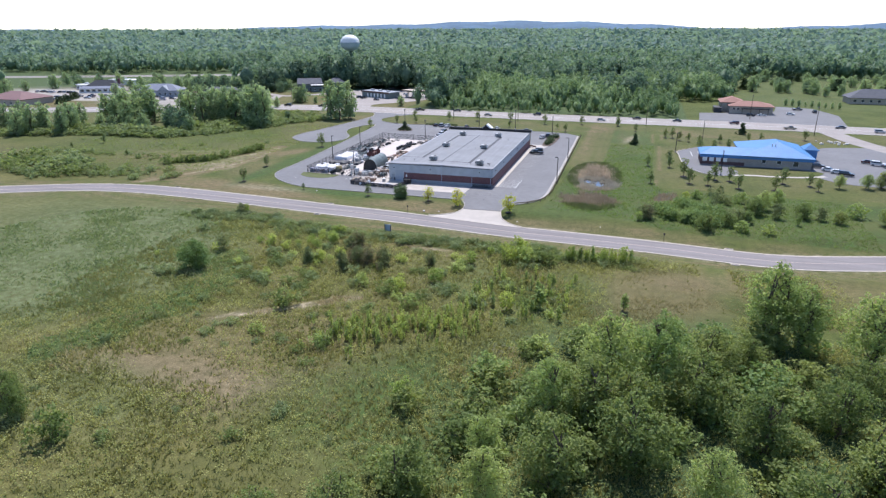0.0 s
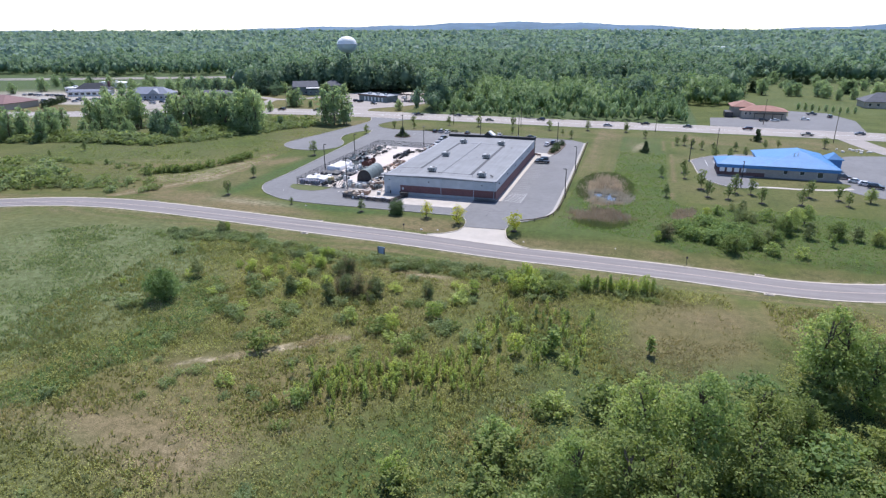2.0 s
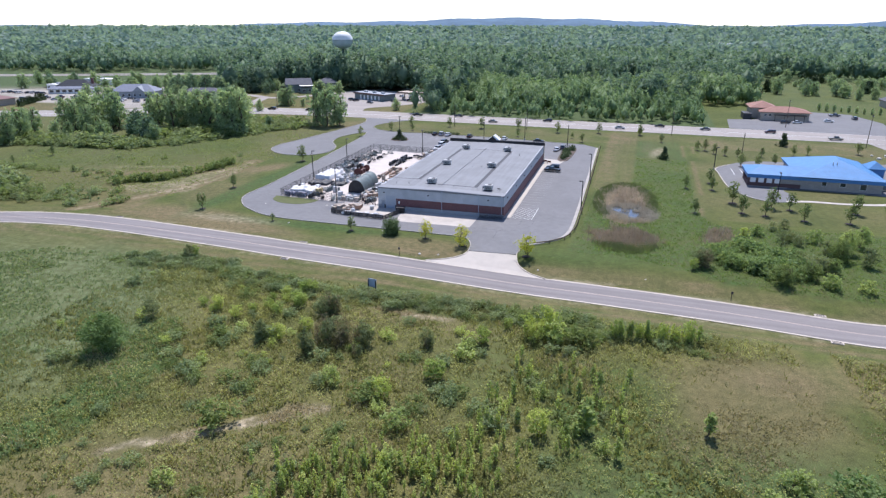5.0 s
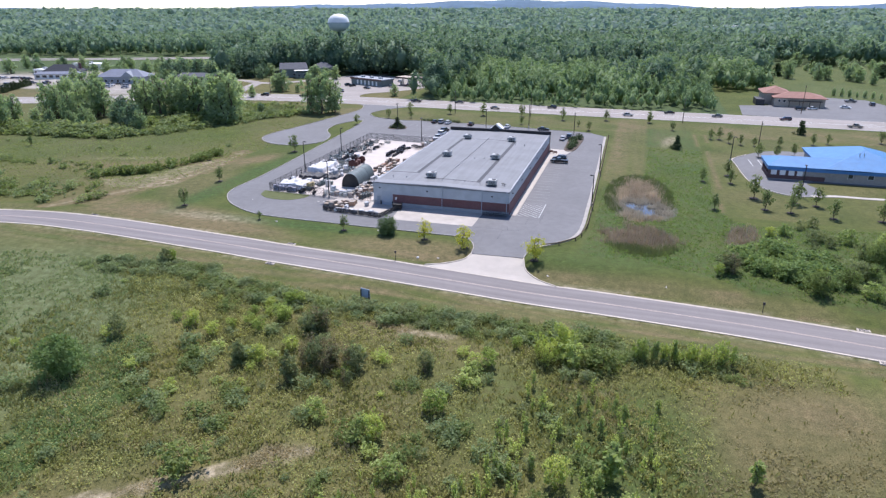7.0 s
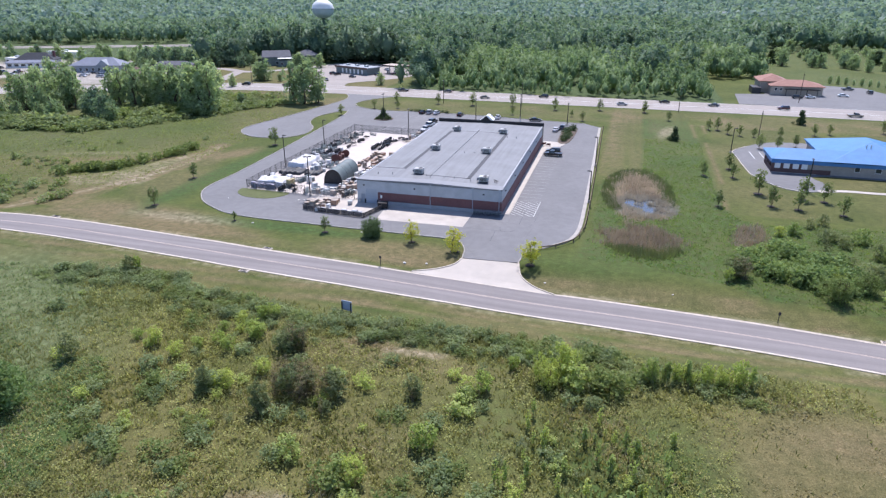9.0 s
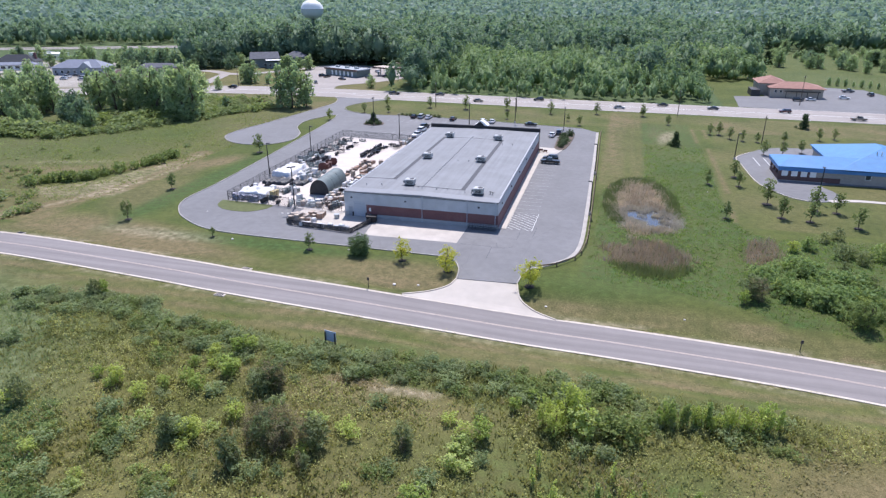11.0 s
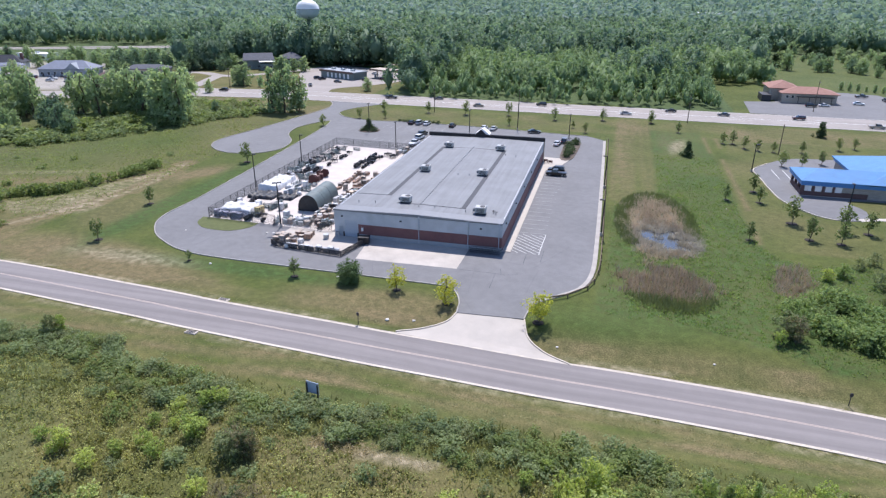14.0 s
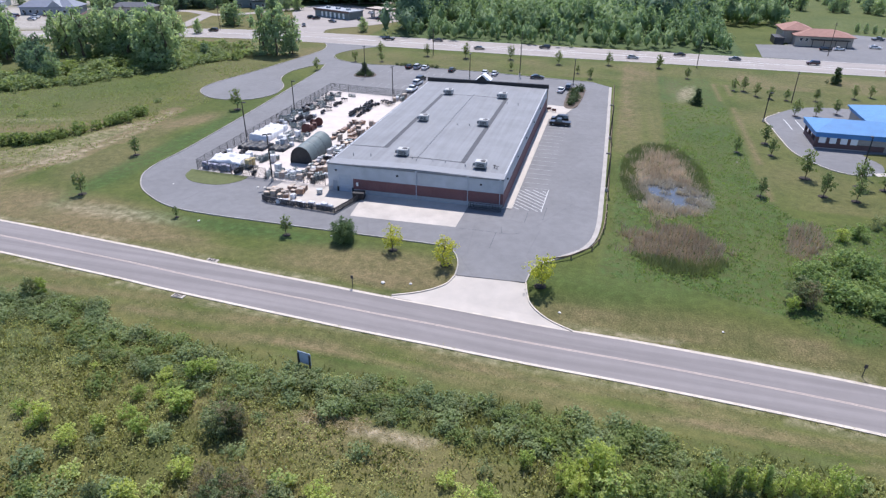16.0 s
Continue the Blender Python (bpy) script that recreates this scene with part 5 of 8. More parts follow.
def good(kind, x, y, rz=0, s=1.0):
    if kind not in goods:
        if kind == "bag_pallet":
            p = thing("bag_pallet", "pallet of white plastic feed bags in the yard", "pallet load", "pallets of bags")
            pallet_base(p)
            mesh_bag = mesh_of(boxes((-0.32, 0.32, -0.22, 0.22, 0, 0.2), bevel=0.075), "bag", "wrap")
            for lay in range(5):
                for i in range(4):
                    o = part("bag", mesh_bag, "", p)
                    o.location = ((-0.29, 0.29)[i % 2] + random.uniform(-0.03, 0.03), (-0.24, 0.24)[i // 2] + random.uniform(-0.03, 0.03), 0.13 + lay * 0.19)
                    o.rotation_euler = (random.uniform(-0.06, 0.06), random.uniform(-0.05, 0.05), random.uniform(-0.12, 0.12))
        elif kind == "crate":
            p = thing("wooden_crate", "brown slatted crate on a pallet in the yard", "crate", "crates")
            pallet_base(p)
            bm = bmesh.new()
            for k in range(5):
                z = 0.14 + k * 0.19
                box(bm, -0.58, 0.58, -0.5, -0.47, z, z + 0.15)
                box(bm, -0.58, 0.58, 0.47, 0.5, z, z + 0.15)
                box(bm, -0.58, -0.55, -0.47, 0.47, z, z + 0.15)
                box(bm, 0.55, 0.58, -0.47, 0.47, z, z + 0.15)
            part("slats", bm, "carton", p)
            part("filling", boxes((-0.54, 0.54, -0.46, 0.46, 0.13, 1.0), bevel=0.05), "carton", p)
            part("lid", boxes((-0.6, 0.6, -0.52, 0.52, 1.08, 1.13), bevel=0.01), "pallet", p)
        elif kind == "trough":
            p = thing("stock_tank", "round galvanised stock tank", "stock tank", "stock tanks")
            bm = bmesh.new()
            for k in range(3):
                tube(bm, (0, 0, k * 0.62), (0, 0, k * 0.62 + 0.6), 1.1, 1.14, 18)
            part("tank", bm, "galv", p)
            part("rim", tube(bmesh.new(), (0, 0, 1.82), (0, 0, 1.9), 1.18, 1.18, 18), "galv", p)
        elif kind == "implement":
            p = thing("tractor_implement", "dark steel farm implement with a frame and disc blades", "farm implement", "farm implements")
            part("frame", boxes((-1.1, 1.1, -0.09, 0.09, 0.7, 0.85), (-1.1, 1.1, 0.7, 0.86, 0.7, 0.85), (-1.0, -0.86, 0, 0.8, 0.7, 0.85), (0.86, 1.0, 0, 0.8, 0.7, 0.85), (-0.1, 0.1, -0.5, 0.1, 0.8, 1.3), bevel=0.02), "dark", p)
            disc = mesh_of(tube(bmesh.new(), (-0.02, 0, 0), (0.02, 0, 0), 0.42, 0.4, 14), "disc", "dark")
            for k in range(6):
                o = part("disc_blade", disc, "", p)
                o.location, o.rotation_euler = (-0.95 + k * 0.38, 0.4, 0.42), (0, 0, 0.3)
            part("hitch", boxes((-0.4, -0.3, -0.5, 0, 0.4, 1.2), (0.3, 0.4, -0.5, 0, 0.4, 1.2), bevel=0.02), "dark", p)
        elif kind == "mower":
            p = thing("riding_mower", "dark riding mower with small black wheels", "mower", "riding mowers")
            part("hood", boxes((0.1, 0.95, -0.3, 0.3, 0.35, 0.85), bevel=0.1), "car_black", p)
            part("deck", boxes((-0.5, 0.4, -0.55, 0.55, 0.12, 0.3), bevel=0.06), "dark", p)
            part("seat", boxes((-0.55, -0.1, -0.25, 0.25, 0.55, 0.68), (-0.62, -0.5, -0.25, 0.25, 0.6, 1.05), bevel=0.05), "black", p)
            part("fender", boxes((-0.85, -0.05, -0.45, 0.45, 0.42, 0.56), bevel=0.05), "car_black", p)
            for wx, r in ((-0.55, 0.3), (0.7, 0.2)):
                wm = mesh_of(tube(bmesh.new(), (0, -0.1, 0), (0, 0.1, 0), r, r, 12), "wheel", "rubber")
                for wy in (-0.45, 0.45):
                    o = part("wheel", wm, "", p)
                    o.location = (wx, wy, r)
        elif kind == "gates":
            p = thing("gate_stack", "stack of grey tubular farm gates leaning on a rack", "farm gates", "stacked gates")
            for k in range(4):
                bm = bmesh.new()
                for j in range(5):
                    tube(bm, (-1.5, 0, 0.1 + j * 0.28), (1.5, 0, 0.1 + j * 0.28), 0.025, 0.025, 6)
                for xx in (-1.5, 0, 1.5):
                    tube(bm, (xx, 0, 0.08), (xx, 0, 1.25), 0.03, 0.03, 6)
                o = part("gate", bm, "teal", p)
                o.location, o.rotation_euler = (0, k * 0.16, 0), (-0.12, 0, 0)
            part("rack", boxes((-1.6, 1.6, 0.5, 1.2, 0, 0.08), (-1.6, -1.5, 0.7, 0.8, 0, 1.3), (1.5, 1.6, 0.7, 0.8, 0, 1.3)), "dark", p)
        elif kind == "wrapped":
            p = thing("wrapped_load", "tall pallet load under white shrink wrap", "pallet load", "wrapped loads")
            pallet_base(p)
            bm = boxes((-0.6, 0.6, -0.52, 0.52, 0.13, 1.55), bevel=0.09)
            part("wrap", bm, "wrap", p)
        elif kind == "grey_load":
            p = thing("shrub_load", "grey plastic tubs stacked on a pallet", "pallet load", "stacked tubs")
            pallet_base(p)
            for i in range(4):
                bm = tube(bmesh.new(), (0, 0, 0), (0, 0, 0.75 + 0.2 * (i % 2)), 0.22, 0.27, 10)
                o = part("tub", bm, "teal" if i % 2 else "galv", p)
                o.location = ((-0.3, 0.3)[i % 2], (-0.26, 0.26)[i // 2], 0.13)
        elif kind == "timber":
            p = thing("timber_stack", "stack of orange-brown landscape timbers", "timber stack", "timber stacks")
            tm = mesh_of(boxes((-1.2, 1.2, -0.07, 0.07, 0, 0.13), bevel=0.02), "timber", "carton")
            for lay in range(5):
                for j in range(7):
                    o = part("timber", tm, "", p)
                    o.location = (random.uniform(-0.05, 0.05), -0.5 + j * 0.165, 0.12 + lay * 0.14)
            part("bearer", boxes((-0.9, -0.78, -0.55, 0.55, 0, 0.12), (0.78, 0.9, -0.55, 0.55, 0, 0.12)), "pallet", p)
        elif kind == "pallet_stack":
            p = thing("pallet_stack", "stack of empty weathered wooden pallets", "pallets", "pallet stacks")
            bm = prism(bmesh.new(), [(-0.6, 0.12), (-0.6, 0), (-0.5, 0), (-0.5, 0.09), (-0.06, 0.09), (-0.06, 0), (0.06, 0), (0.06, 0.09), (0.5, 0.09), (0.5, 0), (0.6, 0), (0.6, 0.12)], -0.5, 0.5)
            one = mesh_of(bm, "pallet", "pallet")
            for k in range(13):
                o = part("pallet", one, "", p)
                o.location = (random.uniform(-0.06, 0.06), random.uniform(-0.06, 0.06), k * 0.127)
                o.rotation_euler = (0, 0, random.uniform(-0.06, 0.06))
        elif kind == "lilac_pallet":
            p = thing("bag_pallet", "pallet of lilac-grey bags stacked in courses", "pallet load", "pallets of lilac bags")
            pallet_base(p)
            mesh_bag = mesh_of(boxes((-0.32, 0.32, -0.25, 0.25, 0, 0.22), bevel=0.07), "bag", "lilac_bag")
            for lay in range(6):
                for i in range(4):
                    o = part("bag", mesh_bag, "", p)
                    o.location = ((-0.29, 0.29)[i % 2] + random.uniform(-0.03, 0.03), (-0.25, 0.25)[i // 2] + random.uniform(-0.03, 0.03), 0.13 + lay * 0.2)
                    o.rotation_euler = (random.uniform(-0.05, 0.05), random.uniform(-0.05, 0.05), random.uniform(-0.1, 0.1))
        elif kind == "straw_load":
            p = thing("straw_bales", "pallet of yellow straw bales", "straw bales", "straw bales")
            pallet_base(p)
            bale = mesh_of(boxes((-0.56, 0.56, -0.23, 0.23, 0, 0.42), bevel=0.05), "bale", "straw")
            for lay in range(4):
                for i in range(2):
                    o = part("bale", bale, "", p)
                    o.location, o.rotation_euler = (random.uniform(-0.04, 0.04), -0.25 + 0.5 * i, 0.13 + lay * 0.42), (0, 0, random.uniform(-0.05, 0.05))
        elif kind == "red_tank":
            p = thing("stock_tank", "stack of dark red plastic stock tanks on edge", "stock tank", "stock tanks")
            for k in range(3):
                bm = tube(bmesh.new(), (k * 0.42 - 0.5, 0, 1.05), (k * 0.42 - 0.12, 0, 1.05), 1.05, 0.95, 16)
                part("tank", bm, "rust", p)
        elif kind == "round_feeder":
            p = thing("hay_feeder", "dark tubular round hay feeder", "hay feeder", "hay feeders")
            bm = bmesh.new()
            for z in (0.05, 0.5, 1.1):
                for k in range(14):
                    a, b = 2 * math.pi * k / 14, 2 * math.pi * (k + 1) / 14
                    tube(bm, (1.1 * math.cos(a), 1.1 * math.sin(a), z), (1.1 * math.cos(b), 1.1 * math.sin(b), z), 0.04, 0.04, 4)
            for k in range(14):
                a = 2 * math.pi * k / 14
                tube(bm, (1.1 * math.cos(a), 1.1 * math.sin(a), 0.05), (1.1 * math.cos(a), 1.1 * math.sin(a), 1.1), 0.03, 0.03, 4)
            part("ring", bm, "dark", p)
        goods[kind] = p
        p.matrix_basis = pose(x, y, 0.05, 0, 0, rz)
        p.scale = (s, s, s)
        return p
    o = copy_thing(goods[kind], pose(x, y, 0.05, 0, 0, rz))
    o.scale = (s, s, s)
    return o


def yard_fill(rows, seed):
    rnd = random.Random(seed)
    for kind, x0, x1, y0, y1, dx, dy, chance in rows:
        x = x0
        while x <= x1:
            y = y0
            while y <= y1:
                if rnd.random() < chance:
                    k = rnd.choice(kind) if isinstance(kind, tuple) else kind
                    good(k, x + rnd.uniform(-0.2, 0.2), y + rnd.uniform(-0.25, 0.25), rnd.uniform(-18, 18) + rnd.choice((0, 90)), rnd.uniform(0.7, 1.15))
                y += dy
            x += dx


def draped(name, label, x0, x1, y0, y1, h, material, seed, cell=1.2, sag=0.12, rz=0.0):
    """A sheet thrown over rows of loads: every load lifts it to its own height, and it falls to the ground at the rim."""
    rng = np.random.default_rng(seed)
    nx, ny = int((x1 - x0) / 0.3) + 1, int((y1 - y0) / 0.3) + 1
    xs, ys = np.linspace(x0, x1, nx), np.linspace(y0, y1, ny)
    loads = rng.uniform(0.72, 1.12, (int((x1 - x0) / cell) + 2, int((y1 - y0) / cell) + 2))
    bm = bmesh.new()
    rows = []
    for b, y in enumerate(ys):
        row = []
        for a, x in enumerate(xs):
            u, v = (x - x0) / cell, (y - y0) / cell
            k, m = int(u), int(v)
            gap = max(abs(u - k - 0.5), abs(v - m - 0.5)) * 2
            z = h * loads[k, m] * (1 - sag * gap ** 4) + rng.normal(0, 0.035)
            rim = min(a, nx - 1 - a, b, ny - 1 - b)
            z = (0.02, z * 0.86, z)[min(rim, 2)]
            inset = 0.18 if rim == 0 else 0.0
            row.append(bm.verts.new((x + rng.normal(0, 0.03) + (inset if a == 0 else -inset if a == nx - 1 else 0), y + rng.normal(0, 0.03), z)))
        rows.append(row)
    for r, s in zip(rows, rows[1:]):
        for k in range(nx - 1):
            bm.faces.new((r[k], r[k + 1], s[k + 1], s[k]))
    ob = part(name, bm, material, smooth=True)
    ob.location = (0, 0, 0.05)
    return tagged(ob, label, "tarpaulin", "sheeted stacks")


draped("tarpaulin", "long white sheet over stacked bag pallets in the yard", -65.6, -57.4, 4.0, 9.4, 1.75, "wrap", 3)
draped("tarpaulin", "white sheet over a bank of pallets by the fence", -66.6, -61.0, 22.4, 33.0, 1.6, "wrap", 4)
draped("tarpaulin", "crumpled black sheet heaped over implements", -65.8, -58.8, 16.0, 21.4, 0.85, "black_sheet", 5, 1.5, 0.4)
draped("tarpaulin", "crumpled black sheet heaped over implements", -58.4, -54.0, 16.8, 20.6, 0.85, "black_sheet", 6, 1.1, 0.6)
draped("tarpaulin", "low white sheet over loose goods", -60.6, -58.0, 25.0, 31.0, 1.1, "wrap", 7, 1.0, 0.35)
yard_fill([
    ("lilac_pallet", -65.2, -57.8, 2.9, 2.9, 1.24, 2, 1.0),
    (("wrapped", "bag_pallet"), -65.0, -58.5, 10.2, 11.6, 1.5, 1.4, 0.55),
    (("gates", "implement", "round_feeder"), -56.6, -51.5, 2.6, 4.4, 1.9, 1.8, 0.7),
    ("straw_load", -56.2, -55.8, 5.6, 6.9, 1.3, 1.3, 0.9),
    (("wrapped", "bag_pallet", "grey_load", "gates"), -56.5, -52.0, 8.8, 15.0, 1.6, 1.7, 0.62),
    (("implement", "mower", "round_feeder"), -66.2, -59, 12.8, 15.0, 2.0, 1.6, 0.6),
    (("wrapped", "grey_load", "gates", "bag_pallet"), -58.0, -53.0, 21.5, 30.5, 1.7, 1.7, 0.6),
    (("grey_load", "gates", "bag_pallet", "implement"), -66.0, -59.5, 34.5, 46.5, 1.9, 1.8, 0.62),
    (("red_tank", "red_tank", "mower"), -57.5, -54.0, 32, 40.0, 1.8, 2.2, 0.9),
    (("round_feeder", "implement", "gates", "mower"), -66.4, -63.5, 47, 72.0, 2.4, 2.3, 0.8),
    (("gates", "mower", "round_feeder", "implement"), -62.0, -57.5, 50, 70.0, 2.5, 2.7, 0.55),
    (("mower", "mower", "implement"), -51.0, -49.0, 50, 64, 1.9, 1.7, 0.85),
    (("mower", "implement"), -48.6, -45.0, 62.5, 64.5, 1.7, 1.9, 0.85),
    (("grey_load", "bag_pallet", "pallet_stack"), -45, -38.5, 67, 71, 1.9, 2.0, 0.6),
    (("timber", "crate", "timber", "pallet_stack"), -47.5, -39.0, 29, 44.0, 1.9, 2.0, 0.6),
    (("crate", "bag_pallet", "grey_load", "grey_load", "wrapped", "pallet_stack", "bag_pallet", "implement"), -43.4, -37.6, 7.6, 28, 1.45, 1.55, 0.78),
    (("bag_pallet", "crate", "grey_load", "wrapped", "gates"), -49.4, -37.8, 2.6, 6.6, 1.4, 1.45, 0.78),
], 5)
yard_fill([
    ("pallet_stack", -44.0, -41.4, -8.0, -5.2, 1.3, 1.15, 1.0),
    ("crate", -41.6, -37.6, -4.6, -1.4, 1.35, 1.25, 0.75),
    ("bag_pallet", -40.6, -30.0, -9.6, -8.6, 1.3, 2, 0.85),
    (("crate", "bag_pallet"), -40.4, -36.0, -7.2, -6.2, 1.5, 2, 0.5),
], 9)
good("trough", -35.4, 3.0 - 6.2, 0, 0.5)

def pipe(bm, pts, r, n=6):
    """One bent tube through all the points."""
    pts = [Vector(q) for q in pts]
    last = None
    for k, c in enumerate(pts):
        q = (pts[min(k + 1, len(pts) - 1)] - pts[max(k - 1, 0)]).to_track_quat("Z", "Y")
        ring = [bm.verts.new(c + q @ Vector((r * math.cos(2 * math.pi * j / n), r * math.sin(2 * math.pi * j / n), 0))) for j in range(n)]
        if last:
            for j in range(n):
                bm.faces.new((last[j], last[(j + 1) % n], ring[(j + 1) % n], ring[j]))
        last = ring
    return bm


# the green fabric shelter
hut = thing("fabric_shelter", "dark green fabric shelter with a rounded roof", "shelter", at=(-46.6, 11.0, 0.045), rz=3)
bm = bmesh.new()
n, w, h, ln = 16, 2.55, 3.9, 12.0
for y in range(0, 9):
    yy = y * ln / 8
    ring = []
    for k in range(n + 1):
        a = math.pi * k / n
        rr = 1.0 - (0.015 if y % 2 else 0)
        ring.append(bm.verts.new((-w * math.cos(a) * rr, yy, h * math.sin(a) ** 0.8 * rr)))
    if y:
        for k in range(n):
            bm.faces.new((last[k], last[k + 1], ring[k + 1], ring[k]))
    else:
        first = ring
    last = ring
bm.faces.new(last)
cover = part("cover", bm, "tarp", hut)
# the shaded inside at the open end is drawn as a flat black sheet
bm = bmesh.new()
vs = [bm.verts.new((-(w - 0.06) * math.cos(math.pi * k / n), 0.25, (h - 0.06) * math.sin(math.pi * k / n) ** 0.8)) for k in range(n + 1)]
bm.faces.new(vs)
part("end_wall", bm, "black_sheet", hut, "flat black sheet for the dark inside of the shelter")
for yy in (0.05, 4, 8, 11.9):
    bm = bmesh.new()
    pts = [(-w * 0.985 * math.cos(math.pi * k / n), yy, h * 0.985 * math.sin(math.pi * k / n) ** 0.8) for k in range(n + 1)]
    pipe(bm, pts, 0.04)
    part("hoop", bm, "dark", hut, "dark steel hoop")

# waste bin by the dock, planters before the store
bin_ = thing("waste_skip", "black steel waste skip beside the dock", "waste skip", at=(-27.0, -3.4, 0.06), rz=10)
part("tub", boxes((-1.1, 1.1, -0.8, 0.8, 0.15, 1.3), bevel=0.06), "black", bin_)
part("lid", boxes((-1.15, 1.15, -0.85, 0.85, 1.3, 1.4), bevel=0.03), "black", bin_)
part("skid", boxes((-1.0, -0.85, -0.8, 0.8, 0, 0.15), (0.85, 1.0, -0.8, 0.8, 0, 0.15)), "dark", bin_)
for pts in ([(-70.5, 97), (-67, 95.2), (-63.5, 97), (-63.8, 101), (-67.5, 103), (-70.3, 101)], [(3.6, 77), (7.2, 77), (8.2, 99), (5.6, 101), (3.4, 99)]):
    structure("planter_bed", slab(bmesh.new(), [tuple(p) for p in smooth_line(pts, 0.8, True)], 0.0, 0.16), "bark", "planted island with dark bark mulch", "planter")
bm = boxes((-0.6, 0.6, -0.25, 0.25, 0.4, 0.48), (-0.6, 0.6, 0.2, 0.26, 0.48, 0.95), (-0.55, -0.47, -0.2, 0.2, 0, 0.4), (0.47, 0.55, -0.2, 0.2, 0, 0.4), bevel=0.01)
bench = tagged(part("bench", bm, "rust"), "dark red bench on the store's front walk", "bench")
bench.location = (1.6, 69.5, 0.13)
copy_thing(bench, pose(0.2, 70.5, 0.13, 0, 0, 20))


# ---- neighbours ----
def hip(bm, x0, x1, y0, y1, z0, z1, over=0.6, ridge=None):
    """A hipped roof with a thin eave."""
    x0, x1, y0, y1 = x0 - over, x1 + over, y0 - over, y1 + over
    d = min(x1 - x0, y1 - y0) / 2 if ridge is None else ridge
    lo = [bm.verts.new(p) for p in ((x0, y0, z0 - 0.25), (x1, y0, z0 - 0.25), (x1, y1, z0 - 0.25), (x0, y1, z0 - 0.25))]
    e = [bm.verts.new((v.co.x, v.co.y, z0)) for v in lo]
    if x1 - x0 >= y1 - y0:
        r = [bm.verts.new((x0 + d, (y0 + y1) / 2, z1)), bm.verts.new((max(x0 + d + 0.02, x1 - d), (y0 + y1) / 2, z1))]
        fs = [(e[0], e[1], r[1], r[0]), (e[2], e[3], r[0], r[1]), (e[1], e[2], r[1]), (e[3], e[0], r[0])]
    else:
        r = [bm.verts.new(((x0 + x1) / 2, y0 + d, z1)), bm.verts.new(((x0 + x1) / 2, max(y0 + d + 0.02, y1 - d), z1))]
        fs = [(e[1], e[2], r[1], r[0]), (e[3], e[0], r[0], r[1]), (e[0], e[1], r[0]), (e[2], e[3], r[1])]
    for k in range(4):
        bm.faces.new((lo[k], lo[(k + 1) % 4], e[(k + 1) % 4], e[k]))
    bm.faces.new(lo)
    for f in fs:
        bm.faces.new(f)
    return bm


def window(parent, x, y, z, w, h, face, lit="glass"):
    """A framed window on a wall that faces -y ("s"), +x or -x."""
    f = bmesh.new()
    g = bmesh.new()
    if face == "s":
        for r in ((x - w / 2 - 0.08, x + w / 2 + 0.08, y - 0.07, y + 0.06, z - 0.08, z), (x - w / 2 - 0.08, x + w / 2 + 0.08, y - 0.07, y + 0.06, z + h, z + h + 0.08),
                  (x - w / 2 - 0.08, x - w / 2, y - 0.07, y + 0.06, z, z + h), (x + w / 2, x + w / 2 + 0.08, y - 0.07, y + 0.06, z, z + h)):
            box(f, *r)
        box(g, x - w / 2, x + w / 2, y - 0.03, y + 0.03, z, z + h)
    else:
        for r in ((x - 0.07, x + 0.07, y - w / 2 - 0.08, y + w / 2 + 0.08, z - 0.08, z), (x - 0.07, x + 0.07, y - w / 2 - 0.08, y + w / 2 + 0.08, z + h, z + h + 0.08),
                  (x - 0.07, x + 0.07, y - w / 2 - 0.08, y - w / 2, z, z + h), (x - 0.07, x + 0.07, y + w / 2, y + w / 2 + 0.08, z, z + h)):
            box(f, *r)
        box(g, x - 0.03, x + 0.03, y - w / 2, y + w / 2, z, z + h)
    o = part("window", f, "white", parent)
    part("pane", g, lit, o)
    return o


# the blue-roofed building
clinic = thing("blue_roofed_building", "low tan building under a bright blue metal roof", "building")
main = part("wall", boxes((80, 101.6, 57, 86, 0, 3.6)), "stone", clinic)
part("fascia", boxes((79.6, 102.2, 56.4, 86.6, 2.75, 3.9)), "blue_trim", main)
bm = bmesh.new()
hip(bm, 79.8, 101.6, 57, 86, 3.9, 7.4, 0.8, 7.5)
for v in bm.verts:
    if v.co.z > 6:
        # a short ridge towards the front
        v.co = Vector((91.8, 68.5 if v.co.y < 72 else 74.0, 7.7))
part("roof", bm, "blue_roof", clinic, "bright blue hipped metal roof")
part("roof", hip(bmesh.new(), 65.4, 90, 57, 69, 3.92, 5.7, 0.8, 5.0), "blue_roof", clinic, "lower blue hipped roof over the porch")
part("fascia", boxes((64.8, 79.58, 56.4, 69.6, 2.75, 3.91)), "blue_trim", clinic)
part("porch_wall", boxes((73.5, 79.98, 57.02, 68, 0, 3.3)), "stone", clinic)
part("porch_floor", boxes((65, 76.5, 56.6, 68, 0, 0.15)), "concrete", clinic)
for x, y in ((65.4, 57), (67.7, 57), (70.0, 57), (72.3, 57), (65.4, 60.5), (65.4, 64), (65.4, 67.7)):
    part("column", boxes((x - 0.3, x + 0.3, y - 0.3, y + 0.3, 0.15, 3.3), bevel=0.03), "porch_brick", clinic)
part("porch_wall", boxes((65.1, 79.9, 56.75, 57.0, 0.1, 1.3)), "porch_brick", clinic, "low dark maroon brick wall")
part("porch_wall", boxes((65.1, 65.35, 57.02, 67.4, 0.1, 1.3)), "porch_brick", clinic, "low dark maroon brick wall")
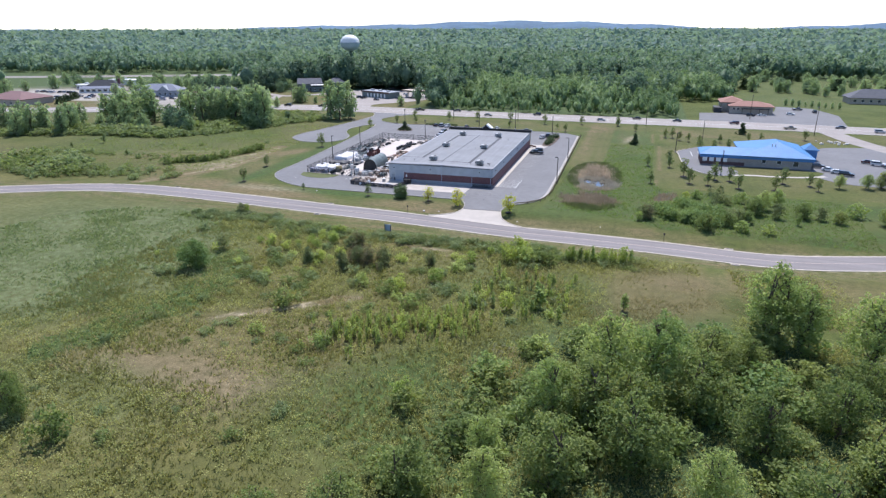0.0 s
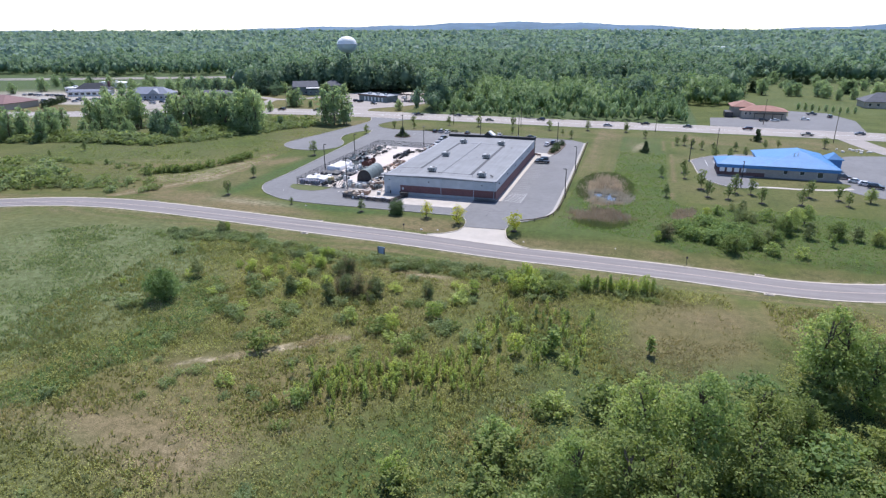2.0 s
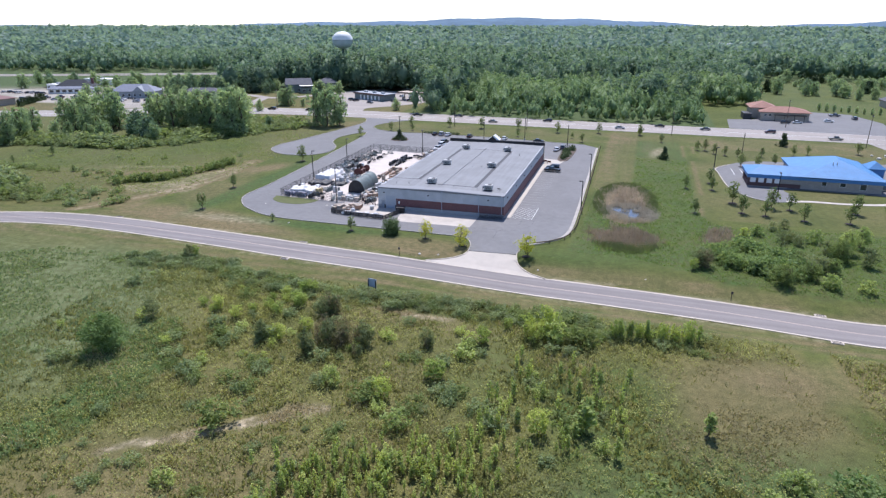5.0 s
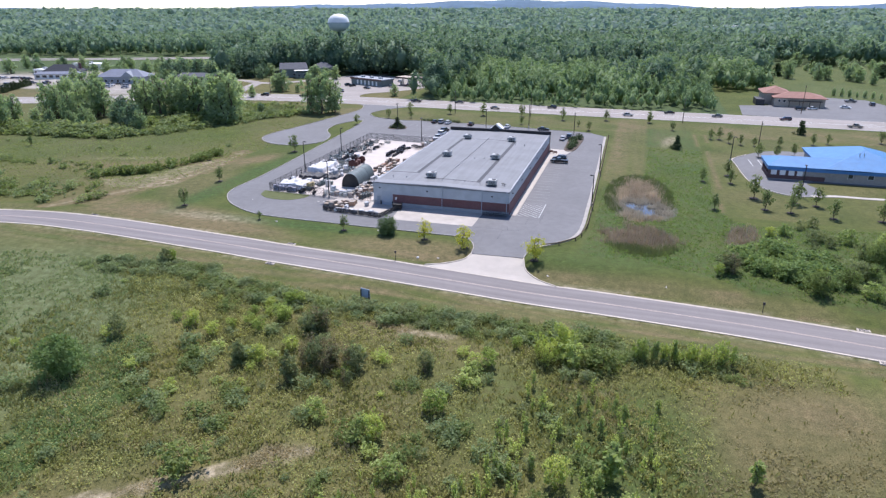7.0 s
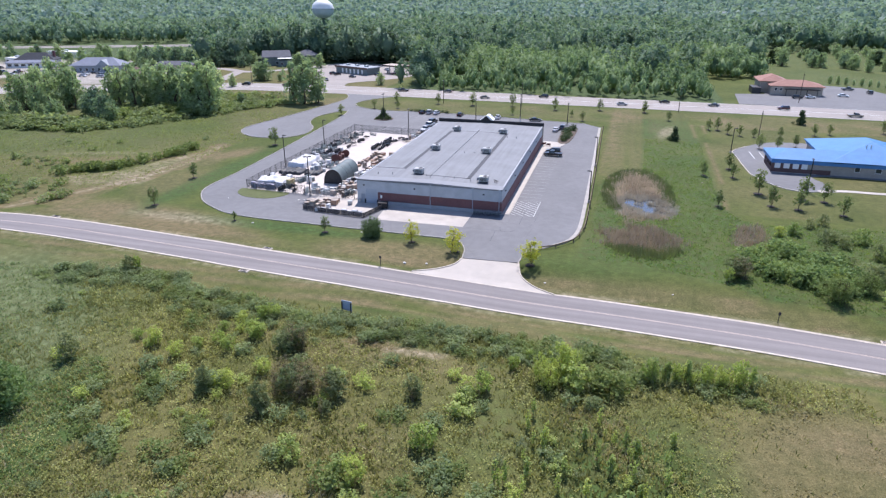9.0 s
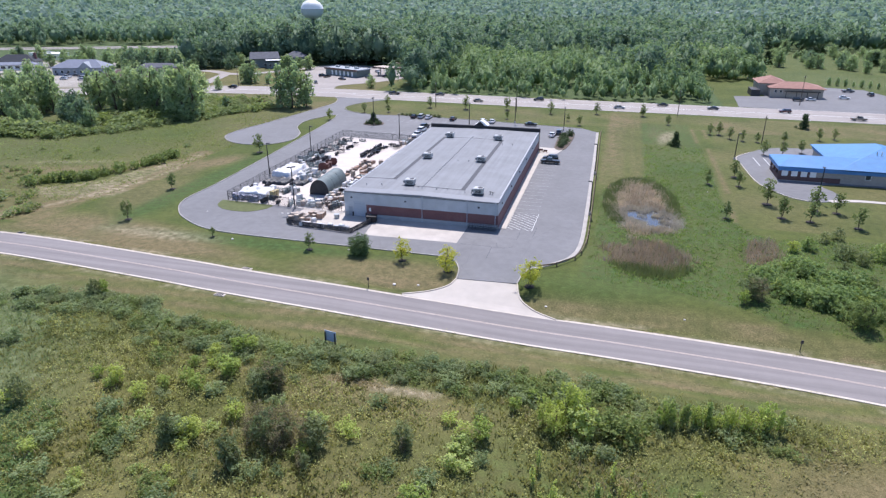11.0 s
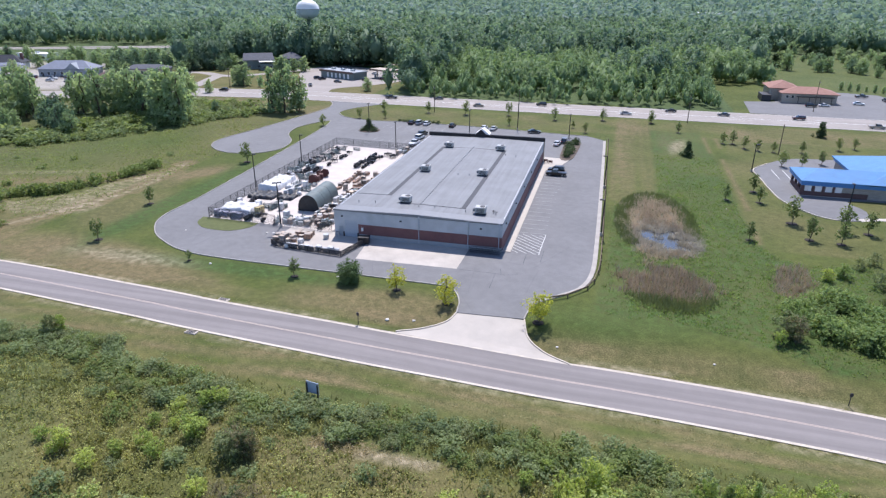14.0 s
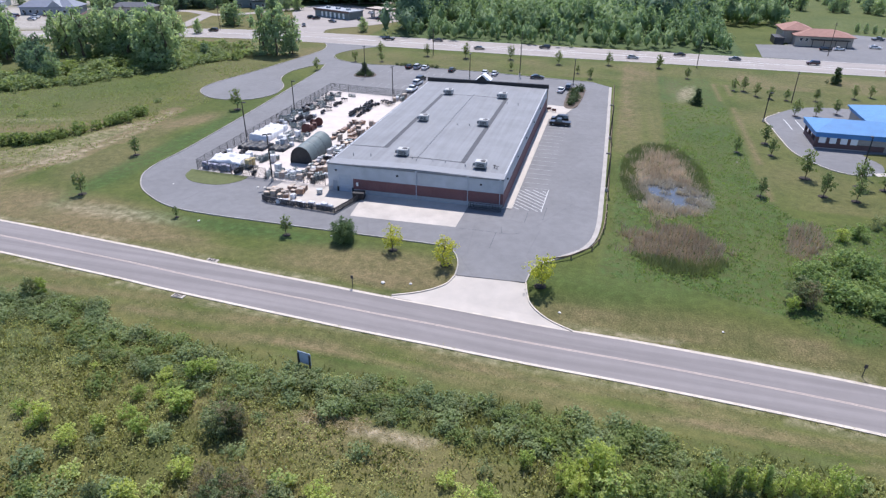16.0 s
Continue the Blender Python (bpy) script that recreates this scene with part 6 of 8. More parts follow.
# white plates stand in for the brightness of the openings between the columns
for x in (66.55, 68.85, 71.15, 73.3):
    part("pale_panel", boxes((x - 0.74, x + 0.74, 56.6, 56.74, 1.3, 2.72), bevel=0.02), "white", clinic)
for x, w, z, h in ((86.2, 1.2, 1.5, 1.2), (91.2, 1.4, 1.5, 1.1), (96.6, 1.6, 0.9, 1.7)):
    window(clinic, x, 57.0, z, w, h, "s")
part("tower_wall", boxes((102.3, 106.6, 74, 80.5, 0, 4.2)), "blue_trim", clinic)
part("tower_roof", hip(bmesh.new(), 102.4, 106.6, 74, 80.5, 4.2, 6.1, 0.5), "blue_roof", clinic)
for dx in (-0.5, 0.6):
    part("roof_vent", tube(bmesh.new(), (89.9 + dx, 64.5, 5.9), (89.9 + dx, 64.5, 7.4), 0.12, 0.12, 8), "galv", clinic)
for x, y, k, s, r in ((104.5, 62, "suv", "grey", 0), (107, 56.5, "sedan", "white", -20), (109, 53, "sedan", "white", -20), (110.8, 49.8, "suv", "black", -20), (124, 75, "sedan", "maroon", -15),
                      (129, 68, "sedan", "grey", -20), (132, 63.5, "suv", "black", -20), (134.5, 58, "sedan", "black", -20), (126, 71.5, "suv", "white", -18)):
    car(k, s, x, y, r, "cars at the blue-roofed building", 0.035)

# the red-roofed building across the highway
office = thing("red_roofed_building", "tan office building with a red shingle roof", "building")
part("wall", boxes((90, 112.5, 210, 224, 0, 4.4)), "siding", office)
part("wall", boxes((86, 98, 217, 233, 0, 5.6)), "siding", office)
part("roof", hip(bmesh.new(), 90, 112.5, 210, 224, 4.4, 6.6, 0.9), "red_roof", office)
part("roof", hip(bmesh.new(), 86, 98, 217, 233, 5.6, 8.2, 0.9), "red_roof", office)
part("awning", boxes((96, 111, 208.2, 210, 2.9, 3.2)), "black", office, "dark awning")
for x in (96.5, 101, 105.5, 110):
    part("awning_post", boxes((x - 0.12, x + 0.12, 208.3, 208.55, 0, 2.9)), "dark", office)
part("porch", boxes((82, 86, 212, 222, 0, 2.9)), "dark", office, "dark side porch")
for x in (92.2, 94.4):
    window(office, x, 210, 2.2, 1.0, 1.2, "s")
for x, y, k, s, r in ((100, 200, "suv", "black", 0), (106, 203, "sedan", "white", 10), (122, 212, "sedan", "white", -10), (130, 236, "pickup", "grey", 10), (137, 226, "suv", "grey", 90)):
    car(k, s, x, y, r, "cars at the office", 0.035)
house = thing("dark_roofed_house", "long low house under a dark grey roof", "house")
part("wall", boxes((168, 200, 281, 297, 0, 4.0)), "siding", house)
part("roof", hip(bmesh.new(), 168, 200, 281, 297, 4.0, 9.0, 0.9), "grey_roof", house)
for x in (171, 175.5, 180, 184.5, 189, 193.5):
    window(house, x, 281, 1.4, 1.6, 1.4, "s")


def simple_house(name, label, x0, x1, y0, y1, h, ridge, roof_mat, wall_mat, wins=4, flat=False, rz=0.0):
    """A plain building, turned by rz about its middle."""
    cx, cy = (x0 + x1) / 2, (y0 + y1) / 2
    b = thing(name, label, "building", at=(cx, cy, 0), rz=rz)
    x0, x1, y0, y1 = x0 - cx, x1 - cx, y0 - cy, y1 - cy
    part("wall", boxes((x0, x1, y0, y1, 0, h)), wall_mat, b)
    if flat:
        part("roof", boxes((x0 - 0.4, x1 + 0.4, y0 - 0.4, y1 + 0.4, h, h + 0.5), bevel=0.05), roof_mat, b)
        part("roof_unit", boxes((-1.2, 1.2, -1, 1, h + 0.5, h + 1.7), bevel=0.05), "galv", b)
    else:
        part("roof", hip(bmesh.new(), x0, x1, y0, y1, h, ridge, 0.8, 0.8 if "gable" in label else None), roof_mat, b)
    for k in range(wins):
        window(b, x0 + (k + 0.5) * (x1 - x0) / wins, y0, 1.0, 0.55 * (x1 - x0) / wins if flat else 1.4, 1.5, "s")
    part("door", boxes((x0 + 0.06 * (x1 - x0), x0 + 0.06 * (x1 - x0) + 1.1, y0 - 0.06, y0 + 0.05, 0.05, 2.15), bevel=0.02), "dark", b, "dark entrance door")
    return b


simple_house("restaurant", "low building under a wide maroon roof", -366, -334, 116, 140, 4.0, 8.0, "maroon_roof", "siding", 6)
# the dark-roofed restaurant: a tall dark roof behind a slate-roofed front
diner = simple_house("diner", "white-walled diner under a tall charcoal roof", -370, -346, 203, 215, 4.2, 8.6, "charcoal_roof", "white", 0, rz=26)
part("front_roof", hip(bmesh.new(), -15, 14, -12.5, -6.2, 3.3, 4.7, 0.5, 2.5), "slate_roof", diner, "lower slate-blue roof along the front")
part("front_wall", boxes((-14.8, 13.8, -12.2, -6.1, 0, 3.0)), "white", diner)
for k in range(7):
    window(diner, -12.6 + k * 4.1, -12.2, 0.9, 2.6, 1.6, "s")
part("chimney", boxes((9.5, 11, 0.5, 2, 5.0, 9.4), bevel=0.05), "brick", diner, "dark red brick chimney")
simple_house("canopy_shop", "small white flat-roofed kiosk", -392, -381, 214, 224, 3.4, 4, "white", "white", 3, True)
simple_house("canopy_shop", "white flat-roofed canopy building", -402, -376, 258, 268, 3.8, 4, "white", "white", 3, True)
slate_shop = simple_house("shop", "long slate-roofed shop beside a forecourt", -309, -279, 189, 203, 4.2, 8.4, "slate_roof", "siding_grey", 8, rz=17)
part("dormer", prism(bmesh.new(), [(1.0, 4.2), (9.0, 4.2), (5.0, 7.6)], -8.3, -2.0), "siding_grey", slate_shop, "pale grey front gable")
simple_house("shop", "long low shop with a grey roof behind the trees", -264, -240, 206, 215, 3.9, 6.0, "grey_roof", "siding", 6, rz=19)
simple_house("brick_house", "small house under a dark brown roof", -250, -240, 166, 175, 3.6, 6.8, "brown_roof", "siding", 3)
grey_house = simple_house("house", "grey gable house with a weathered roof", -217, -199, 254, 266, 5.6, 9.4, "grey_roof", "house_green", 3, rz=32)
part("metal_roof", prism(bmesh.new(), [(0.2, 4.9), (0.2, 5.1), (9.9, 5.1), (9.9, 4.9)], -13.6, -6.1), "white", grey_house, "bright white metal roof over the extension")
for v in grey_house.children[-1].data.vertices:
    v.co.z += (v.co.y + 13.6) * 0.5 - 1.4
part("extension", boxes((0.6, 9.5, -13.1, -6.05, 0, 3.8)), "house_green", grey_house)
for k in range(2):
    window(grey_house, 3.0 + 4.0 * k, -13.1, 1.2, 1.5, 1.4, "s")
simple_house("house", "grey house with a slate roof among trees", -200, -186, 270, 281, 5.5, 9.0, "grey_roof", "house_green", 4, rz=32)
simple_house("warehouse", "long white flat-roofed hall far off in the woods", 128, 172, 1136, 1152, 11.0, 8, "white", "white", 5, True, rz=-30)
simple_house("house", "long low house under a red roof far off in the woods", 168, 210, 724, 740, 5.0, 8.5, "red_roof", "siding", 4, rz=-25)
simple_house("shed", "long pale shed beside a far red-roofed house", 214, 244, 700, 712, 4.5, 5, "siding", "siding", 3, True, rz=-25)

# filling station
fs = thing("filling_station", "low filling station with a pale roof and dark front", "filling station", at=(-137, 231.5, 0.03), rz=-23)
part("shop_wall", boxes((-13.5, 13.5, -4.2, 6.5, 0, 3.6)), "house_green", fs)
part("shop_roof", boxes((-13.9, 13.9, -4.6, 6.9, 3.6, 4.2), bevel=0.05), "siding_grey", fs, "pale grey flat roof")
part("roof_edge", boxes((-14.1, 14.1, -4.8, -4.6, 3.3, 4.35), bevel=0.02), "brown_roof", fs)
for k in range(6):
    part("front_panel", boxes((-8.2 + k * 3.4, -6.9 + k * 3.4, -4.34, -4.2, 0.3, 2.9), bevel=0.02), "white", fs, "white front panel")
for x in (-9, -1, 7):
    part("roof_unit", boxes((x, x + 2.2, 0, 1.8, 4.2, 5.2), bevel=0.05), "galv", fs)
pc = thing("pump_canopy", "flat brown-edged canopy over the fuel pumps", "canopy", at=(-112.5, 236, 0.03), rz=-23)
part("roof", boxes((-8, 8, -4.5, 4.5, 4.3, 5.1), bevel=0.05), "brown_roof", pc)
part("roof_top", boxes((-7.7, 7.7, -4.2, 4.2, 5.1, 5.16)), "siding", pc)
for x in (-6, 0, 6):
    part("canopy_post", boxes((x - 0.2, x + 0.2, -0.4, 0.4, 0, 4.3)), "white", pc)
    part("pump", boxes((x - 0.5, x + 0.5, -2.0, -1.3, 0.03, 1.9), bevel=0.05), "siding_grey", pc)
for x, y, k, s, r in ((-148, 222, "suv", "black", 60), (-144, 219.5, "suv", "black", 66), (-131, 212, "sedan", "black", -20), (-119, 222, "suv", "black", -25), (-111, 229, "sedan", "maroon", -20), (-104, 240, "sedan", "white", 20), (-103, 247, "suv", "black", 20),
                      (-101, 233, "suv", "grey", 10), (-131, 246, "sedan", "white", -23), (-124, 250, "sedan", "white", -23), (-118, 253, "suv", "white", -23), (-139, 195, "sedan", "black", -60), (-188, 270, "suv", "red", 30), (-288, 184, "sedan", "black", 0),
                      (-300, 188, "suv", "black", 5), (-306, 180, "sedan", "silver", 5), (-270, 178, "sedan", "black", 0), (-262, 190, "sedan", "grey", 5), (-322, 176, "suv", "grey", 10), (-345, 152, "sedan", "white", 20),
                      (-338, 156, "sedan", "grey", 20), (-352, 160, "suv", "black", 15), (-330, 164, "sedan", "silver", 20), (-375, 205, "sedan", "white", 0), (-340, 205, "suv", "white", 0)):
    car(k, s, x, y, r, "cars at the shops", 0.03)

lots = random.Random(17)
for k in range(13):
    car(lots.choice(("sedan", "suv", "pickup")), lots.choice(("black", "white", "silver", "grey", "maroon")), -345 + k * 6.2 + lots.uniform(-1, 1), 170 + (k % 2) * 7 + lots.uniform(-1, 1), lots.choice((8, 188)) + lots.uniform(-8, 8), "cars at the shops", 0.03)
for k in range(8):
    car(lots.choice(("sedan", "suv")), lots.choice(("black", "white", "silver", "grey")), -402 + k * 5.0, 188 + lots.uniform(-1.5, 1.5), 95 + lots.uniform(-6, 6), "cars at the shops", 0.03)
# water tower
wt = thing("water_tower", "white domed water tower rising over the woods", "water tower", at=(-191, 300, -3.5))
bm = bmesh.new()
prof = [(0.01, 44.4), (3.2, 43.9), (5.6, 42.6), (7.2, 40.6), (7.8, 38.4), (7.6, 36.2), (6.4, 34.2), (4.2, 32.8), (2.2, 32.0)]
rings = [[bm.verts.new((r * math.cos(2 * math.pi * k / 28), r * math.sin(2 * math.pi * k / 28), z)) for k in range(28)] for r, z in prof]
for a, b in zip(rings, rings[1:]):
    for k in range(28):
        bm.faces.new((a[k], b[k], b[(k + 1) % 28], a[(k + 1) % 28]))
for f in [f for f in bm.faces if f.calc_center_median().z < 38.4]:
    bm.faces.remove(f)
part("tank", bm, "white", wt, smooth=True)
# lower half apart from the white top, to carry its shading as colour
bm = bmesh.new()
low = [[bm.verts.new((r * math.cos(2 * math.pi * k / 28), r * math.sin(2 * math.pi * k / 28), z)) for k in range(28)] for r, z in prof[4:]]
for a, b in zip(low, low[1:]):
    for k in range(28):
        bm.faces.new((a[k], b[k], b[(k + 1) % 28], a[(k + 1) % 28]))
part("tank_bottom", bm, "tower_shade", wt, "lower half of the tank with its shading as pale blue-grey colour", smooth=True)
part("stem", tube(tube(bmesh.new(), (0, 0, 4), (0, 0, 32.2), 1.1, 1.1, 18), (0, 0, 0), (0, 0, 4), 2.4, 1.1, 18), "tower_green", wt, "grey-green painted steel stem")
part("walkway", tube(bmesh.new(), (0, 0, 38.2), (0, 0, 38.4), 8.2, 8.2, 28), "coping", wt)

# small things by the road
sg = thing("road_sign", "pale blue board sign on two dark posts", "sign", at=(-13.4, -53.1, -0.05), rz=-8)
part("board", boxes((-0.9, 0.9, -0.04, 0.04, 0.65, 2.3), bevel=0.01), "sign_pale", sg)
for s in (-0.8, 0.8):
    part("post", boxes((s - 0.08, s + 0.08, -0.2, -0.042, 0, 2.1), bevel=0.01), "dark", sg)
for x, y in ((-39.6, -32.9), (-38.1, -43.5), (66, -36.6), (66.3, -47.0), (-95, -29.7)):
    d = thing("storm_drain", "concrete kerb inlet with a steel grate", "storm drain", "storm drains", at=(x, y, float(lay(x, y))), rz=-3)
    part("frame", boxes((-0.95, 0.95, -0.45, 0.45, -0.1, 0.11), bevel=0.03), "kerb", d)
    bm = bmesh.new()
    for k in range(8):
        box(bm, -0.7 + k * 0.18, -0.6 + k * 0.18, -0.4, 0.4, 0.11, 0.14)
    part("grate", bm, "dark", d)
for x, y in ((-15.4, -34.0), (51.5, -34.4)):
    h_ = thing("marker_post", "slim dark marker post beside the road", "post", "marker posts", at=(x, y, float(lay(x, y))))
    part("post", tube(bmesh.new(), (0, 0, 0), (0, 0, 1.9), 0.06, 0.05, 8), "dark", h_)
    part("sign_plate", boxes((-0.2, 0.2, -0.09, -0.062, 1.4, 1.9)), "dark", h_)
rnd = random.Random(3)
for x, y, r in ((-50.5, -20.8, 0.45), (-11.6, -31.6, 0.55), (-7.6, -30.6, 0.4), (14.5, -31.0, 0.35), (-47.2, -3.6, 0.5), (-48.6, -3.9, 0.5), (-25.4, -19.6, 0.35), (46, 40, 0.3), (36, -30, 0.3), (-66, -7, 0.3)):
    bm = bmesh.new()
    bmesh.ops.create_icosphere(bm, subdivisions=2, radius=r * 0.6)
    for v in bm.verts:
        v.co *= 1 + 0.25 * noise.noise(v.co * 3 + Vector((x, y, 0)))
        v.co.z *= 0.55
    ob = tagged(part("boulder", bm, "stone_white"), "small pale boulder in the grass", "boulder", "boulders")
    ob.location = (x, y, r * 0.12 + float(lay(x, y)))
# stone pile and shrubs by the far corner of the blue lot
for k in range(14):
    bm = bmesh.new()
    bmesh.ops.create_icosphere(bm, subdivisions=1, radius=rnd.uniform(0.4, 0.9))
    ob = tagged(part("boulder", bm, "stone_white"), "pale landscaping boulder beside the lot", "boulder", "boulders")
    ob.location, ob.scale = (122 + rnd.uniform(-6, 6), 118 + rnd.uniform(-4, 4), 0.2), (1, 1, 0.7)

# the pond
bm = slab(bmesh.new(), [(WATER[0] + (WATER[2] * math.cos(a) * (1 + 0.12 * math.sin(3 * a))) * math.cos(0.35) - WATER[3] * math.sin(a) * math.sin(0.35) * 0.6,
                         WATER[1] + WATER[2] * math.cos(a) * math.sin(0.35) + WATER[3] * math.sin(a)) for a in np.linspace(0, 2 * math.pi, 40)[:-1]], -0.9, -0.62)
structure("pond_water", bm, "water", "still shallow pond water that mirrors the sky", "water")


# ---- plants ----
def leaf_quads(centres, size, rng, up=0.35, aspect=0.55, outward=None, wild=1.0):
    """One four-cornered leaf spray at every centre, turned at random."""
    n = len(centres)
    d = rng.normal(size=(n, 3)) * wild
    if outward is not None:
        d += outward * 0.35
    d[:, 2] += up
    d /= np.linalg.norm(d, axis=1)[:, None] + 1e-9
    t = np.cross(d, rng.normal(size=(n, 3)))
    t /= np.linalg.norm(t, axis=1)[:, None] + 1e-9
    b = np.cross(d, t)
    s = size * rng.uniform(0.6, 1.3, n)[:, None]
    bend = d * s * 0.18
    v = np.stack([centres - t * s, centres - b * s * aspect + bend, centres + t * s, centres + b * s * aspect + bend], 1)
    return v.reshape(-1, 3)


def leaf_tris(centres, size, rng, up=0.35, aspect=0.55, outward=None, wild=1.0):
    """The same with three corners, for what is small or far."""
    v = leaf_quads(centres, size, rng, up, aspect, outward, wild).reshape(-1, 4, 3)
    return v[:, (0, 1, 3)].reshape(-1, 3) + np.repeat(v[:, 2] - v[:, 0], 3, axis=0).reshape(-1, 3, 3).reshape(-1, 3) * np.tile(np.array([0.1, 0.3, 0.3]), len(v))[:, None]


def quads_of(n):
    return np.arange(n * 4).reshape(n, 4)


def branch(bm, rng, a, b, ra, rb, bends=3):
    """A limb with a few bends."""
    a, b = Vector(a), Vector(b)
    pts = [a.lerp(b, k / bends) + (Vector(rng.normal(0, 0.05 * (b - a).length, 3)) if 0 < k < bends else Vector()) for k in range(bends + 1)]
    for k in range(bends):
        tube(bm, pts[k], pts[k + 1], ra + (rb - ra) * k / bends, ra + (rb - ra) * (k + 1) / bends, 6 if ra > 0.12 else 3, False)
    return pts


def tree_meshes(seed, h, spread, leaves, leaf_size, leaf, trunk_share=0.25, stems=1, shape="round", lobes=16, far=False):
    """Trunk with limbs, and a crown of leaf sprays in uneven lobes with gaps."""
    rng = np.random.default_rng(seed)
    bm = bmesh.new()
    cents, outs = [], []
    lob = []
    for k in range(lobes):
        f = (k + 0.5) / lobes
        z = h * (trunk_share + (1 - trunk_share) * (0.08 + 0.84 * f))
        if shape == "round":
            r = spread * (math.sin(math.pi * min(0.93, 0.16 + 0.78 * f)) ** 0.8)
        elif shape == "cone":
            r = spread * (1.02 - f)
        elif shape == "ball":
            r = spread * math.sin(math.pi * min(0.9, 0.2 + 0.7 * f)) ** 0.5
        elif shape == "oval":
            r = spread * math.sin(math.pi * min(0.93, 0.14 + 0.78 * f)) ** 0.7
        elif shape == "column":
            r = spread * (0.55 + 0.45 * math.sin(math.pi * f))
        else:
            r = spread * (0.5 + 0.6 * f if f < 0.55 else 1.4 - 1.1 * f)
        a = k * 2.4 + rng.uniform(-0.5, 0.5)
        q = r * rng.uniform(0.35, 0.72)
        lob.append((q * math.cos(a), q * math.sin(a), z, max(0.3 * spread, r * rng.uniform(0.42, 0.62)) * {"cone": 1.05, "ball": 1.2, "oval": 1.2}.get(shape, 1)))
    thick = 1.0 if h > 7 else 0.75 if stems == 1 else 1.4 / (stems + 1)
    for s in range(stems):
        x, y = (0, 0) if stems == 1 else (rng.uniform(-0.3, 0.3) * spread, rng.uniform(-0.3, 0.3) * spread)
        pts = branch(bm, rng, (x, y, -0.15), (x * 1.5 + rng.uniform(-0.1, 0.1) * spread, y * 1.5, h * 0.86), thick * (0.02 * h + 0.02), thick * (0.008 * h + 0.008), 4)
        for cx, cy, cz, r in lob[s::stems * (2 if far else 1)]:
            z0 = max(h * trunk_share * 0.7, cz - h * 0.2)
            k = min(3, int(z0 / (h * 0.86) * 4))
            p = pts[k].lerp(pts[k + 1], min(1, z0 / (h * 0.86) * 4 - k))
            branch(bm, rng, p, (cx, cy, cz), thick * (0.009 * h + 0.01), thick * (0.004 * h + 0.005), 3)
    vol = np.array([l[3] ** 2 for l in lob])
    counts = (leaves * vol / vol.sum()).astype(int)
    for (cx, cy, cz, r), n in zip(lob, counts):
        sub = rng.normal(size=(max(5, n // 15), 3))
        sub /= np.linalg.norm(sub, axis=1)[:, None]
        sub *= rng.uniform(0.55, 1.08, len(sub))[:, None]
        pick = rng.integers(0, len(sub), n)
        p = sub[pick] + rng.normal(scale=0.28 if far else 0.19, size=(n, 3))
        outs.append(p / (np.linalg.norm(p, axis=1)[:, None] + 1e-9))
        cents.append(p * np.array([r, r, r * 0.85]) + np.array([cx, cy, cz]))
    c = np.concatenate(cents)
    o = np.concatenate(outs)
    keep = c[:, 2] > 0.08
    c, o = c[keep], o[keep]
    if far:
        v = leaf_tris(c, leaf_size * 1.28, rng, 0.8, 0.6, o * 1.6)
        crown = quad_mesh("crown", v, np.arange(len(v)).reshape(-1, 3), leaf)
    else:
        v = leaf_quads(c, leaf_size, rng, 0.8, 0.55, o * 1.6)
        crown = quad_mesh("crown", v, quads_of(len(c)), leaf)
    return mesh_of(bm, "trunk", "bark"), crown


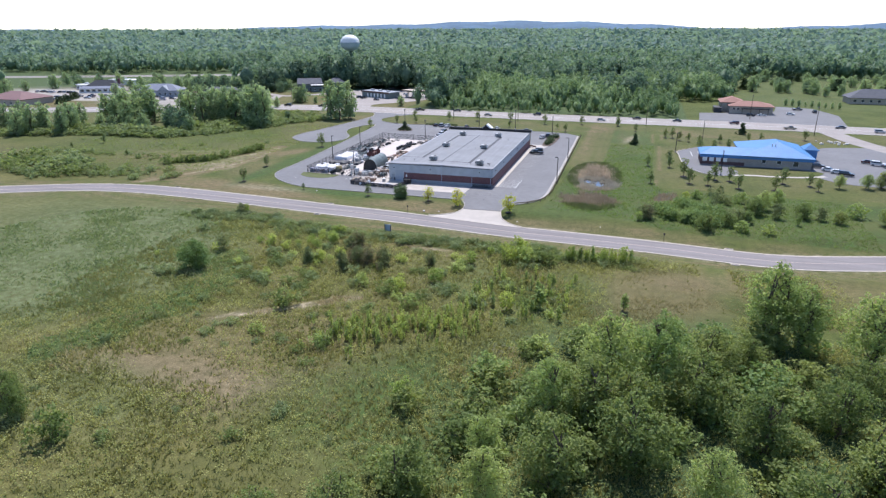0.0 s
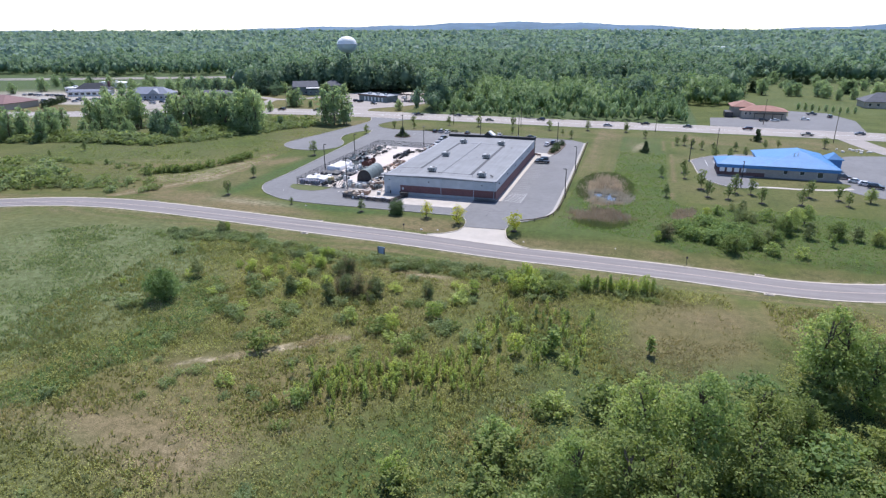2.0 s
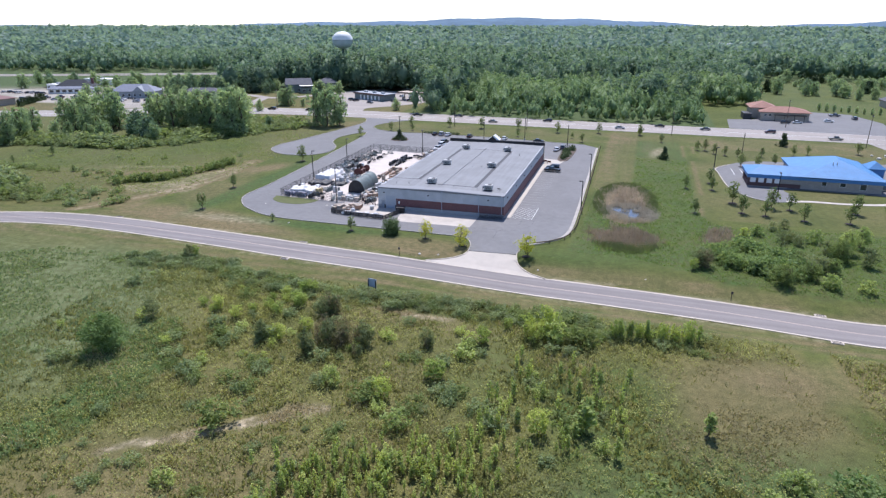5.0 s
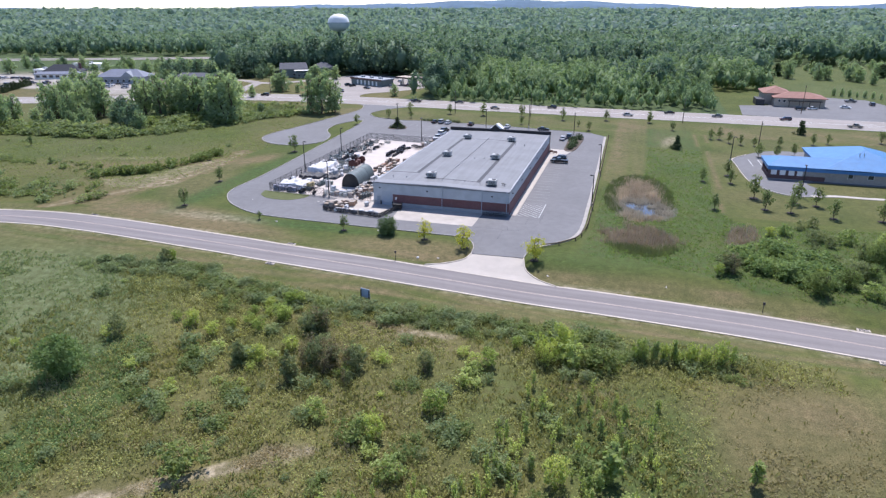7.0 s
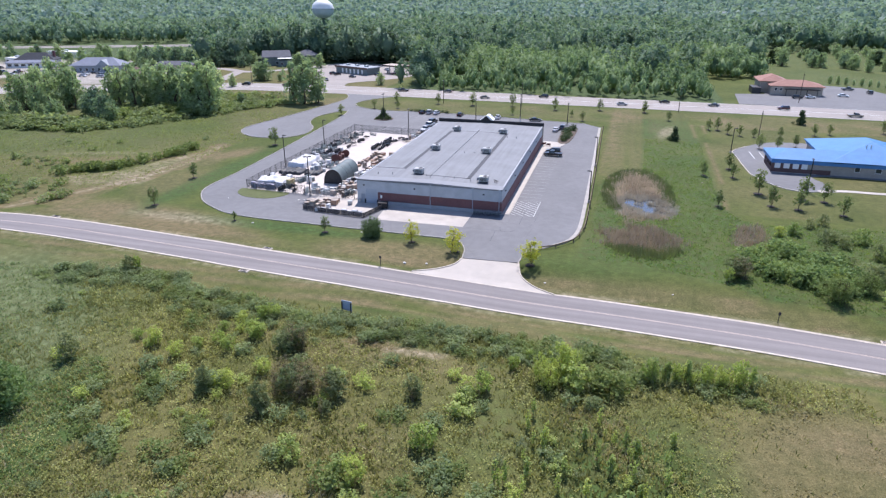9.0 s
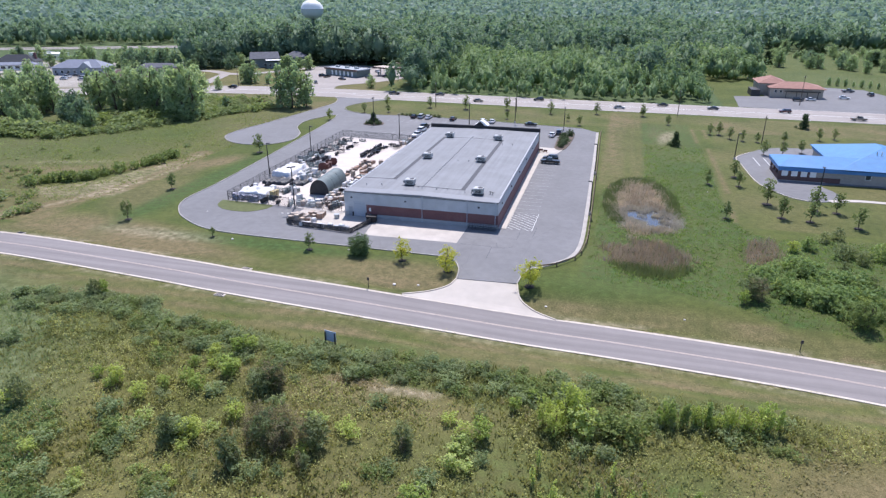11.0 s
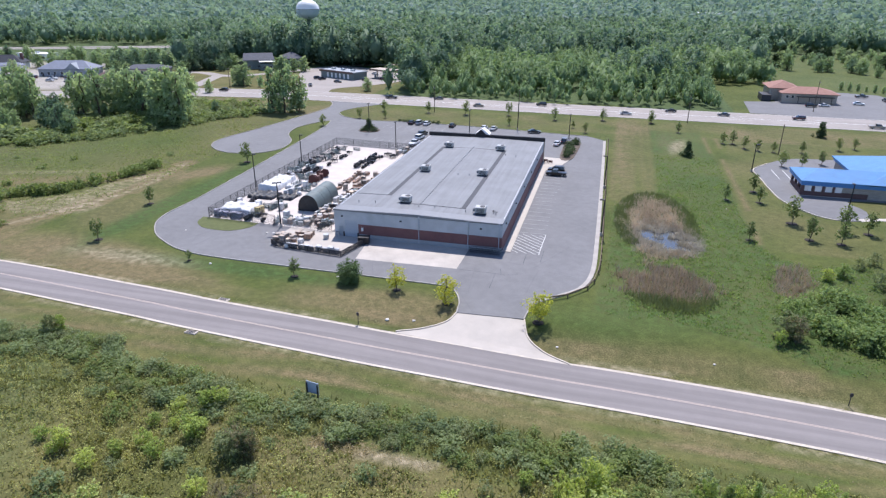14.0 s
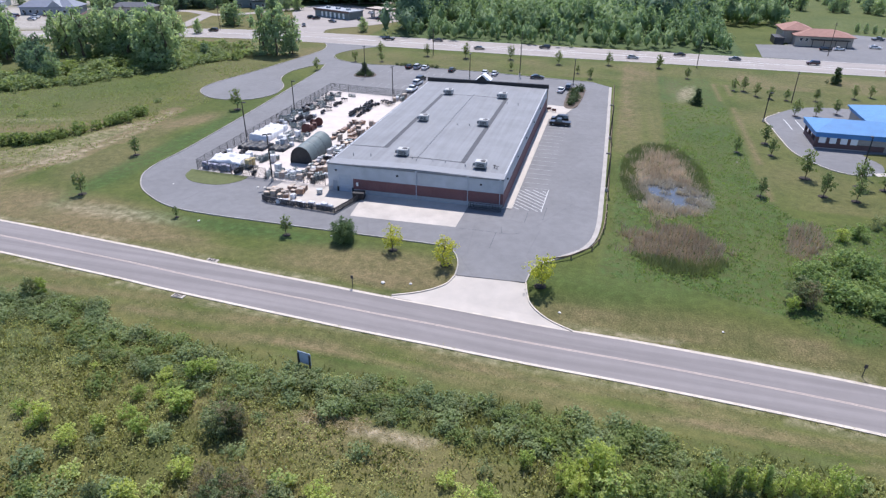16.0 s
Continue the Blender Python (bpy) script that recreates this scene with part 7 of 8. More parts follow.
plants = {}
KINDS = {
    # kind: name, label, category, variants, height, spread, leaves, leaf size, leaf material, trunk share, stems, shape
    "ash": ("tree", "tall broad-leaved tree with an airy light green crown", "tree", 4, 12.0, 4.2, 5600, 0.2, "leaf_ash", 0.14, 2, "round"),
    "oak": ("tree", "dense dark green broad-leaved tree", "tree", 4, 9.0, 4.0, 4400, 0.21, "leaf_oak", 0.05, 3, "round"),
    "poplar": ("tree", "leafy field tree with a full light green crown", "tree", 5, 11.0, 3.3, 1400, 0.38, "leaf_pale", -0.03, 3, "oval"),
    "young": ("young_tree", "young planted tree with a rounded leafy crown", "tree", 4, 4.5, 1.2, 800, 0.155, "leaf_young", 0.2, 1, "oval"),
    "yellow": ("young_tree", "young tree with bright yellow-green leaves by the driveway", "tree", 3, 5.0, 1.75, 1500, 0.14, "leaf_gold", 0.08, 1, "oval"),
    "round": ("round_bush", "dense round dark green bush on the lawn", "bush", 1, 4.2, 2.0, 6500, 0.13, "leaf_bush", 0.0, 5, "ball"),
    "shrub": ("shrub", "leafy green shrub in the rough grass", "shrub", 5, 2.6, 1.5, 800, 0.15, "leaf_ash", 0.0, 4, "round"),
    "dark_shrub": ("shrub", "dark green spreading field shrub", "shrub", 4, 2.3, 1.8, 850, 0.155, "leaf_oak", 0.0, 4, "round"),
    "lime_shrub": ("shrub", "pale yellow-green sapling shrub", "shrub", 4, 3.2, 1.3, 1200, 0.125, "leaf_yellow", 0.02, 4, "column"),
    "grey_shrub": ("shrub", "grey-green willow shrub with thin upright twigs", "shrub", 4, 4.0, 1.4, 2000, 0.115, "leaf_willow", 0.0, 8, "column"),
    "brown_shrub": ("shrub", "dusky brownish shrub with many thin upright stems", "shrub", 5, 5.0, 1.0, 700, 0.085, "leaf_dusk", -0.04, 9, "column"),
    "hedge_shrub": ("shrub", "low bluish-green hedge shrub", "shrub", 4, 2.3, 1.7, 850, 0.15, "leaf_hedge", 0.0, 4, "round"),
    "field_tree": ("tree", "low spreading dark green tree with a broad round crown", "tree", 1, 6.0, 3.0, 6500, 0.17, "leaf_sumac", 0.04, 4, "round"),
    "far_oak": ("tree", "broad dark green tree behind the shops", "tree", 4, 11.0, 4.6, 1300, 0.46, "leaf_deep", 0.0, 3, "round"),
    "aspen": ("sapling", "slender bright green young aspen in the meadow", "sapling", 5, 3.0, 0.4, 190, 0.12, "leaf_aspen", 0.05, 2, "column"),
    "sumac": ("shrub", "low domed light green shrub in a dense thicket", "shrub", 4, 2.6, 1.9, 620, 0.2, "leaf_sumac", 0.0, 5, "ball"),
    "conifer": ("conifer", "dark green pointed conifer", "conifer", 3, 5.0, 2.0, 1200, 0.26, "leaf_ever", -0.04, 1, "cone"),
    "grey_ball": ("shrub", "round dusty grey-green willow bush", "shrub", 3, 2.2, 1.35, 900, 0.12, "leaf_willow", 0.0, 5, "ball"),
    "bed_shrub": ("shrub", "low dark evergreen shrub in a mulched bed", "shrub", 4, 1.6, 0.9, 420, 0.12, "leaf_ever", 0.0, 4, "ball"),
    "sapling": ("sapling", "slender green sapling in the meadow", "sapling", 4, 3.4, 0.6, 380, 0.15, "leaf_ash", 0.05, 2, "column"),
}


def plant(kind, x, y, h=None, group="", wide=1.0):
    """A plant of that kind, h metres high."""
    name, label, cat, variants, h0, spread, leaves, size, leaf, share, stems, shape = KINDS[kind]
    k = plants.setdefault(kind, {"n": 0})
    i = k["n"] % variants
    k["n"] += 1
    h = h or h0
    rz = (k["n"] * 137.5) % 360
    z = -0.05 + float(lay(x, y))
    if i not in k:
        t = thing(name, label, cat, group, at=(x, y, z), rz=rz)
        trunk, crown = tree_meshes(sum(map(ord, kind)) + 31 * i, h0, spread, leaves, size, leaf, share, stems, shape, 26 if shape == "cone" else 14 if leaves < 4000 else 22, kind in ("poplar", "far_oak", "conifer", "bed_shrub", "sapling", "aspen"))
        part("trunk" if cat in ("tree", "conifer") else "stem", trunk, "", t)
        part("crown" if cat in ("tree", "conifer") else "foliage", crown, "", t)
        if kind in ("young", "yellow"):
            part("mulch_ring", tube(bmesh.new(), (0, 0, 0.0), (0, 0, 0.1), 0.85, 0.7, 14), "mulch", t, "ring of dark mulch")
        k[i] = t
    else:
        t = copy_thing(k[i], pose(x, y, z, 0, 0, rz))
        tagged(t, group=group or "plants")
    s = h / h0
    t.scale = (s * wide, s * wide, s)
    return t


scrub_parts = {}


def scrub(kind, x, y, h, wide=1.0, seed=[0]):
    """Low bushes that no one could count: gathered, then joined into one mesh a kind."""
    seed[0] += 1
    scrub_parts.setdefault(kind, []).append((x, y, h, wide, seed[0] * 2.399))


def join_scrub():
    for kind, rows in scrub_parts.items():
        _, _, _, variants, h0, spread, leaves, size, leaf, share, stems, shape = KINDS[kind]
        out = []
        for close, leaves_each, bigger in ((True, 440, 1.08), (False, 140, 1.85)):
            protos = []
            for i in range(4):
                trunk, crown = tree_meshes(900 + 7 * i + len(kind), h0, spread, leaves_each, size * bigger, leaf, share, stems, shape, 10, True)
                co = np.empty(len(crown.vertices) * 3, np.float32)
                crown.vertices.foreach_get("co", co)
                protos.append(co.reshape(-1, 3))
                bpy.data.meshes.remove(trunk)
                bpy.data.meshes.remove(crown)
            for n, (x, y, h, wide, a) in enumerate(r for r in rows if (-75 < r[0] and r[1] < -46) == close):
                s, c = h / h0, protos[n % 4]
                ca, sa = math.cos(a), math.sin(a)
                out.append(np.stack([x + (c[:, 0] * ca - c[:, 1] * sa) * s * wide, y + (c[:, 0] * sa + c[:, 1] * ca) * s * wide, c[:, 2] * s - 0.05 + float(lay(x, y))], 1))
        v = np.concatenate(out)
        tagged(new("low_scrub", quad_mesh("low_scrub", v, np.arange(len(v)).reshape(-1, 3), leaf)), "low tangled green scrub over the rough field", "scrub", kind="stuff")


# thicket below the flight path
for x, y, h, kind in ((43, -110, 12.5, "ash"), (49.5, -109, 12.8, "ash"), (66.5, -86.5, 13.5, "ash"), (70.5, -89.5, 11.5, "ash"), (79, -92, 12.5, "ash"), (36, -119, 9.5, "ash"), (57, -101, 8, "oak"),
                      (41, -118, 10, "oak"), (54.5, -112, 9.5, "oak"), (61, -118, 8.5, "oak"), (71, -111, 8, "oak"), (73, -122, 9, "oak"), (83, -104, 10.5, "ash"), (86, -119, 9, "oak"),
                      (24, -138, 7.5, "oak"), (32, -137, 8, "ash"), (18.5, -144, 6.5, "oak"), (38, -131, 9, "oak"), (46.5, -125, 9.5, "oak"), (55, -130, 8, "ash"), (64, -132, 9, "oak"), (75, -135, 9, "ash"),
                      (28, -147, 7.5, "oak"), (40, -144, 8, "oak"), (52, -143, 8, "ash"), (66, -146, 8.5, "oak"), (82, -138, 9, "oak"), (91, -131, 9.5, "ash"), (11, -147, 5.5, "oak"), (93, -96, 10, "oak"),
                      (100, -108, 10, "ash"), (88, -88, 11, "ash"), (97, -84, 9, "oak"), (62, -98, 6, "oak"), (76, -102, 6.5, "oak"), (47, -117, 8, "oak"), (30, -129, 6.5, "ash"), (105, -122, 10, "oak"), (104, -95, 9, "ash")):
    plant(kind, x, y, h, "thicket trees")
rnd = random.Random(11)
for k in range(110):
    x, y = rnd.uniform(14, 108), rnd.uniform(-150, -84)
    if blob(np.array(x), np.array(y), 62, -120, 46, 32, 0, 0.1) > 0.5 and y < -84:
        plant(rnd.choice(("dark_shrub", "shrub", "dark_shrub", "sumac")), x, y, rnd.uniform(2.2, 4.2), "thicket shrubs", 1.35)

LIME = [(-39.5, -68.6, 1.8), (-36.1, -70.3, 1.6), (-29.4, -68.4, 1.9), (-28.8, -63.0, 1.7), (-26.1, -62.9, 1.6), (-23.0, -62.6, 1.9), (-23.7, -57.5, 2.5), (-25.0, -67.7, 2.4), (-17.3, -71.3, 2.3), (-27.8, -59.3, 1.7), (14.5, -61.0, 2.1), (16.2, -58.4, 1.8)]     # yellow-green sapling shrubs
# field shrubs that stand out
for kind, x, y, h, w in (("grey_shrub", -13.4, -78.4, 4.4, 0.9), ("grey_shrub", -22.0, -77.2, 4.0, 0.9),
                         ("grey_shrub", 3.6, -70.8, 3.6, 0.9), ("grey_shrub", -44.5, -76.0, 4.2, 1.0), ("field_tree", -43.2, -87.0, 6.3, 1.0), ("dark_shrub", -15.5, -97.8, 3.2, 1.2), ("lime_shrub", 2.6, -86.4, 3.8, 0.85),
                         ("dark_shrub", 0.6, -87.2, 2.7, 1.2), ("lime_shrub", 7.8, -79.6, 3.4, 1.2), ("lime_shrub", 11.8, -67.4, 3.2, 1.1), ("lime_shrub", 20.7, -61.4, 5.6, 0.72), ("lime_shrub", 22.0, -60.6, 4.4, 0.7), ("lime_shrub", 18.2, -62.8, 4.2, 0.6), ("lime_shrub", -23.0, -63.6, 3.1, 1.3), ("lime_shrub", -24.4, -58.6, 3.0, 1.2), ("shrub", 22.6, -63.6, 4.0, 1.0),
                         ("lime_shrub", 19.4, -64.0, 3.6, 0.9), ("lime_shrub", 24.0, -88.0, 4.0, 0.9), ("sapling", 29.4, -85.4, 5.0, 1.4), ("sapling", 44.0, -81.6, 3.6, 1.3), ("grey_shrub", -57.8, -49.4, 3.4, 1.1),
                         ("lime_shrub", -56.6, -48.6, 3.0, 0.8), ("lime_shrub", -19.8, -75.8, 3.0, 1.1), ("shrub", -6.0, -84.6, 2.6, 1.2), ("shrub", 6.8, -92, 2.8, 1.2), ("dark_shrub", 27.6, -63.0, 3.2, 1.1), ("dark_shrub", 25.4, -62, 2.6, 1.1),
                         ("dark_shrub", -21.6, -141.4, 4.4, 0.8), ("oak", -30.5, -139.4, 5.6, 0.8), ("oak", -34.5, -137, 5.2, 0.8), ("lime_shrub", -31, -71, 2.4, 1.2), ("lime_shrub", -27.4, -66.4, 2.2, 1.1), ("lime_shrub", -36, -69, 2.8, 1.1),
                         ("shrub", -1.5, -110, 2.4, 1.2), ("shrub", -14, -109, 2.0, 1.3), ("lime_shrub", 16.5, -120.5, 3.8, 1.0), ("dark_shrub", 17.5, -121.5, 3.0, 1.1), ("shrub", 9, -99, 2.4, 1.2)):
    plant(kind, x, y, h, "field shrubs", w)
rnd = random.Random(21)
for cx, cy, rx, ry, n, lo, hi in ((-10.2, -73.6, 4.6, 2.4, 24, 3.0, 5.6), (-16.0, -64.6, 2.1, 1.4, 8, 3.4, 5.2), (-13.0, -79.0, 1.0, 0.7, 4, 2.2, 3.4), (-5.6, -77.0, 1.0, 0.6, 3, 2.2, 3.2), (3.9, -71.4, 0.9, 0.6, 3, 2.4, 3.6)):
    for k in range(n):
        a, r = k * 2.4, math.sqrt((k + 0.5) / n)
        plant("brown_shrub" if k % 7 else "grey_shrub", cx + rx * r * math.cos(a), cy + ry * r * math.sin(a), rnd.uniform(lo, hi) * (1.1 - 0.35 * r), "dusky shrub thicket", rnd.uniform(0.85, 1.25))
for x, y, h in LIME:
    plant("lime_shrub", x, y, h, "field shrubs", rnd.uniform(0.9, 1.3))
# the row of saplings near the road, and the stand of young aspens in mid field
for k in range(28):
    plant(rnd.choice(("aspen", "lime_shrub", "aspen", "sapling")), 32 + k * 0.46 + rnd.uniform(-0.3, 0.3), -58.6 + 0.05 * k + rnd.uniform(-0.8, 0.8), rnd.uniform(2.0, 4.0), "sapling row", 0.7)
for k in range(250):
    f = rnd.random()
    plant("aspen", -3 + 22 * f + rnd.gauss(0, 2.2), -107 + 11 * f + rnd.gauss(0, 3.4), rnd.uniform(1.3, 2.9), "young aspens", rnd.uniform(0.75, 1.15))
for k in range(80):
    plant(rnd.choice(("aspen", "aspen", "aspen", "sapling")), rnd.uniform(16, 35), rnd.uniform(-93, -70), rnd.uniform(1.2, 3.4), "field saplings", 0.9)
# ditch hedge
for k in range(300):
    f = k / 299
    x = -72 + 118 * f + rnd.uniform(-0.7, 0.7)
    y = -55.6 + 1.6 * math.sin(x * 0.09) + rnd.uniform(-3.2, 3.2) - (1.5 if x > 5 else 0) + (2.2 if x < -45 else 0)
    if -16.5 < x < -10.5 and y > -53.9:
        continue
    if x > 33 and k % 2:
        continue
    scrub(rnd.choice(("hedge_shrub", "grey_shrub", "dark_shrub", "hedge_shrub", "grey_ball", "hedge_shrub") if x < 8 else ("hedge_shrub", "dark_shrub", "hedge_shrub", "dark_shrub", "grey_shrub")), x, y, rnd.uniform(0.6, 1.4), 1.8)
for k in range(70):
    scrub(rnd.choice(("dark_shrub", "grey_shrub", "shrub")), rnd.uniform(-80, 120), rnd.uniform(-225, -152), rnd.uniform(0.7, 2.2), 1.6)
# loose shrubs over the field
placed, path_spots = 0, [q for path in TRACKS for q in smooth_line(path, 1.5)]
while placed < 215:
    x, y = rnd.uniform(-60, 56), rnd.uniform(-140, -58)
    if x < -36 and y < -64 and rnd.random() < 0.85 or (x > 36 and y > -96) or blob(np.array(x), np.array(y), 62, -118, 48, 34, 0, 0.1) > 0.3:
        continue
    if blob(np.array(x), np.array(y), -18, -123, 20, 6, 0, 0.2) > 0.3 or y < -112 and rnd.random() < 0.5:
        continue
    if min(math.hypot(x - q[0], y - q[1]) for q in path_spots) < 2.6:
        continue
    placed += 1
    near = y > -92
    scrub(rnd.choice(("grey_shrub", "hedge_shrub", "shrub", "lime_shrub", "dark_shrub", "hedge_shrub") if near else ("grey_shrub", "dark_shrub", "hedge_shrub")), x, y, rnd.uniform(0.8, 2.0) if near else rnd.uniform(0.5, 1.3), 1.5)
# young trees round the lots
for x, y, h in ((-75.7, 137.0, 5.0), (-56.6, 138.4, 5.0), (-40.8, 138.9, 6.0), (-23.6, 141.7, 5.5), (-4.7, 137.5, 5.2), (13.4, 142.0, 5.0), (31.5, 142.5, 5.0), (-79.4, 119.5, 4.4), (-86.6, 101.5, 4.6),
                (-84.7, 46.8, 6.2), (-85.3, 6.0, 4.4), (-79.6, -16.4, 4.6), (-55.3, -20.4, 2.2), (-32.9, -21.4, 3.8), (-70, 123, 3.6), (8.4, 116.5, 4.0), (-20, 122, 3.4), (3.5, 124, 3.0)):
    plant("young", x, y, h, "young trees round the store")
for x, y, h in ((-13.6, -21.6, 4.6), (-4.1, -24.0, 5.2), (11.0, -26.0, 5.4)):
    plant("yellow", x, y, h, "yellow-green driveway trees")
plant("round", -22.6, -20.8, 3.9, "", 1.15)
for x, y, h in ((58.5, 33.4, 6.4), (59.8, 23.6, 5.2), (68.0, 31.0, 6.2), (65.4, 22.6, 5.0), (72.5, 30.4, 5.2), (74.2, 20.6, 5.0), (46.8, 47.6, 4.2), (47.9, 20.2, 4.2), (54.3, 56.6, 4.8), (54.2, 47.4, 4.4), (53.7, 112.7, 4.2), (56.7, 112.8, 5.0), (59.5, 106.9, 4.4),
                (63.2, 104.8, 4.0), (67.6, 103.9, 3.6), (76, 105.4, 4.0), (88, 112, 4.4), (93.4, 115.2, 4.0), (40.4, 126.6, 4.0), (31.3, 141, 4), (88.5, 31.5, 5.6), (96, 30.5, 4.6), (66.6, 85.5, 5.0), (72, 86.5, 4.6), (78, 91, 4.4), (112, 122, 5),
                (84.5, 21.5, 5.2), (97, 24, 4.4)):
    plant("young", x, y, h, "young trees round the blue-roofed building")
plant("conifer", 41.0, 91.0, 4.8, "")
plant("conifer", 88, 133, 5.6, "")
for k in range(9):
    plant("poplar", 128 + k * 3.4, 262 - k * 1.5, rnd.uniform(3.0, 5.0), "young trees behind the office", 0.8)
for k in range(10):
    plant("conifer", -322 - k * 2.0, 132 + k * 3.7, rnd.uniform(3.5, 5), "clipped conifers")
for k in range(9):
    plant("conifer", -112 + k * 2.5, 268 - k * 0.9 + rnd.uniform(-1.5, 1.5), rnd.uniform(8, 12), "dark conifer row", 0.8)
for k in range(34):
    x = rnd.uniform(115, 300)
    plant(rnd.choice(("poplar", "far_oak", "poplar", "poplar")), x, rnd.uniform(345, 470) if x < 220 else rnd.uniform(300, 470), rnd.uniform(5, 12), "field trees", 1.15)
# planted islands
for k in range(9):
    plant("bed_shrub", -67 + rnd.uniform(-2.4, 2.4), 99 + rnd.uniform(-2.4, 2.4), rnd.uniform(1.0, 2.0), "island shrubs", 1.2)
plant("conifer", -67.4, 99.4, 4.4, "island shrubs", 1.2)
for k in range(14):
    plant("bed_shrub", 5.6 + rnd.uniform(-1.2, 1.4), 78.5 + k * 1.5, rnd.uniform(1.0, 2.2), "island shrubs", 1.2)
for k in range(10):
    plant("bed_shrub", -62 + k * 1.7, 117.6 + rnd.uniform(-0.3, 0.3), rnd.uniform(0.9, 1.4), "lot edge shrubs", 1.2)
# thicket beyond the pond
for k in range(4):
    plant("brown_shrub", 47.4 + 0.9 * math.cos(k * 1.7), -21.6 + 0.8 * math.sin(k * 1.7), 3.6 + 0.4 * k, "thicket shrubs", 1.2)
plant("lime_shrub", 45.4, -23.4, 2.6, "thicket shrubs", 1.0)
plant("grey_shrub", 46.8, -20.6, 4.2, "thicket shrubs", 1.5)
for k in range(62):
    a, r = rnd.uniform(0, 6.28), math.sqrt(rnd.random())
    plant(rnd.choice(("sumac", "sumac", "sumac", "shrub")), 58.5 + 8.6 * r * math.cos(a) + 3.4 * math.sin(a) * r, -15 - 9.5 * r * math.sin(a), rnd.uniform(1.6, 3.0), "thicket shrubs", 1.25)
for x, y, h, kind in ((61.4, -26.5, 4.2, "oak"), (67, -22, 3.8, "oak"), (75, -9, 5.0, "oak"), (78, -3, 5.6, "ash"), (82, 2, 5.2, "ash"),
                      (80, -11, 4.2, "grey_shrub"), (86.5, -9, 4.6, "oak"), (90.5, -9.5, 4.0, "grey_shrub"), (94.5, -11.5, 3.6, "oak"), (84, -16, 3.4, "sapling"), (72, -18, 3.6, "ash"), (58, 3, 2.4, "lime_shrub"), (61, 5, 2.6, "shrub"),
                      (73, 3, 3.2, "shrub"), (100, -4, 4.0, "shrub"), (106, -10, 5, "oak"), (70, -26, 3, "shrub"), (76, -26, 2.6, "shrub"), (104, 30, 4.5, "ash"), (112, 32, 5, "ash"), (117, 34, 5.5, "oak")):
    plant(kind, x, y, h, "thicket shrubs", 1.2)
for x, y, h in ((65.1, 10.1, 2.3), (68, 12.7, 2.5), (66, 1.9, 2.8), (69, -0.2, 2.6), (64.7, -5.0, 2.0), (66.9, -11.0, 2.3), (68, 2.8, 2.4), (73.8, -5.0, 3.2), (75.6, -6.0, 2.8), (69.4, -16.6, 3.6), (71.5, -17.5, 3.2)):
    plant("grey_ball", x, y, h, "round willow bushes")
# belt of trees across the field beyond the road
for x, y, h in ((-193, 97, 15.5), (-187, 101, 16.5), (-180, 95, 15), (-177, 102, 17), (-171, 99, 16.5), (-166, 98, 17.5), (-160, 97, 16.5), (-154, 95, 16), (-149, 92, 18), (-144, 89, 20), (-141, 92, 17.5), (-163, 126, 15), (-168, 131, 14),
                (-184, 109, 15), (-173, 110, 15), (-197, 104, 14), (-119.4, 123.6, 16.5), (-113.2, 123, 17.5), (-109.8, 126.5, 14.5),
                (-230, 80, 14), (-222, 84, 16), (-214, 88, 17.5), (-208, 78, 15), (-206, 69, 12), (-219, 75, 14), (-204, 84, 16), (-212, 92, 17), (-226, 90, 15), (-188, 59, 8.5),
                (-234, 31, 12), (-233, 37, 13), (-230, 42, 11), (-244, 54, 12), (-217, 40, 13), (-221, 49, 13), (-231, 64, 11), (-252, 40, 12), (-262, 34, 12), (-270, 44, 11), (-256, 52, 12), (-285, 40, 11), (-300, 36, 11)):
    plant("poplar", x, y, h * 1.12, "field tree belt", 0.84)
belt = smooth_line([(-262, 22), (-235, 28), (-205, 40), (-170, 45), (-158, 46), (-151, 58), (-143, 70), (-137, 86), (-131, 98), (-121, 116)], 3)
for k in range(330):
    q, back = rnd.choice(belt), rnd.random() ** 1.4
    scrub(rnd.choice(("hedge_shrub", "dark_shrub", "grey_shrub", "hedge_shrub")), q.x - 20 * back + rnd.uniform(-1, 1), q.y + 10 * back + rnd.uniform(-1.5, 1.5), rnd.uniform(1.4, 2.4) + 2.2 * back, 1.7)
for x, y, h, kind in ((-175, 68, 10.5, "far_oak"), (-168, 64, 11, "far_oak"), (-162, 61, 8.5, "poplar"), (-181, 70, 9.5, "far_oak"), (-186, 74, 9, "poplar"), (-192, 66, 7, "poplar"), (-198, 62, 7, "poplar"), (-205, 58, 7.5, "poplar"),
                      (-240, 62, 9, "far_oak"), (-247, 72, 10, "poplar"), (-198, 90, 9, "far_oak"), (-140, 113, 5, "far_oak"), (-212, 58, 8, "poplar")):
    plant(kind, x, y, h, "field tree belt", 0.95)
left = 190
while left:
    x, y = rnd.uniform(-180, -117), rnd.uniform(48, 137)
    if inside(np.array(x), np.array(y), [(-160, 51), (-147, 64), (-139, 76), (-135, 96), (-128, 111), (-119, 120), (-125, 133), (-145, 138), (-163, 133), (-160, 112), (-178, 90), (-178, 66)]):
        left -= 1
        scrub(rnd.choice(("dark_shrub", "grey_shrub", "hedge_shrub", "hedge_shrub")), x, y, rnd.uniform(1.2, 2.8), 1.6)
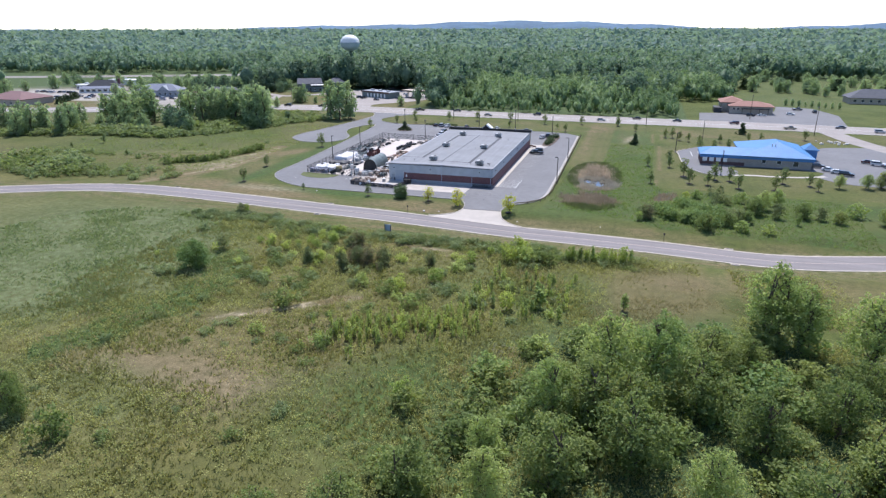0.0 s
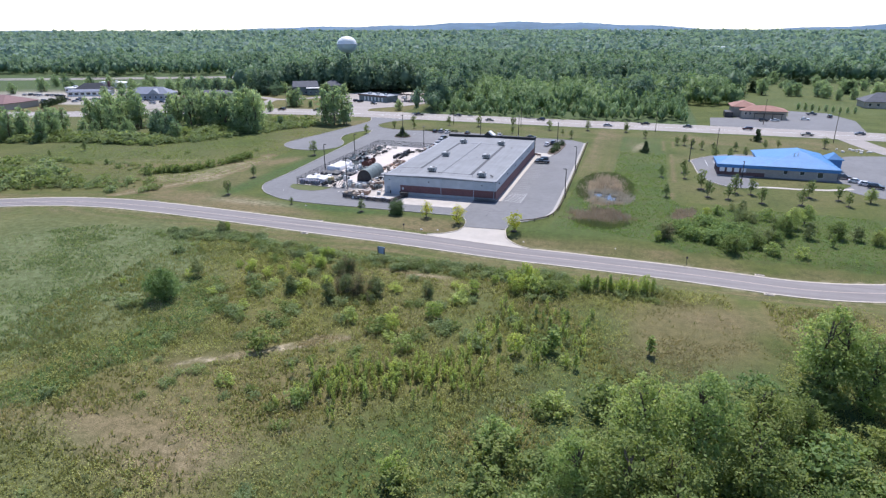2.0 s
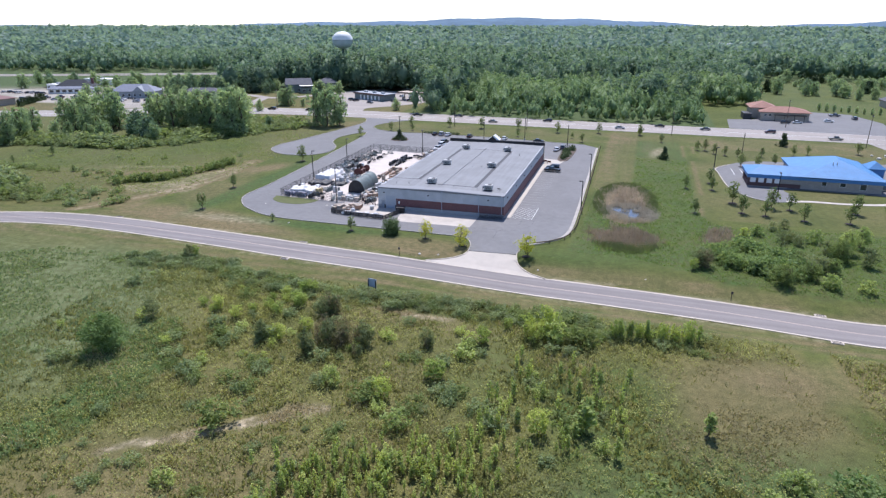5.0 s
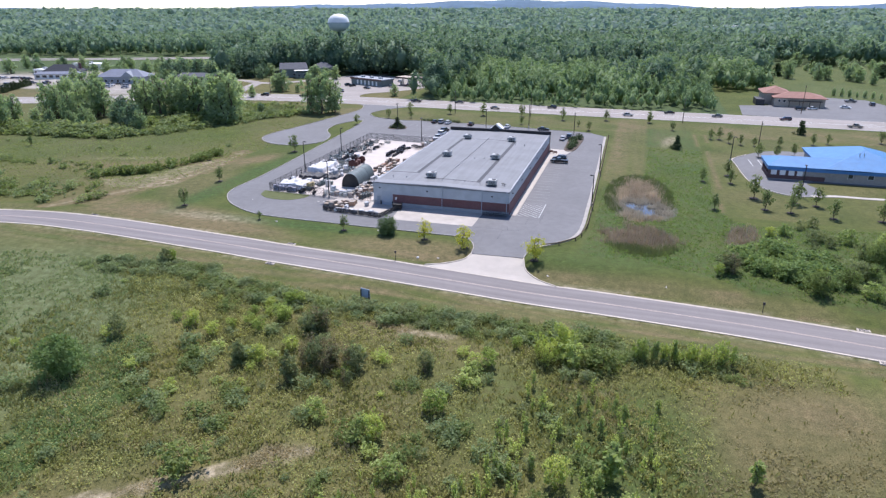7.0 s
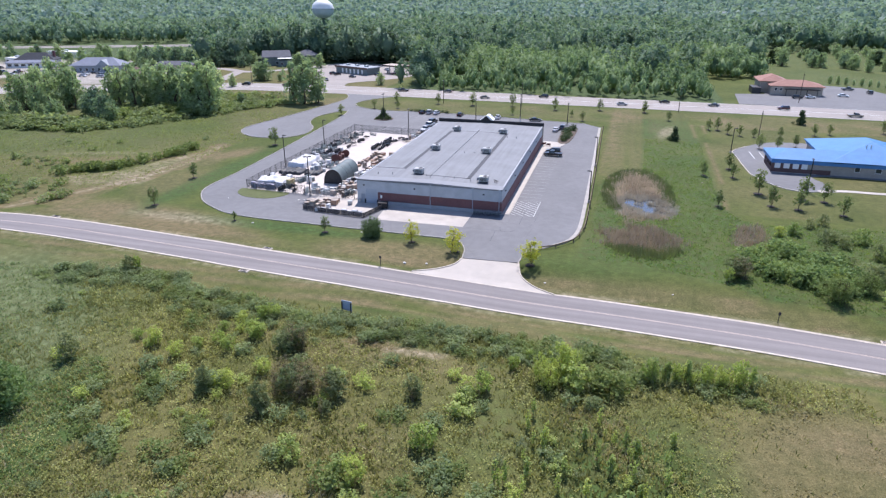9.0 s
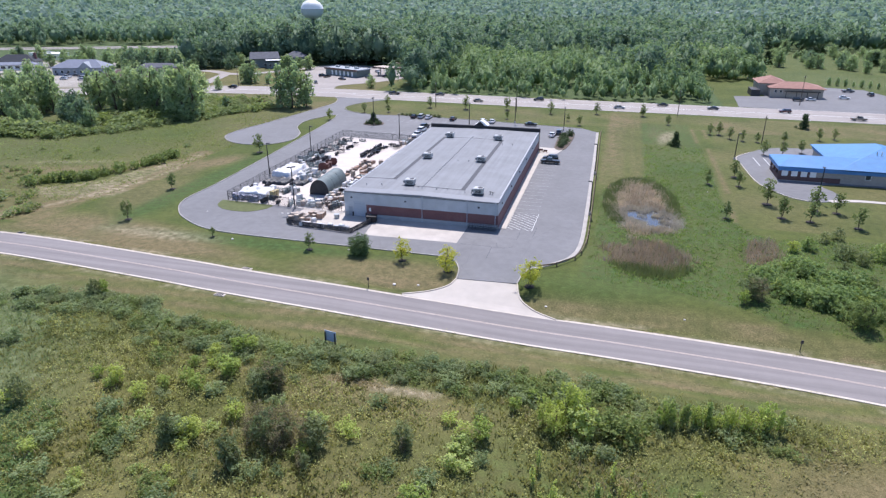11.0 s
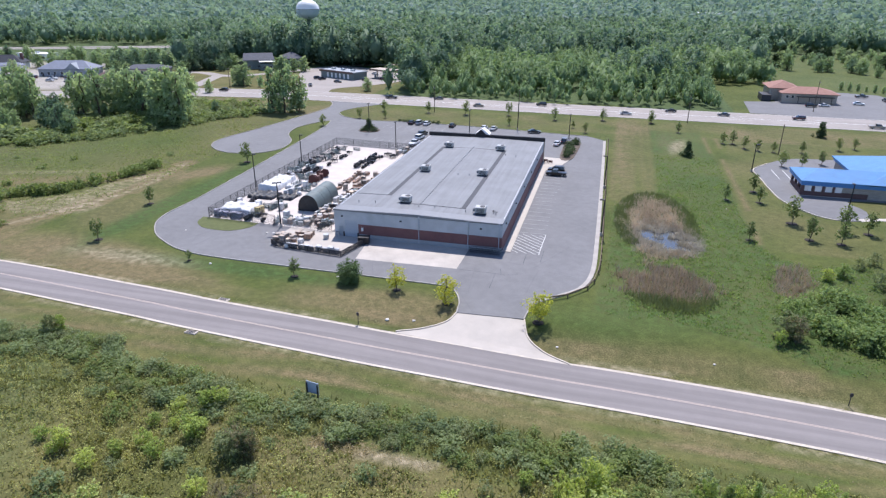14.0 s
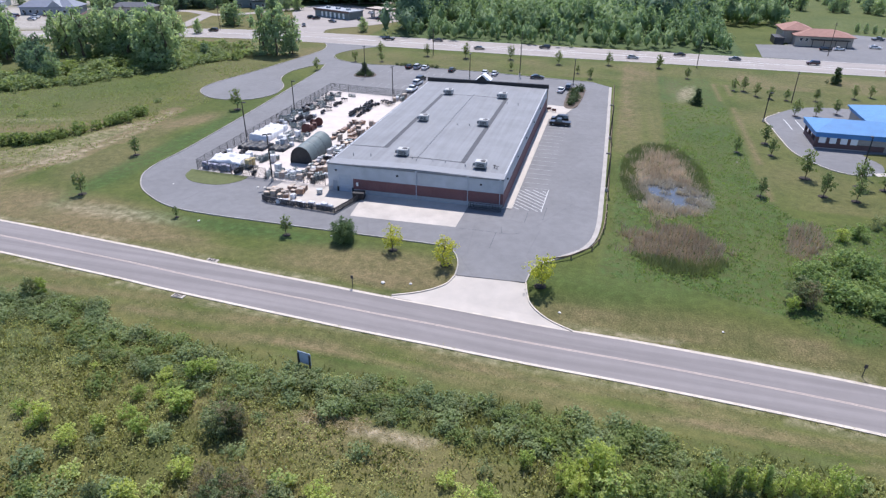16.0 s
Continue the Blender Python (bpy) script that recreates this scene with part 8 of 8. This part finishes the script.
# the low hedge along a ditch in that field
for a, b in zip(FIELD_HEDGE, FIELD_HEDGE[1:]):
    for k in range(20):
        f = rnd.random()
        scrub(rnd.choice(("dark_shrub", "dark_shrub", "grey_shrub", "brown_shrub")), a[0] + (b[0] - a[0]) * f + rnd.uniform(-2.6, 0.3), a[1] + (b[1] - a[1]) * f + rnd.uniform(-0.5, 1.6), rnd.choice((0.9, 1.3, 1.8, 2.6)) * rnd.uniform(0.8, 1.15), 1.1)
for ring, n, lo, hi in (([(-180, -24), (-150, -33), (-132, -28), (-118, -25), (-107, -23), (-103, -17), (-112, -9), (-126, -9), (-150, -10), (-180, -8)], 170, 0.9, 2.2), ([(-185, -28), (-150, -34), (-140, -27), (-136, -16), (-150, -8), (-185, -4)], 70, 2.0, 4.4), ([(-185, 4), (-150, 6), (-134, 2), (-126, 9), (-150, 12), (-185, 10)], 50, 0.7, 1.5)):
    left = n
    while left:
        x, y = rnd.uniform(-185, -102), rnd.uniform(-35, 36)
        if inside(np.array(x), np.array(y), ring):
            left -= 1
            scrub(rnd.choice(("dark_shrub", "grey_shrub", "grey_shrub", "hedge_shrub")), x, y, rnd.uniform(lo, hi), 1.5)
for k in range(26):
    x = rnd.uniform(-205, -110)
    scrub(rnd.choice(("dark_shrub", "hedge_shrub", "grey_shrub")), x, rnd.uniform(-20, 46) + (x + 130) * 0.1, rnd.uniform(0.5, 1.2), 1.5)
for x, y, h in ((-183, -10, 3.4), (-180, 27, 4.0), (-150, 8, 2.4), (-178, 50, 3.6), (-183, 13, 2.6), (-104.5, 27, 2.2)):
    plant("young", x, y, h, "saplings in the field beyond the road")
for x, y, h in ((-176, 160, 7), (-150, 182, 6), (-163, 186, 5), (-104, 188, 7), (-300, 222, 12), (-322, 215, 9), (-288, 224, 11), (-276, 226, 12), (-400, 160, 13), (-410, 152, 12), (-420, 170, 12), (-330, 190, 9)):
    plant("poplar", x, y, h, "shop trees")


join_scrub()


# ---- woods ----
for k in range(46):
    x, y = rnd.uniform(-420, -160), rnd.uniform(150, 262)
    if (paved_left(np.array(x), np.array(y)) < 0.3 and y > 176 or (y > 225 and x < -240)) and not (-232 < x < -180 and y > 190) and not (-410 < x < -270 and y < 225):
        plant("poplar", x, y, rnd.uniform(7, 13), "shop trees")
for x, y, h in ((-408, 232, 10), (-415, 214, 12), (-396, 240, 9), (-345, 222, 9), (-340, 228, 10), (-334, 224, 8), (-318, 216, 9), (-322, 222, 11), (-270, 206, 9), (-266, 212, 11), (-262, 204, 8), (-312, 236, 10), (-300, 240, 11), (-286, 236, 12), (-272, 240, 11), (-258, 236, 12),
                (-252, 226, 11), (-246, 240, 12), (-440, 250, 9), (-455, 262, 10), (-425, 270, 8), (-362, 250, 9), (-350, 262, 10), (-330, 268, 9), (-470, 285, 9), (-372, 286, 8), (-300, 280, 9), (-420, 192, 9), (-432, 180, 10), (-265, 286, 11), (-280, 276, 10), (-345, 290, 9),
                (-240, 228, 9), (-236, 220, 8), (-182, 246, 9), (-178, 240, 8), (-172, 252, 10), (-228, 262, 9), (-240, 262, 10)):
    plant(rnd.choice(("poplar", "far_oak", "poplar")), x, y, h, "shop trees", 1.1)
for x, y, h in ((-276, 214, 12), (-270, 222, 14), (-262, 228, 13), (-282, 226, 13), (-240, 236, 11), (-232, 244, 12), (-226, 250, 10), (-222, 240, 8), (-238, 250, 13)):
    plant("far_oak", x, y, h, "shop trees", 1.0)
for k in range(62):
    x, y = rnd.uniform(112, 290), rnd.uniform(268, 470)
    if not (160 < x < 206 and y < 305) and not (112 < x < 160 and y < 330):
        plant(rnd.choice(("poplar", "poplar", "conifer")), x, y, rnd.uniform(5, 11), "field trees", 1.1)

def in_view(x, y, margin=1.15):
    """The wedge of country before the flight path."""
    a = np.degrees(np.arctan2(x - 42, y + 190))
    return (a > -17.7 - 37 * margin) & (a < -17.7 + 37 * margin)


def woods(name, label, seed, ring, spacing, cards, size, h_range, clear=(), material="leaf_wood", tone=lambda x, y: True, girth=(0.27, 0.4), lobes=7):
    rng = np.random.default_rng(seed)
    r0, r1 = ring
    n = int(1.45 * (r1 ** 2 - r0 ** 2) / 2 / spacing ** 2)
    r, a = np.sqrt(rng.uniform(r0 ** 2, r1 ** 2, n)), np.radians(rng.uniform(-60, 25, n))
    x, y = 42 + r * np.sin(a), -190 + r * np.cos(a)
    ok = in_view(x, y) & tone(x, y) & (y > 179 + 5 * wavy(x, y, 14)) & (paved_left(x, y) < 0.2)
    for x0, x1, y0, y1 in clear:
        ok &= ~((x > x0) & (x < x1) & (y > y0) & (y < y1))
    x, y = x[ok], y[ok]
    n = len(x)
    h = rng.uniform(*h_range, n) * rng.choice((0.72, 0.86, 1.0, 1.06, 1.2), n) * (1 + 0.2 * wavy(x, y, 45))
    # the young wood is low along the highway
    h *= np.where(x > -80, np.clip(0.55 + (y - 176) / 110, 0.55, 1.0), 1.0)
    w = h * rng.uniform(*girth, n) * rng.choice((0.85, 1.0, 1.25), n)
    # every crown is a heap of rounded lobes, and every lobe a shell of leaf sprays
    ld = rng.normal(size=(n, lobes, 3))
    ld[..., 2] = ld[..., 2] * 0.9 + 0.15
    ld /= np.linalg.norm(ld, axis=-1)[..., None]
    lobe = ld * rng.uniform(0.42, 0.66, (n, lobes, 1))
    lobe[:, 0] = (0, 0, 0.5)
    lr = rng.uniform(0.34, 0.56, (n, lobes))
    pick = np.arange(cards) % lobes
    d = rng.normal(size=(n, cards, 3))
    d[..., 2] = d[..., 2] * 0.85 + 0.4
    d = d / np.linalg.norm(d, axis=-1)[..., None] + 0.55 * ld[:, pick]
    d /= np.linalg.norm(d, axis=-1)[..., None]
    c = lobe[:, pick] + d * (lr[:, pick] * rng.uniform(0.8, 1.08, (n, cards)))[..., None]
    c = c * np.stack([w, w, h * 0.5], -1)[:, None] + np.stack([x, y, h * 0.52], -1)[:, None]
    c[..., 2] = np.maximum(c[..., 2], 0.4)
    c, o = c.reshape(-1, 3), d.reshape(-1, 3)
    v = leaf_tris(c, np.repeat(1.3 * size * h / np.mean(h_range), cards)[:, None], rng, 0.2, 0.75, o * 2.6, 0.36)
    # an eight-sided core added inside every crown, to block light and darken the gaps
    far = cards < 16
    six = np.array([(1, 0, 0), (0, 1, 0), (-1, 0, 0), (0, -1, 0), (0, 0, 1), (0, 0, -1)]) * 0.74
    core = six * np.stack([w * 0.9, w * 0.9, h * 0.5], -1)[:, None] + np.stack([x, y, h * 0.48], -1)[:, None]
    sides = np.array([(0, 1, 4), (1, 2, 4), (2, 3, 4), (3, 0, 4), (1, 0, 5), (2, 1, 5), (3, 2, 5), (0, 3, 5)])
    faces = np.concatenate([np.arange(len(v)).reshape(-1, 3), (np.arange(n)[:, None, None] * 6 + sides).reshape(-1, 3) + len(v)])
    if not far:
        v = np.concatenate([v, core.reshape(-1, 3)])
    ob = new(name, quad_mesh(name, v, faces[:len(v) // 3] if far else faces, material))
    return tagged(ob, label, "woodland", kind="stuff")


CLEAR = [(108, 300, 262, 470), (62, 160, 150, 262), (120, 215, 150, 310), (-232, -176, 245, 288), (-180, -90, 150, 278), (-480, -255, 100, 334), (-236, -176, 200, 245), (-200, -184, 293, 307), (-262, -150, 150, 232), (96, 190, 262, 330), (-480, -250, 296, 330)]
def light_part(x, y):
    """Where the wood is young and light; an old dark belt stands behind it and round the town's edge."""
    patch = wavy(x, y, 38, 1) + 0.45 * wavy(x, y, 11, 3)
    young = (x > -80) & (y < 345 + 30 * wavy(x, y, 60, 2))
    old = (x > -300) & (y < 560 + 60 * wavy(x, y, 90, 4)) & ~young
    return patch > np.where(young, -0.62, np.where(old, 0.55, -0.05))


CLEAR += [(-660, -470, 235, 345), (-480, -380, 290, 385), (-400, -330, 330, 420)]
FAR_CLEAR = CLEAR + [(140, 250, 640, 752), (100, 195, 1000, 1160)]
woods("woodland", "light green young woodland beyond the highway", 1, (330, 560), 4.9, 84, 0.50, (9.5, 14.5), CLEAR, "leaf_wood", light_part, (0.22, 0.31))
woods("woodland", "dark green old woodland beyond the highway", 5, (330, 560), 6.8, 170, 0.66, (14, 20), CLEAR, "leaf_deep", lambda x, y: ~light_part(x, y), (0.28, 0.4), 9)
woods("woodland", "green woodland in the middle distance", 2, (560, 900), 8.2, 46, 0.9, (12, 18), FAR_CLEAR, "leaf_mid_haze", light_part, (0.28, 0.4))
woods("woodland", "dark green woodland in the middle distance", 6, (560, 900), 9.2, 50, 1.05, (13, 19), FAR_CLEAR, "leaf_deep", lambda x, y: ~light_part(x, y), (0.3, 0.42))
woods("woodland", "very tall dark trees round the foot of the water tower", 8, (440, 575), 5.2, 110, 0.8, (19, 25), [(-600, -240, 0, 900), (-140, 600, 0, 900), (-196, -186, 296, 304)], "leaf_deep", lambda x, y: (y > 284) & (y < 325), (0.26, 0.36), 9)
woods("far_woodland", "green woodland stretching to the hills", 3, (900, 1900), 14.5, 14, 2.6, (13, 20), FAR_CLEAR, "leaf_far_haze", girth=(0.4, 0.55), lobes=5)
woods("far_woodland", "distant woodland below the hills", 4, (1900, 4350), 30, 9, 6.0, (14, 22), (), "leaf_far_haze", girth=(0.6, 0.8), lobes=4)


# ---- grass and reeds ----
def tufts(name, label, seed, pts, blades, height, width, lean, material):
    """Grass as bent blades in tufts."""
    rng = np.random.default_rng(seed)
    n = len(pts)
    base = np.repeat(pts, blades, axis=0) + np.concatenate([rng.normal(scale=0.22, size=(n * blades, 2)), np.zeros((n * blades, 1))], 1)
    a = rng.uniform(0, 2 * np.pi, n * blades)
    hh = height * rng.uniform(0.5, 1.3, n * blades) * np.repeat(rng.uniform(0.7, 1.3, n), blades)
    side = np.stack([np.cos(a), np.sin(a), 0 * a], 1) * width
    tip = np.stack([rng.normal(scale=lean, size=n * blades), rng.normal(scale=lean, size=n * blades), np.ones(n * blades)], 1) * hh[:, None]
    v = np.stack([base - side * 1.25, base + side * 1.25, base + tip * 1.05], 1).reshape(-1, 3)
    ob = new(name, quad_mesh(name, v, np.arange(len(v)).reshape(-1, 3), material))
    return tagged(ob, label, "grass", kind="stuff")


def scatter(seed, n, x0, x1, y0, y1, test):
    rng = np.random.default_rng(seed)
    x, y = rng.uniform(x0, x1, n), rng.uniform(y0, y1, n)
    ok = test(x, y, rng.random(n))
    return np.stack([x[ok], y[ok], lay(x[ok], y[ok]) - 0.12], 1)


def in_pond(x, y):
    wet = blob(x, y, *WATER[:4], WATER[4], 0.3) > 0.1
    for cx, cy, rx, ry, rot in POND:
        wet |= blob(x, y, cx, cy, rx, ry, rot, 0.2) > 0.4
    return wet


def tracks(x, y):
    """How far from the worn paths through the meadow."""
    return np.minimum.reduce([line_dist(x, y, path) for path in TRACKS] + [line_dist(x, y, MOWN_TRACK) - 1.6])


def rough(x, y, r):
    d = line_dist(x, y, ROAD[::6])
    return (d > 12.5 + 1.5 * wavy(x, y, 7)) & (y < -45) & (r < 0.55 + 0.45 * wavy(x, y, 6)) & ~(blob(x, y, -20, -123, 16, 4, 0, 0.5) > 0.4 + r) & (tracks(x, y) > 1.3) & ~((blob(x, y, 51, -75, 14, 16, 0, 0.35) > 0.4) & (r > 0.03))


tufts("meadow_grass", "tall green and straw meadow grass", 1, scatter(1, 52000, -62, 80, -150, -52, rough), 4, 0.55, 0.09, 0.45, "grass_blade")
tufts("meadow_grass", "pale grey-green meadow grass", 2, scatter(2, 26000, -110, -36, -128, -52, lambda x, y, r: (blob(x, y, -74, -88, 34, 37, 0, 0.2) > 0.3) & (r < 0.5 + 0.5 * wavy(x, y, 5))), 4, 0.4, 0.1, 0.6, "grass_pale")
tufts("meadow_grass", "tall green grass in the field beyond the road", 3, scatter(3, 21000, -190, -92, -8, 100, lambda x, y, r: ~inside(x, y, LOT) & (r < 0.5 + 0.5 * wavy(x, y, 8)) & (line_dist(x, y, ROAD[::6]) > 14) & (x < -97)), 3, 0.3, 0.1, 0.6, "herb_green")
tufts("wet_grass", "lush green grass round the pond", 4, scatter(4, 16000, 24, 100, -30, 90, lambda x, y, r: inside(x, y, MARSH) & ~in_pond(x, y) & (r < 0.6 + 0.4 * wavy(x, y, 5))), 4, 0.34, 0.09, 0.5, "leaf_marsh")
def herbs(name, label, seed, pts, cards, size, height, material):
    """Leafy weeds: small sprays heaped over every point."""
    rng = np.random.default_rng(seed)
    n = len(pts)
    tall = np.repeat(rng.uniform(0.5, 1.4, n), cards) * height
    c = np.repeat(pts, cards, axis=0) + np.stack([rng.normal(scale=0.28, size=n * cards), rng.normal(scale=0.28, size=n * cards), rng.uniform(0.15, 1.0, n * cards) * tall], 1)
    v = leaf_tris(c, size * 1.3, rng, 1.0, 0.5)
    return tagged(new(name, quad_mesh(name, v, np.arange(len(v)).reshape(-1, 3), material)), label, "weeds", kind="stuff")


def weedy(x, y, r):
    ok = (line_dist(x, y, ROAD[::6]) > 13 + 1.2 * wavy(x, y, 7)) & (y < -46)
    ok &= (blob(x, y, -74, -88, 33, 36, 0, 0.2) < 0.6) & ~(blob(x, y, -20, -123, 18, 5, 0, 0.5) > 0.3 + 0.7 * r / 0.4) & (tracks(x, y) > 1.7) & ~(blob(x, y, 52, -74, 11, 13, 0, 0.3) > 0.4)
    return ok & (r < 0.42 + 0.35 * wavy(x, y, 5) + 0.25 * wavy(x, y, 14, 2))


herbs("field_weeds", "knee-high green and straw weeds over the meadow", 7, scatter(7, 56000, -66, 84, -152, -54, weedy), 9, 0.122, 0.9, "herb")
herbs("field_weeds", "lush green weeds round the pond and thicket", 8, scatter(8, 15000, 20, 100, -30, 60, lambda x, y, r: inside(x, y, MARSH) & ~in_pond(x, y) & (r < 0.75 + 0.3 * wavy(x, y, 4))), 5, 0.13, 0.2, "leaf_marsh")
herbs("field_weeds", "green weeds in the field beyond the road", 9, scatter(9, 11000, -200, -96, -12, 105, lambda x, y, r: ~inside(x, y, LOT) & (r < 0.12 + 0.5 * wavy(x, y, 9)) & (line_dist(x, y, ROAD[::6]) > 14) & (x < -97)), 6, 0.16, 0.34, "herb_green")
for cx, cy, rx, ry, rot in POND:
    first, second = (cx, cy) == POND[0][:2], (cx, cy) == POND[1][:2]
    tufts("reed_bed", "dry tan and grey reeds in the wet hollow", int(100 + cx + cy),
          scatter(int(50 + cx), 11000 if rx > 5 else 8000, cx - 20, cx + 20, cy - 24, cy + 24,
                  lambda x, y, r: (blob(x, y, cx, cy, rx, ry, rot, 0.5) + 0.3 * wavy(x, y, 2.2) > 0.35 + 0.3 * r) & ((y > -12.5 + 2.5 * wavy(x, y, 3)) | (not second)) & ~((blob(x, y, *WATER[:4], WATER[4], 0.1) > 0.45))) + np.array([0, 0, -0.45]),
          4, 1.1, 0.06, 0.22, "reed" if first else "reed_grey")

tufts("reed_bed", "bleached broken reeds standing in the shallow water", 63, scatter(63, 20000, 22, 39, 5, 34, lambda x, y, r: (
    (blob(x, y, *WATER[:4], WATER[4], 0.45) > 0.08) & (blob(x, y, *WATER[:4], WATER[4], 0.45) < 0.86 + 0.4 * wavy(x, y, 1.6))) & (r < 0.42 + 0.5 * wavy(x, y, 1.1, 3))) + np.array([0, 0, -0.6]), 3, 0.8, 0.07, 0.4, "reed_pale")
tufts("reed_bed", "dark green rushes round the wet hollow", 61, scatter(61, 26000, 16, 46, -22, 52, lambda x, y, r: (
    ((blob(x, y, 29.8, 26, 8.2, 21.5, 2, 0.1) > 0.2) & (blob(x, y, 29.8, 25, 5.6, 18, 2, 0.2) < 0.5) & (r < 0.75) & (y > 12))
    | ((blob(x, y, 31.0, -8.5, 7.4, 8.4, 20, 0.3) > 0.3 + 0.4 * r) & (y < -10.5 + 2.5 * wavy(x, y, 3)))) & ~(blob(x, y, *WATER[:4], WATER[4], 0.1) > 0.3)) + np.array([0, 0, -0.4]), 4, 1.0, 0.06, 0.25, "reed_green")


def swath(offset, seed):
    """Points along one raked row of cut grass beside the road."""
    rng = np.random.default_rng(seed)
    out = []
    for a, b in zip(ROAD, ROAD[1:]):
        if -120 < a.x < 100 and not (offset < 0 and -14 < a.x < 21):
            d = b - a
            side = Vector((d.y, -d.x)).normalized() if d.length else Vector((0, -1))
            f = rng.random(int(d.length * 6))
            w = offset + rng.normal(0, 0.16, len(f)) + 0.25 * math.sin(a.x * 0.11 + offset)
            gx, gy = a.x + d.x * f + side.x * w, a.y + d.y * f + side.y * w
            out.append(np.stack([gx, gy, lay(gx, gy) - 0.06], 1))
    return np.concatenate(out)


tufts("cut_grass", "faint rows of cut straw-coloured grass on the verge", 71, np.concatenate([swath(o, 70 + k) for k, o in enumerate((6.0, 8.3, 10.6, -6.4))]), 3, 0.07, 0.06, 1.5, "grass_cut")
edge = np.concatenate([swath(4.86, 90), swath(-4.86, 91)])
tufts("verge_grass", "ragged grass creeping over the edge of the road", 72, edge[wavy(edge[:, 0], edge[:, 1], 1.7) + 0.5 * wavy(edge[:, 0], edge[:, 1], 6, 2) > 0.1], 4, 0.16, 0.05, 1.3, "grass_blade")
tufts("meadow_grass", "short dry brownish grass on the poor soil", 81, scatter(81, 12000, 28, 78, -92, -56, lambda x, y, r: (blob(x, y, 51, -75, 14, 16, 0, 0.35) > 0.35) & (line_dist(x, y, ROAD[::6]) > 12) & (r < 0.8 + 0.3 * wavy(x, y, 4))), 3, 0.22, 0.08, 0.9, "grass_cut")
herbs("field_weeds", "bright green weeds along the edge of the pale grass", 91, scatter(91, 9000, -75, -20, -130, -60, lambda x, y, r: (line_dist(x, y, GREEN_EDGE) < 4.2 + 1.5 * wavy(x, y, 5)) & (r < 0.8)), 7, 0.16, 0.6, "leaf_sumac")
tufts("cut_grass", "trodden straw-coloured grass on the worn paths", 95, scatter(95, 60000, -28, 8, -108, -58, lambda x, y, r: tracks(x, y) < 1.6 * r), 3, 0.16, 0.07, 1.3, "grass_cut")
tufts("meadow_grass", "dead straw-coloured grass standing in patches", 98, scatter(98, 26000, -50, 40, -128, -57, lambda x, y, r: (wavy(x, y, 7, 3) + 0.6 * wavy(x, y, 2.5, 1) > 0.25 + 0.8 * r) & (tracks(x, y) > 0.8) & (line_dist(x, y, ROAD[::6]) > 14)), 4, 0.6, 0.05, 0.4, "straw_grass")
# the meadow goes on behind the start of the flight
tufts("meadow_grass", "tall green and straw meadow grass", 96, scatter(96, 11000, -90, 130, -240, -149, lambda x, y, r: r < 0.7 + 0.4 * wavy(x, y, 6)), 3, 0.55, 0.1, 0.45, "grass_blade")
herbs("field_weeds", "knee-high green and straw weeds over the meadow", 97, scatter(97, 10000, -90, 130, -240, -149, lambda x, y, r: r < 0.5 + 0.5 * wavy(x, y, 8)), 6, 0.17, 0.8, "herb")
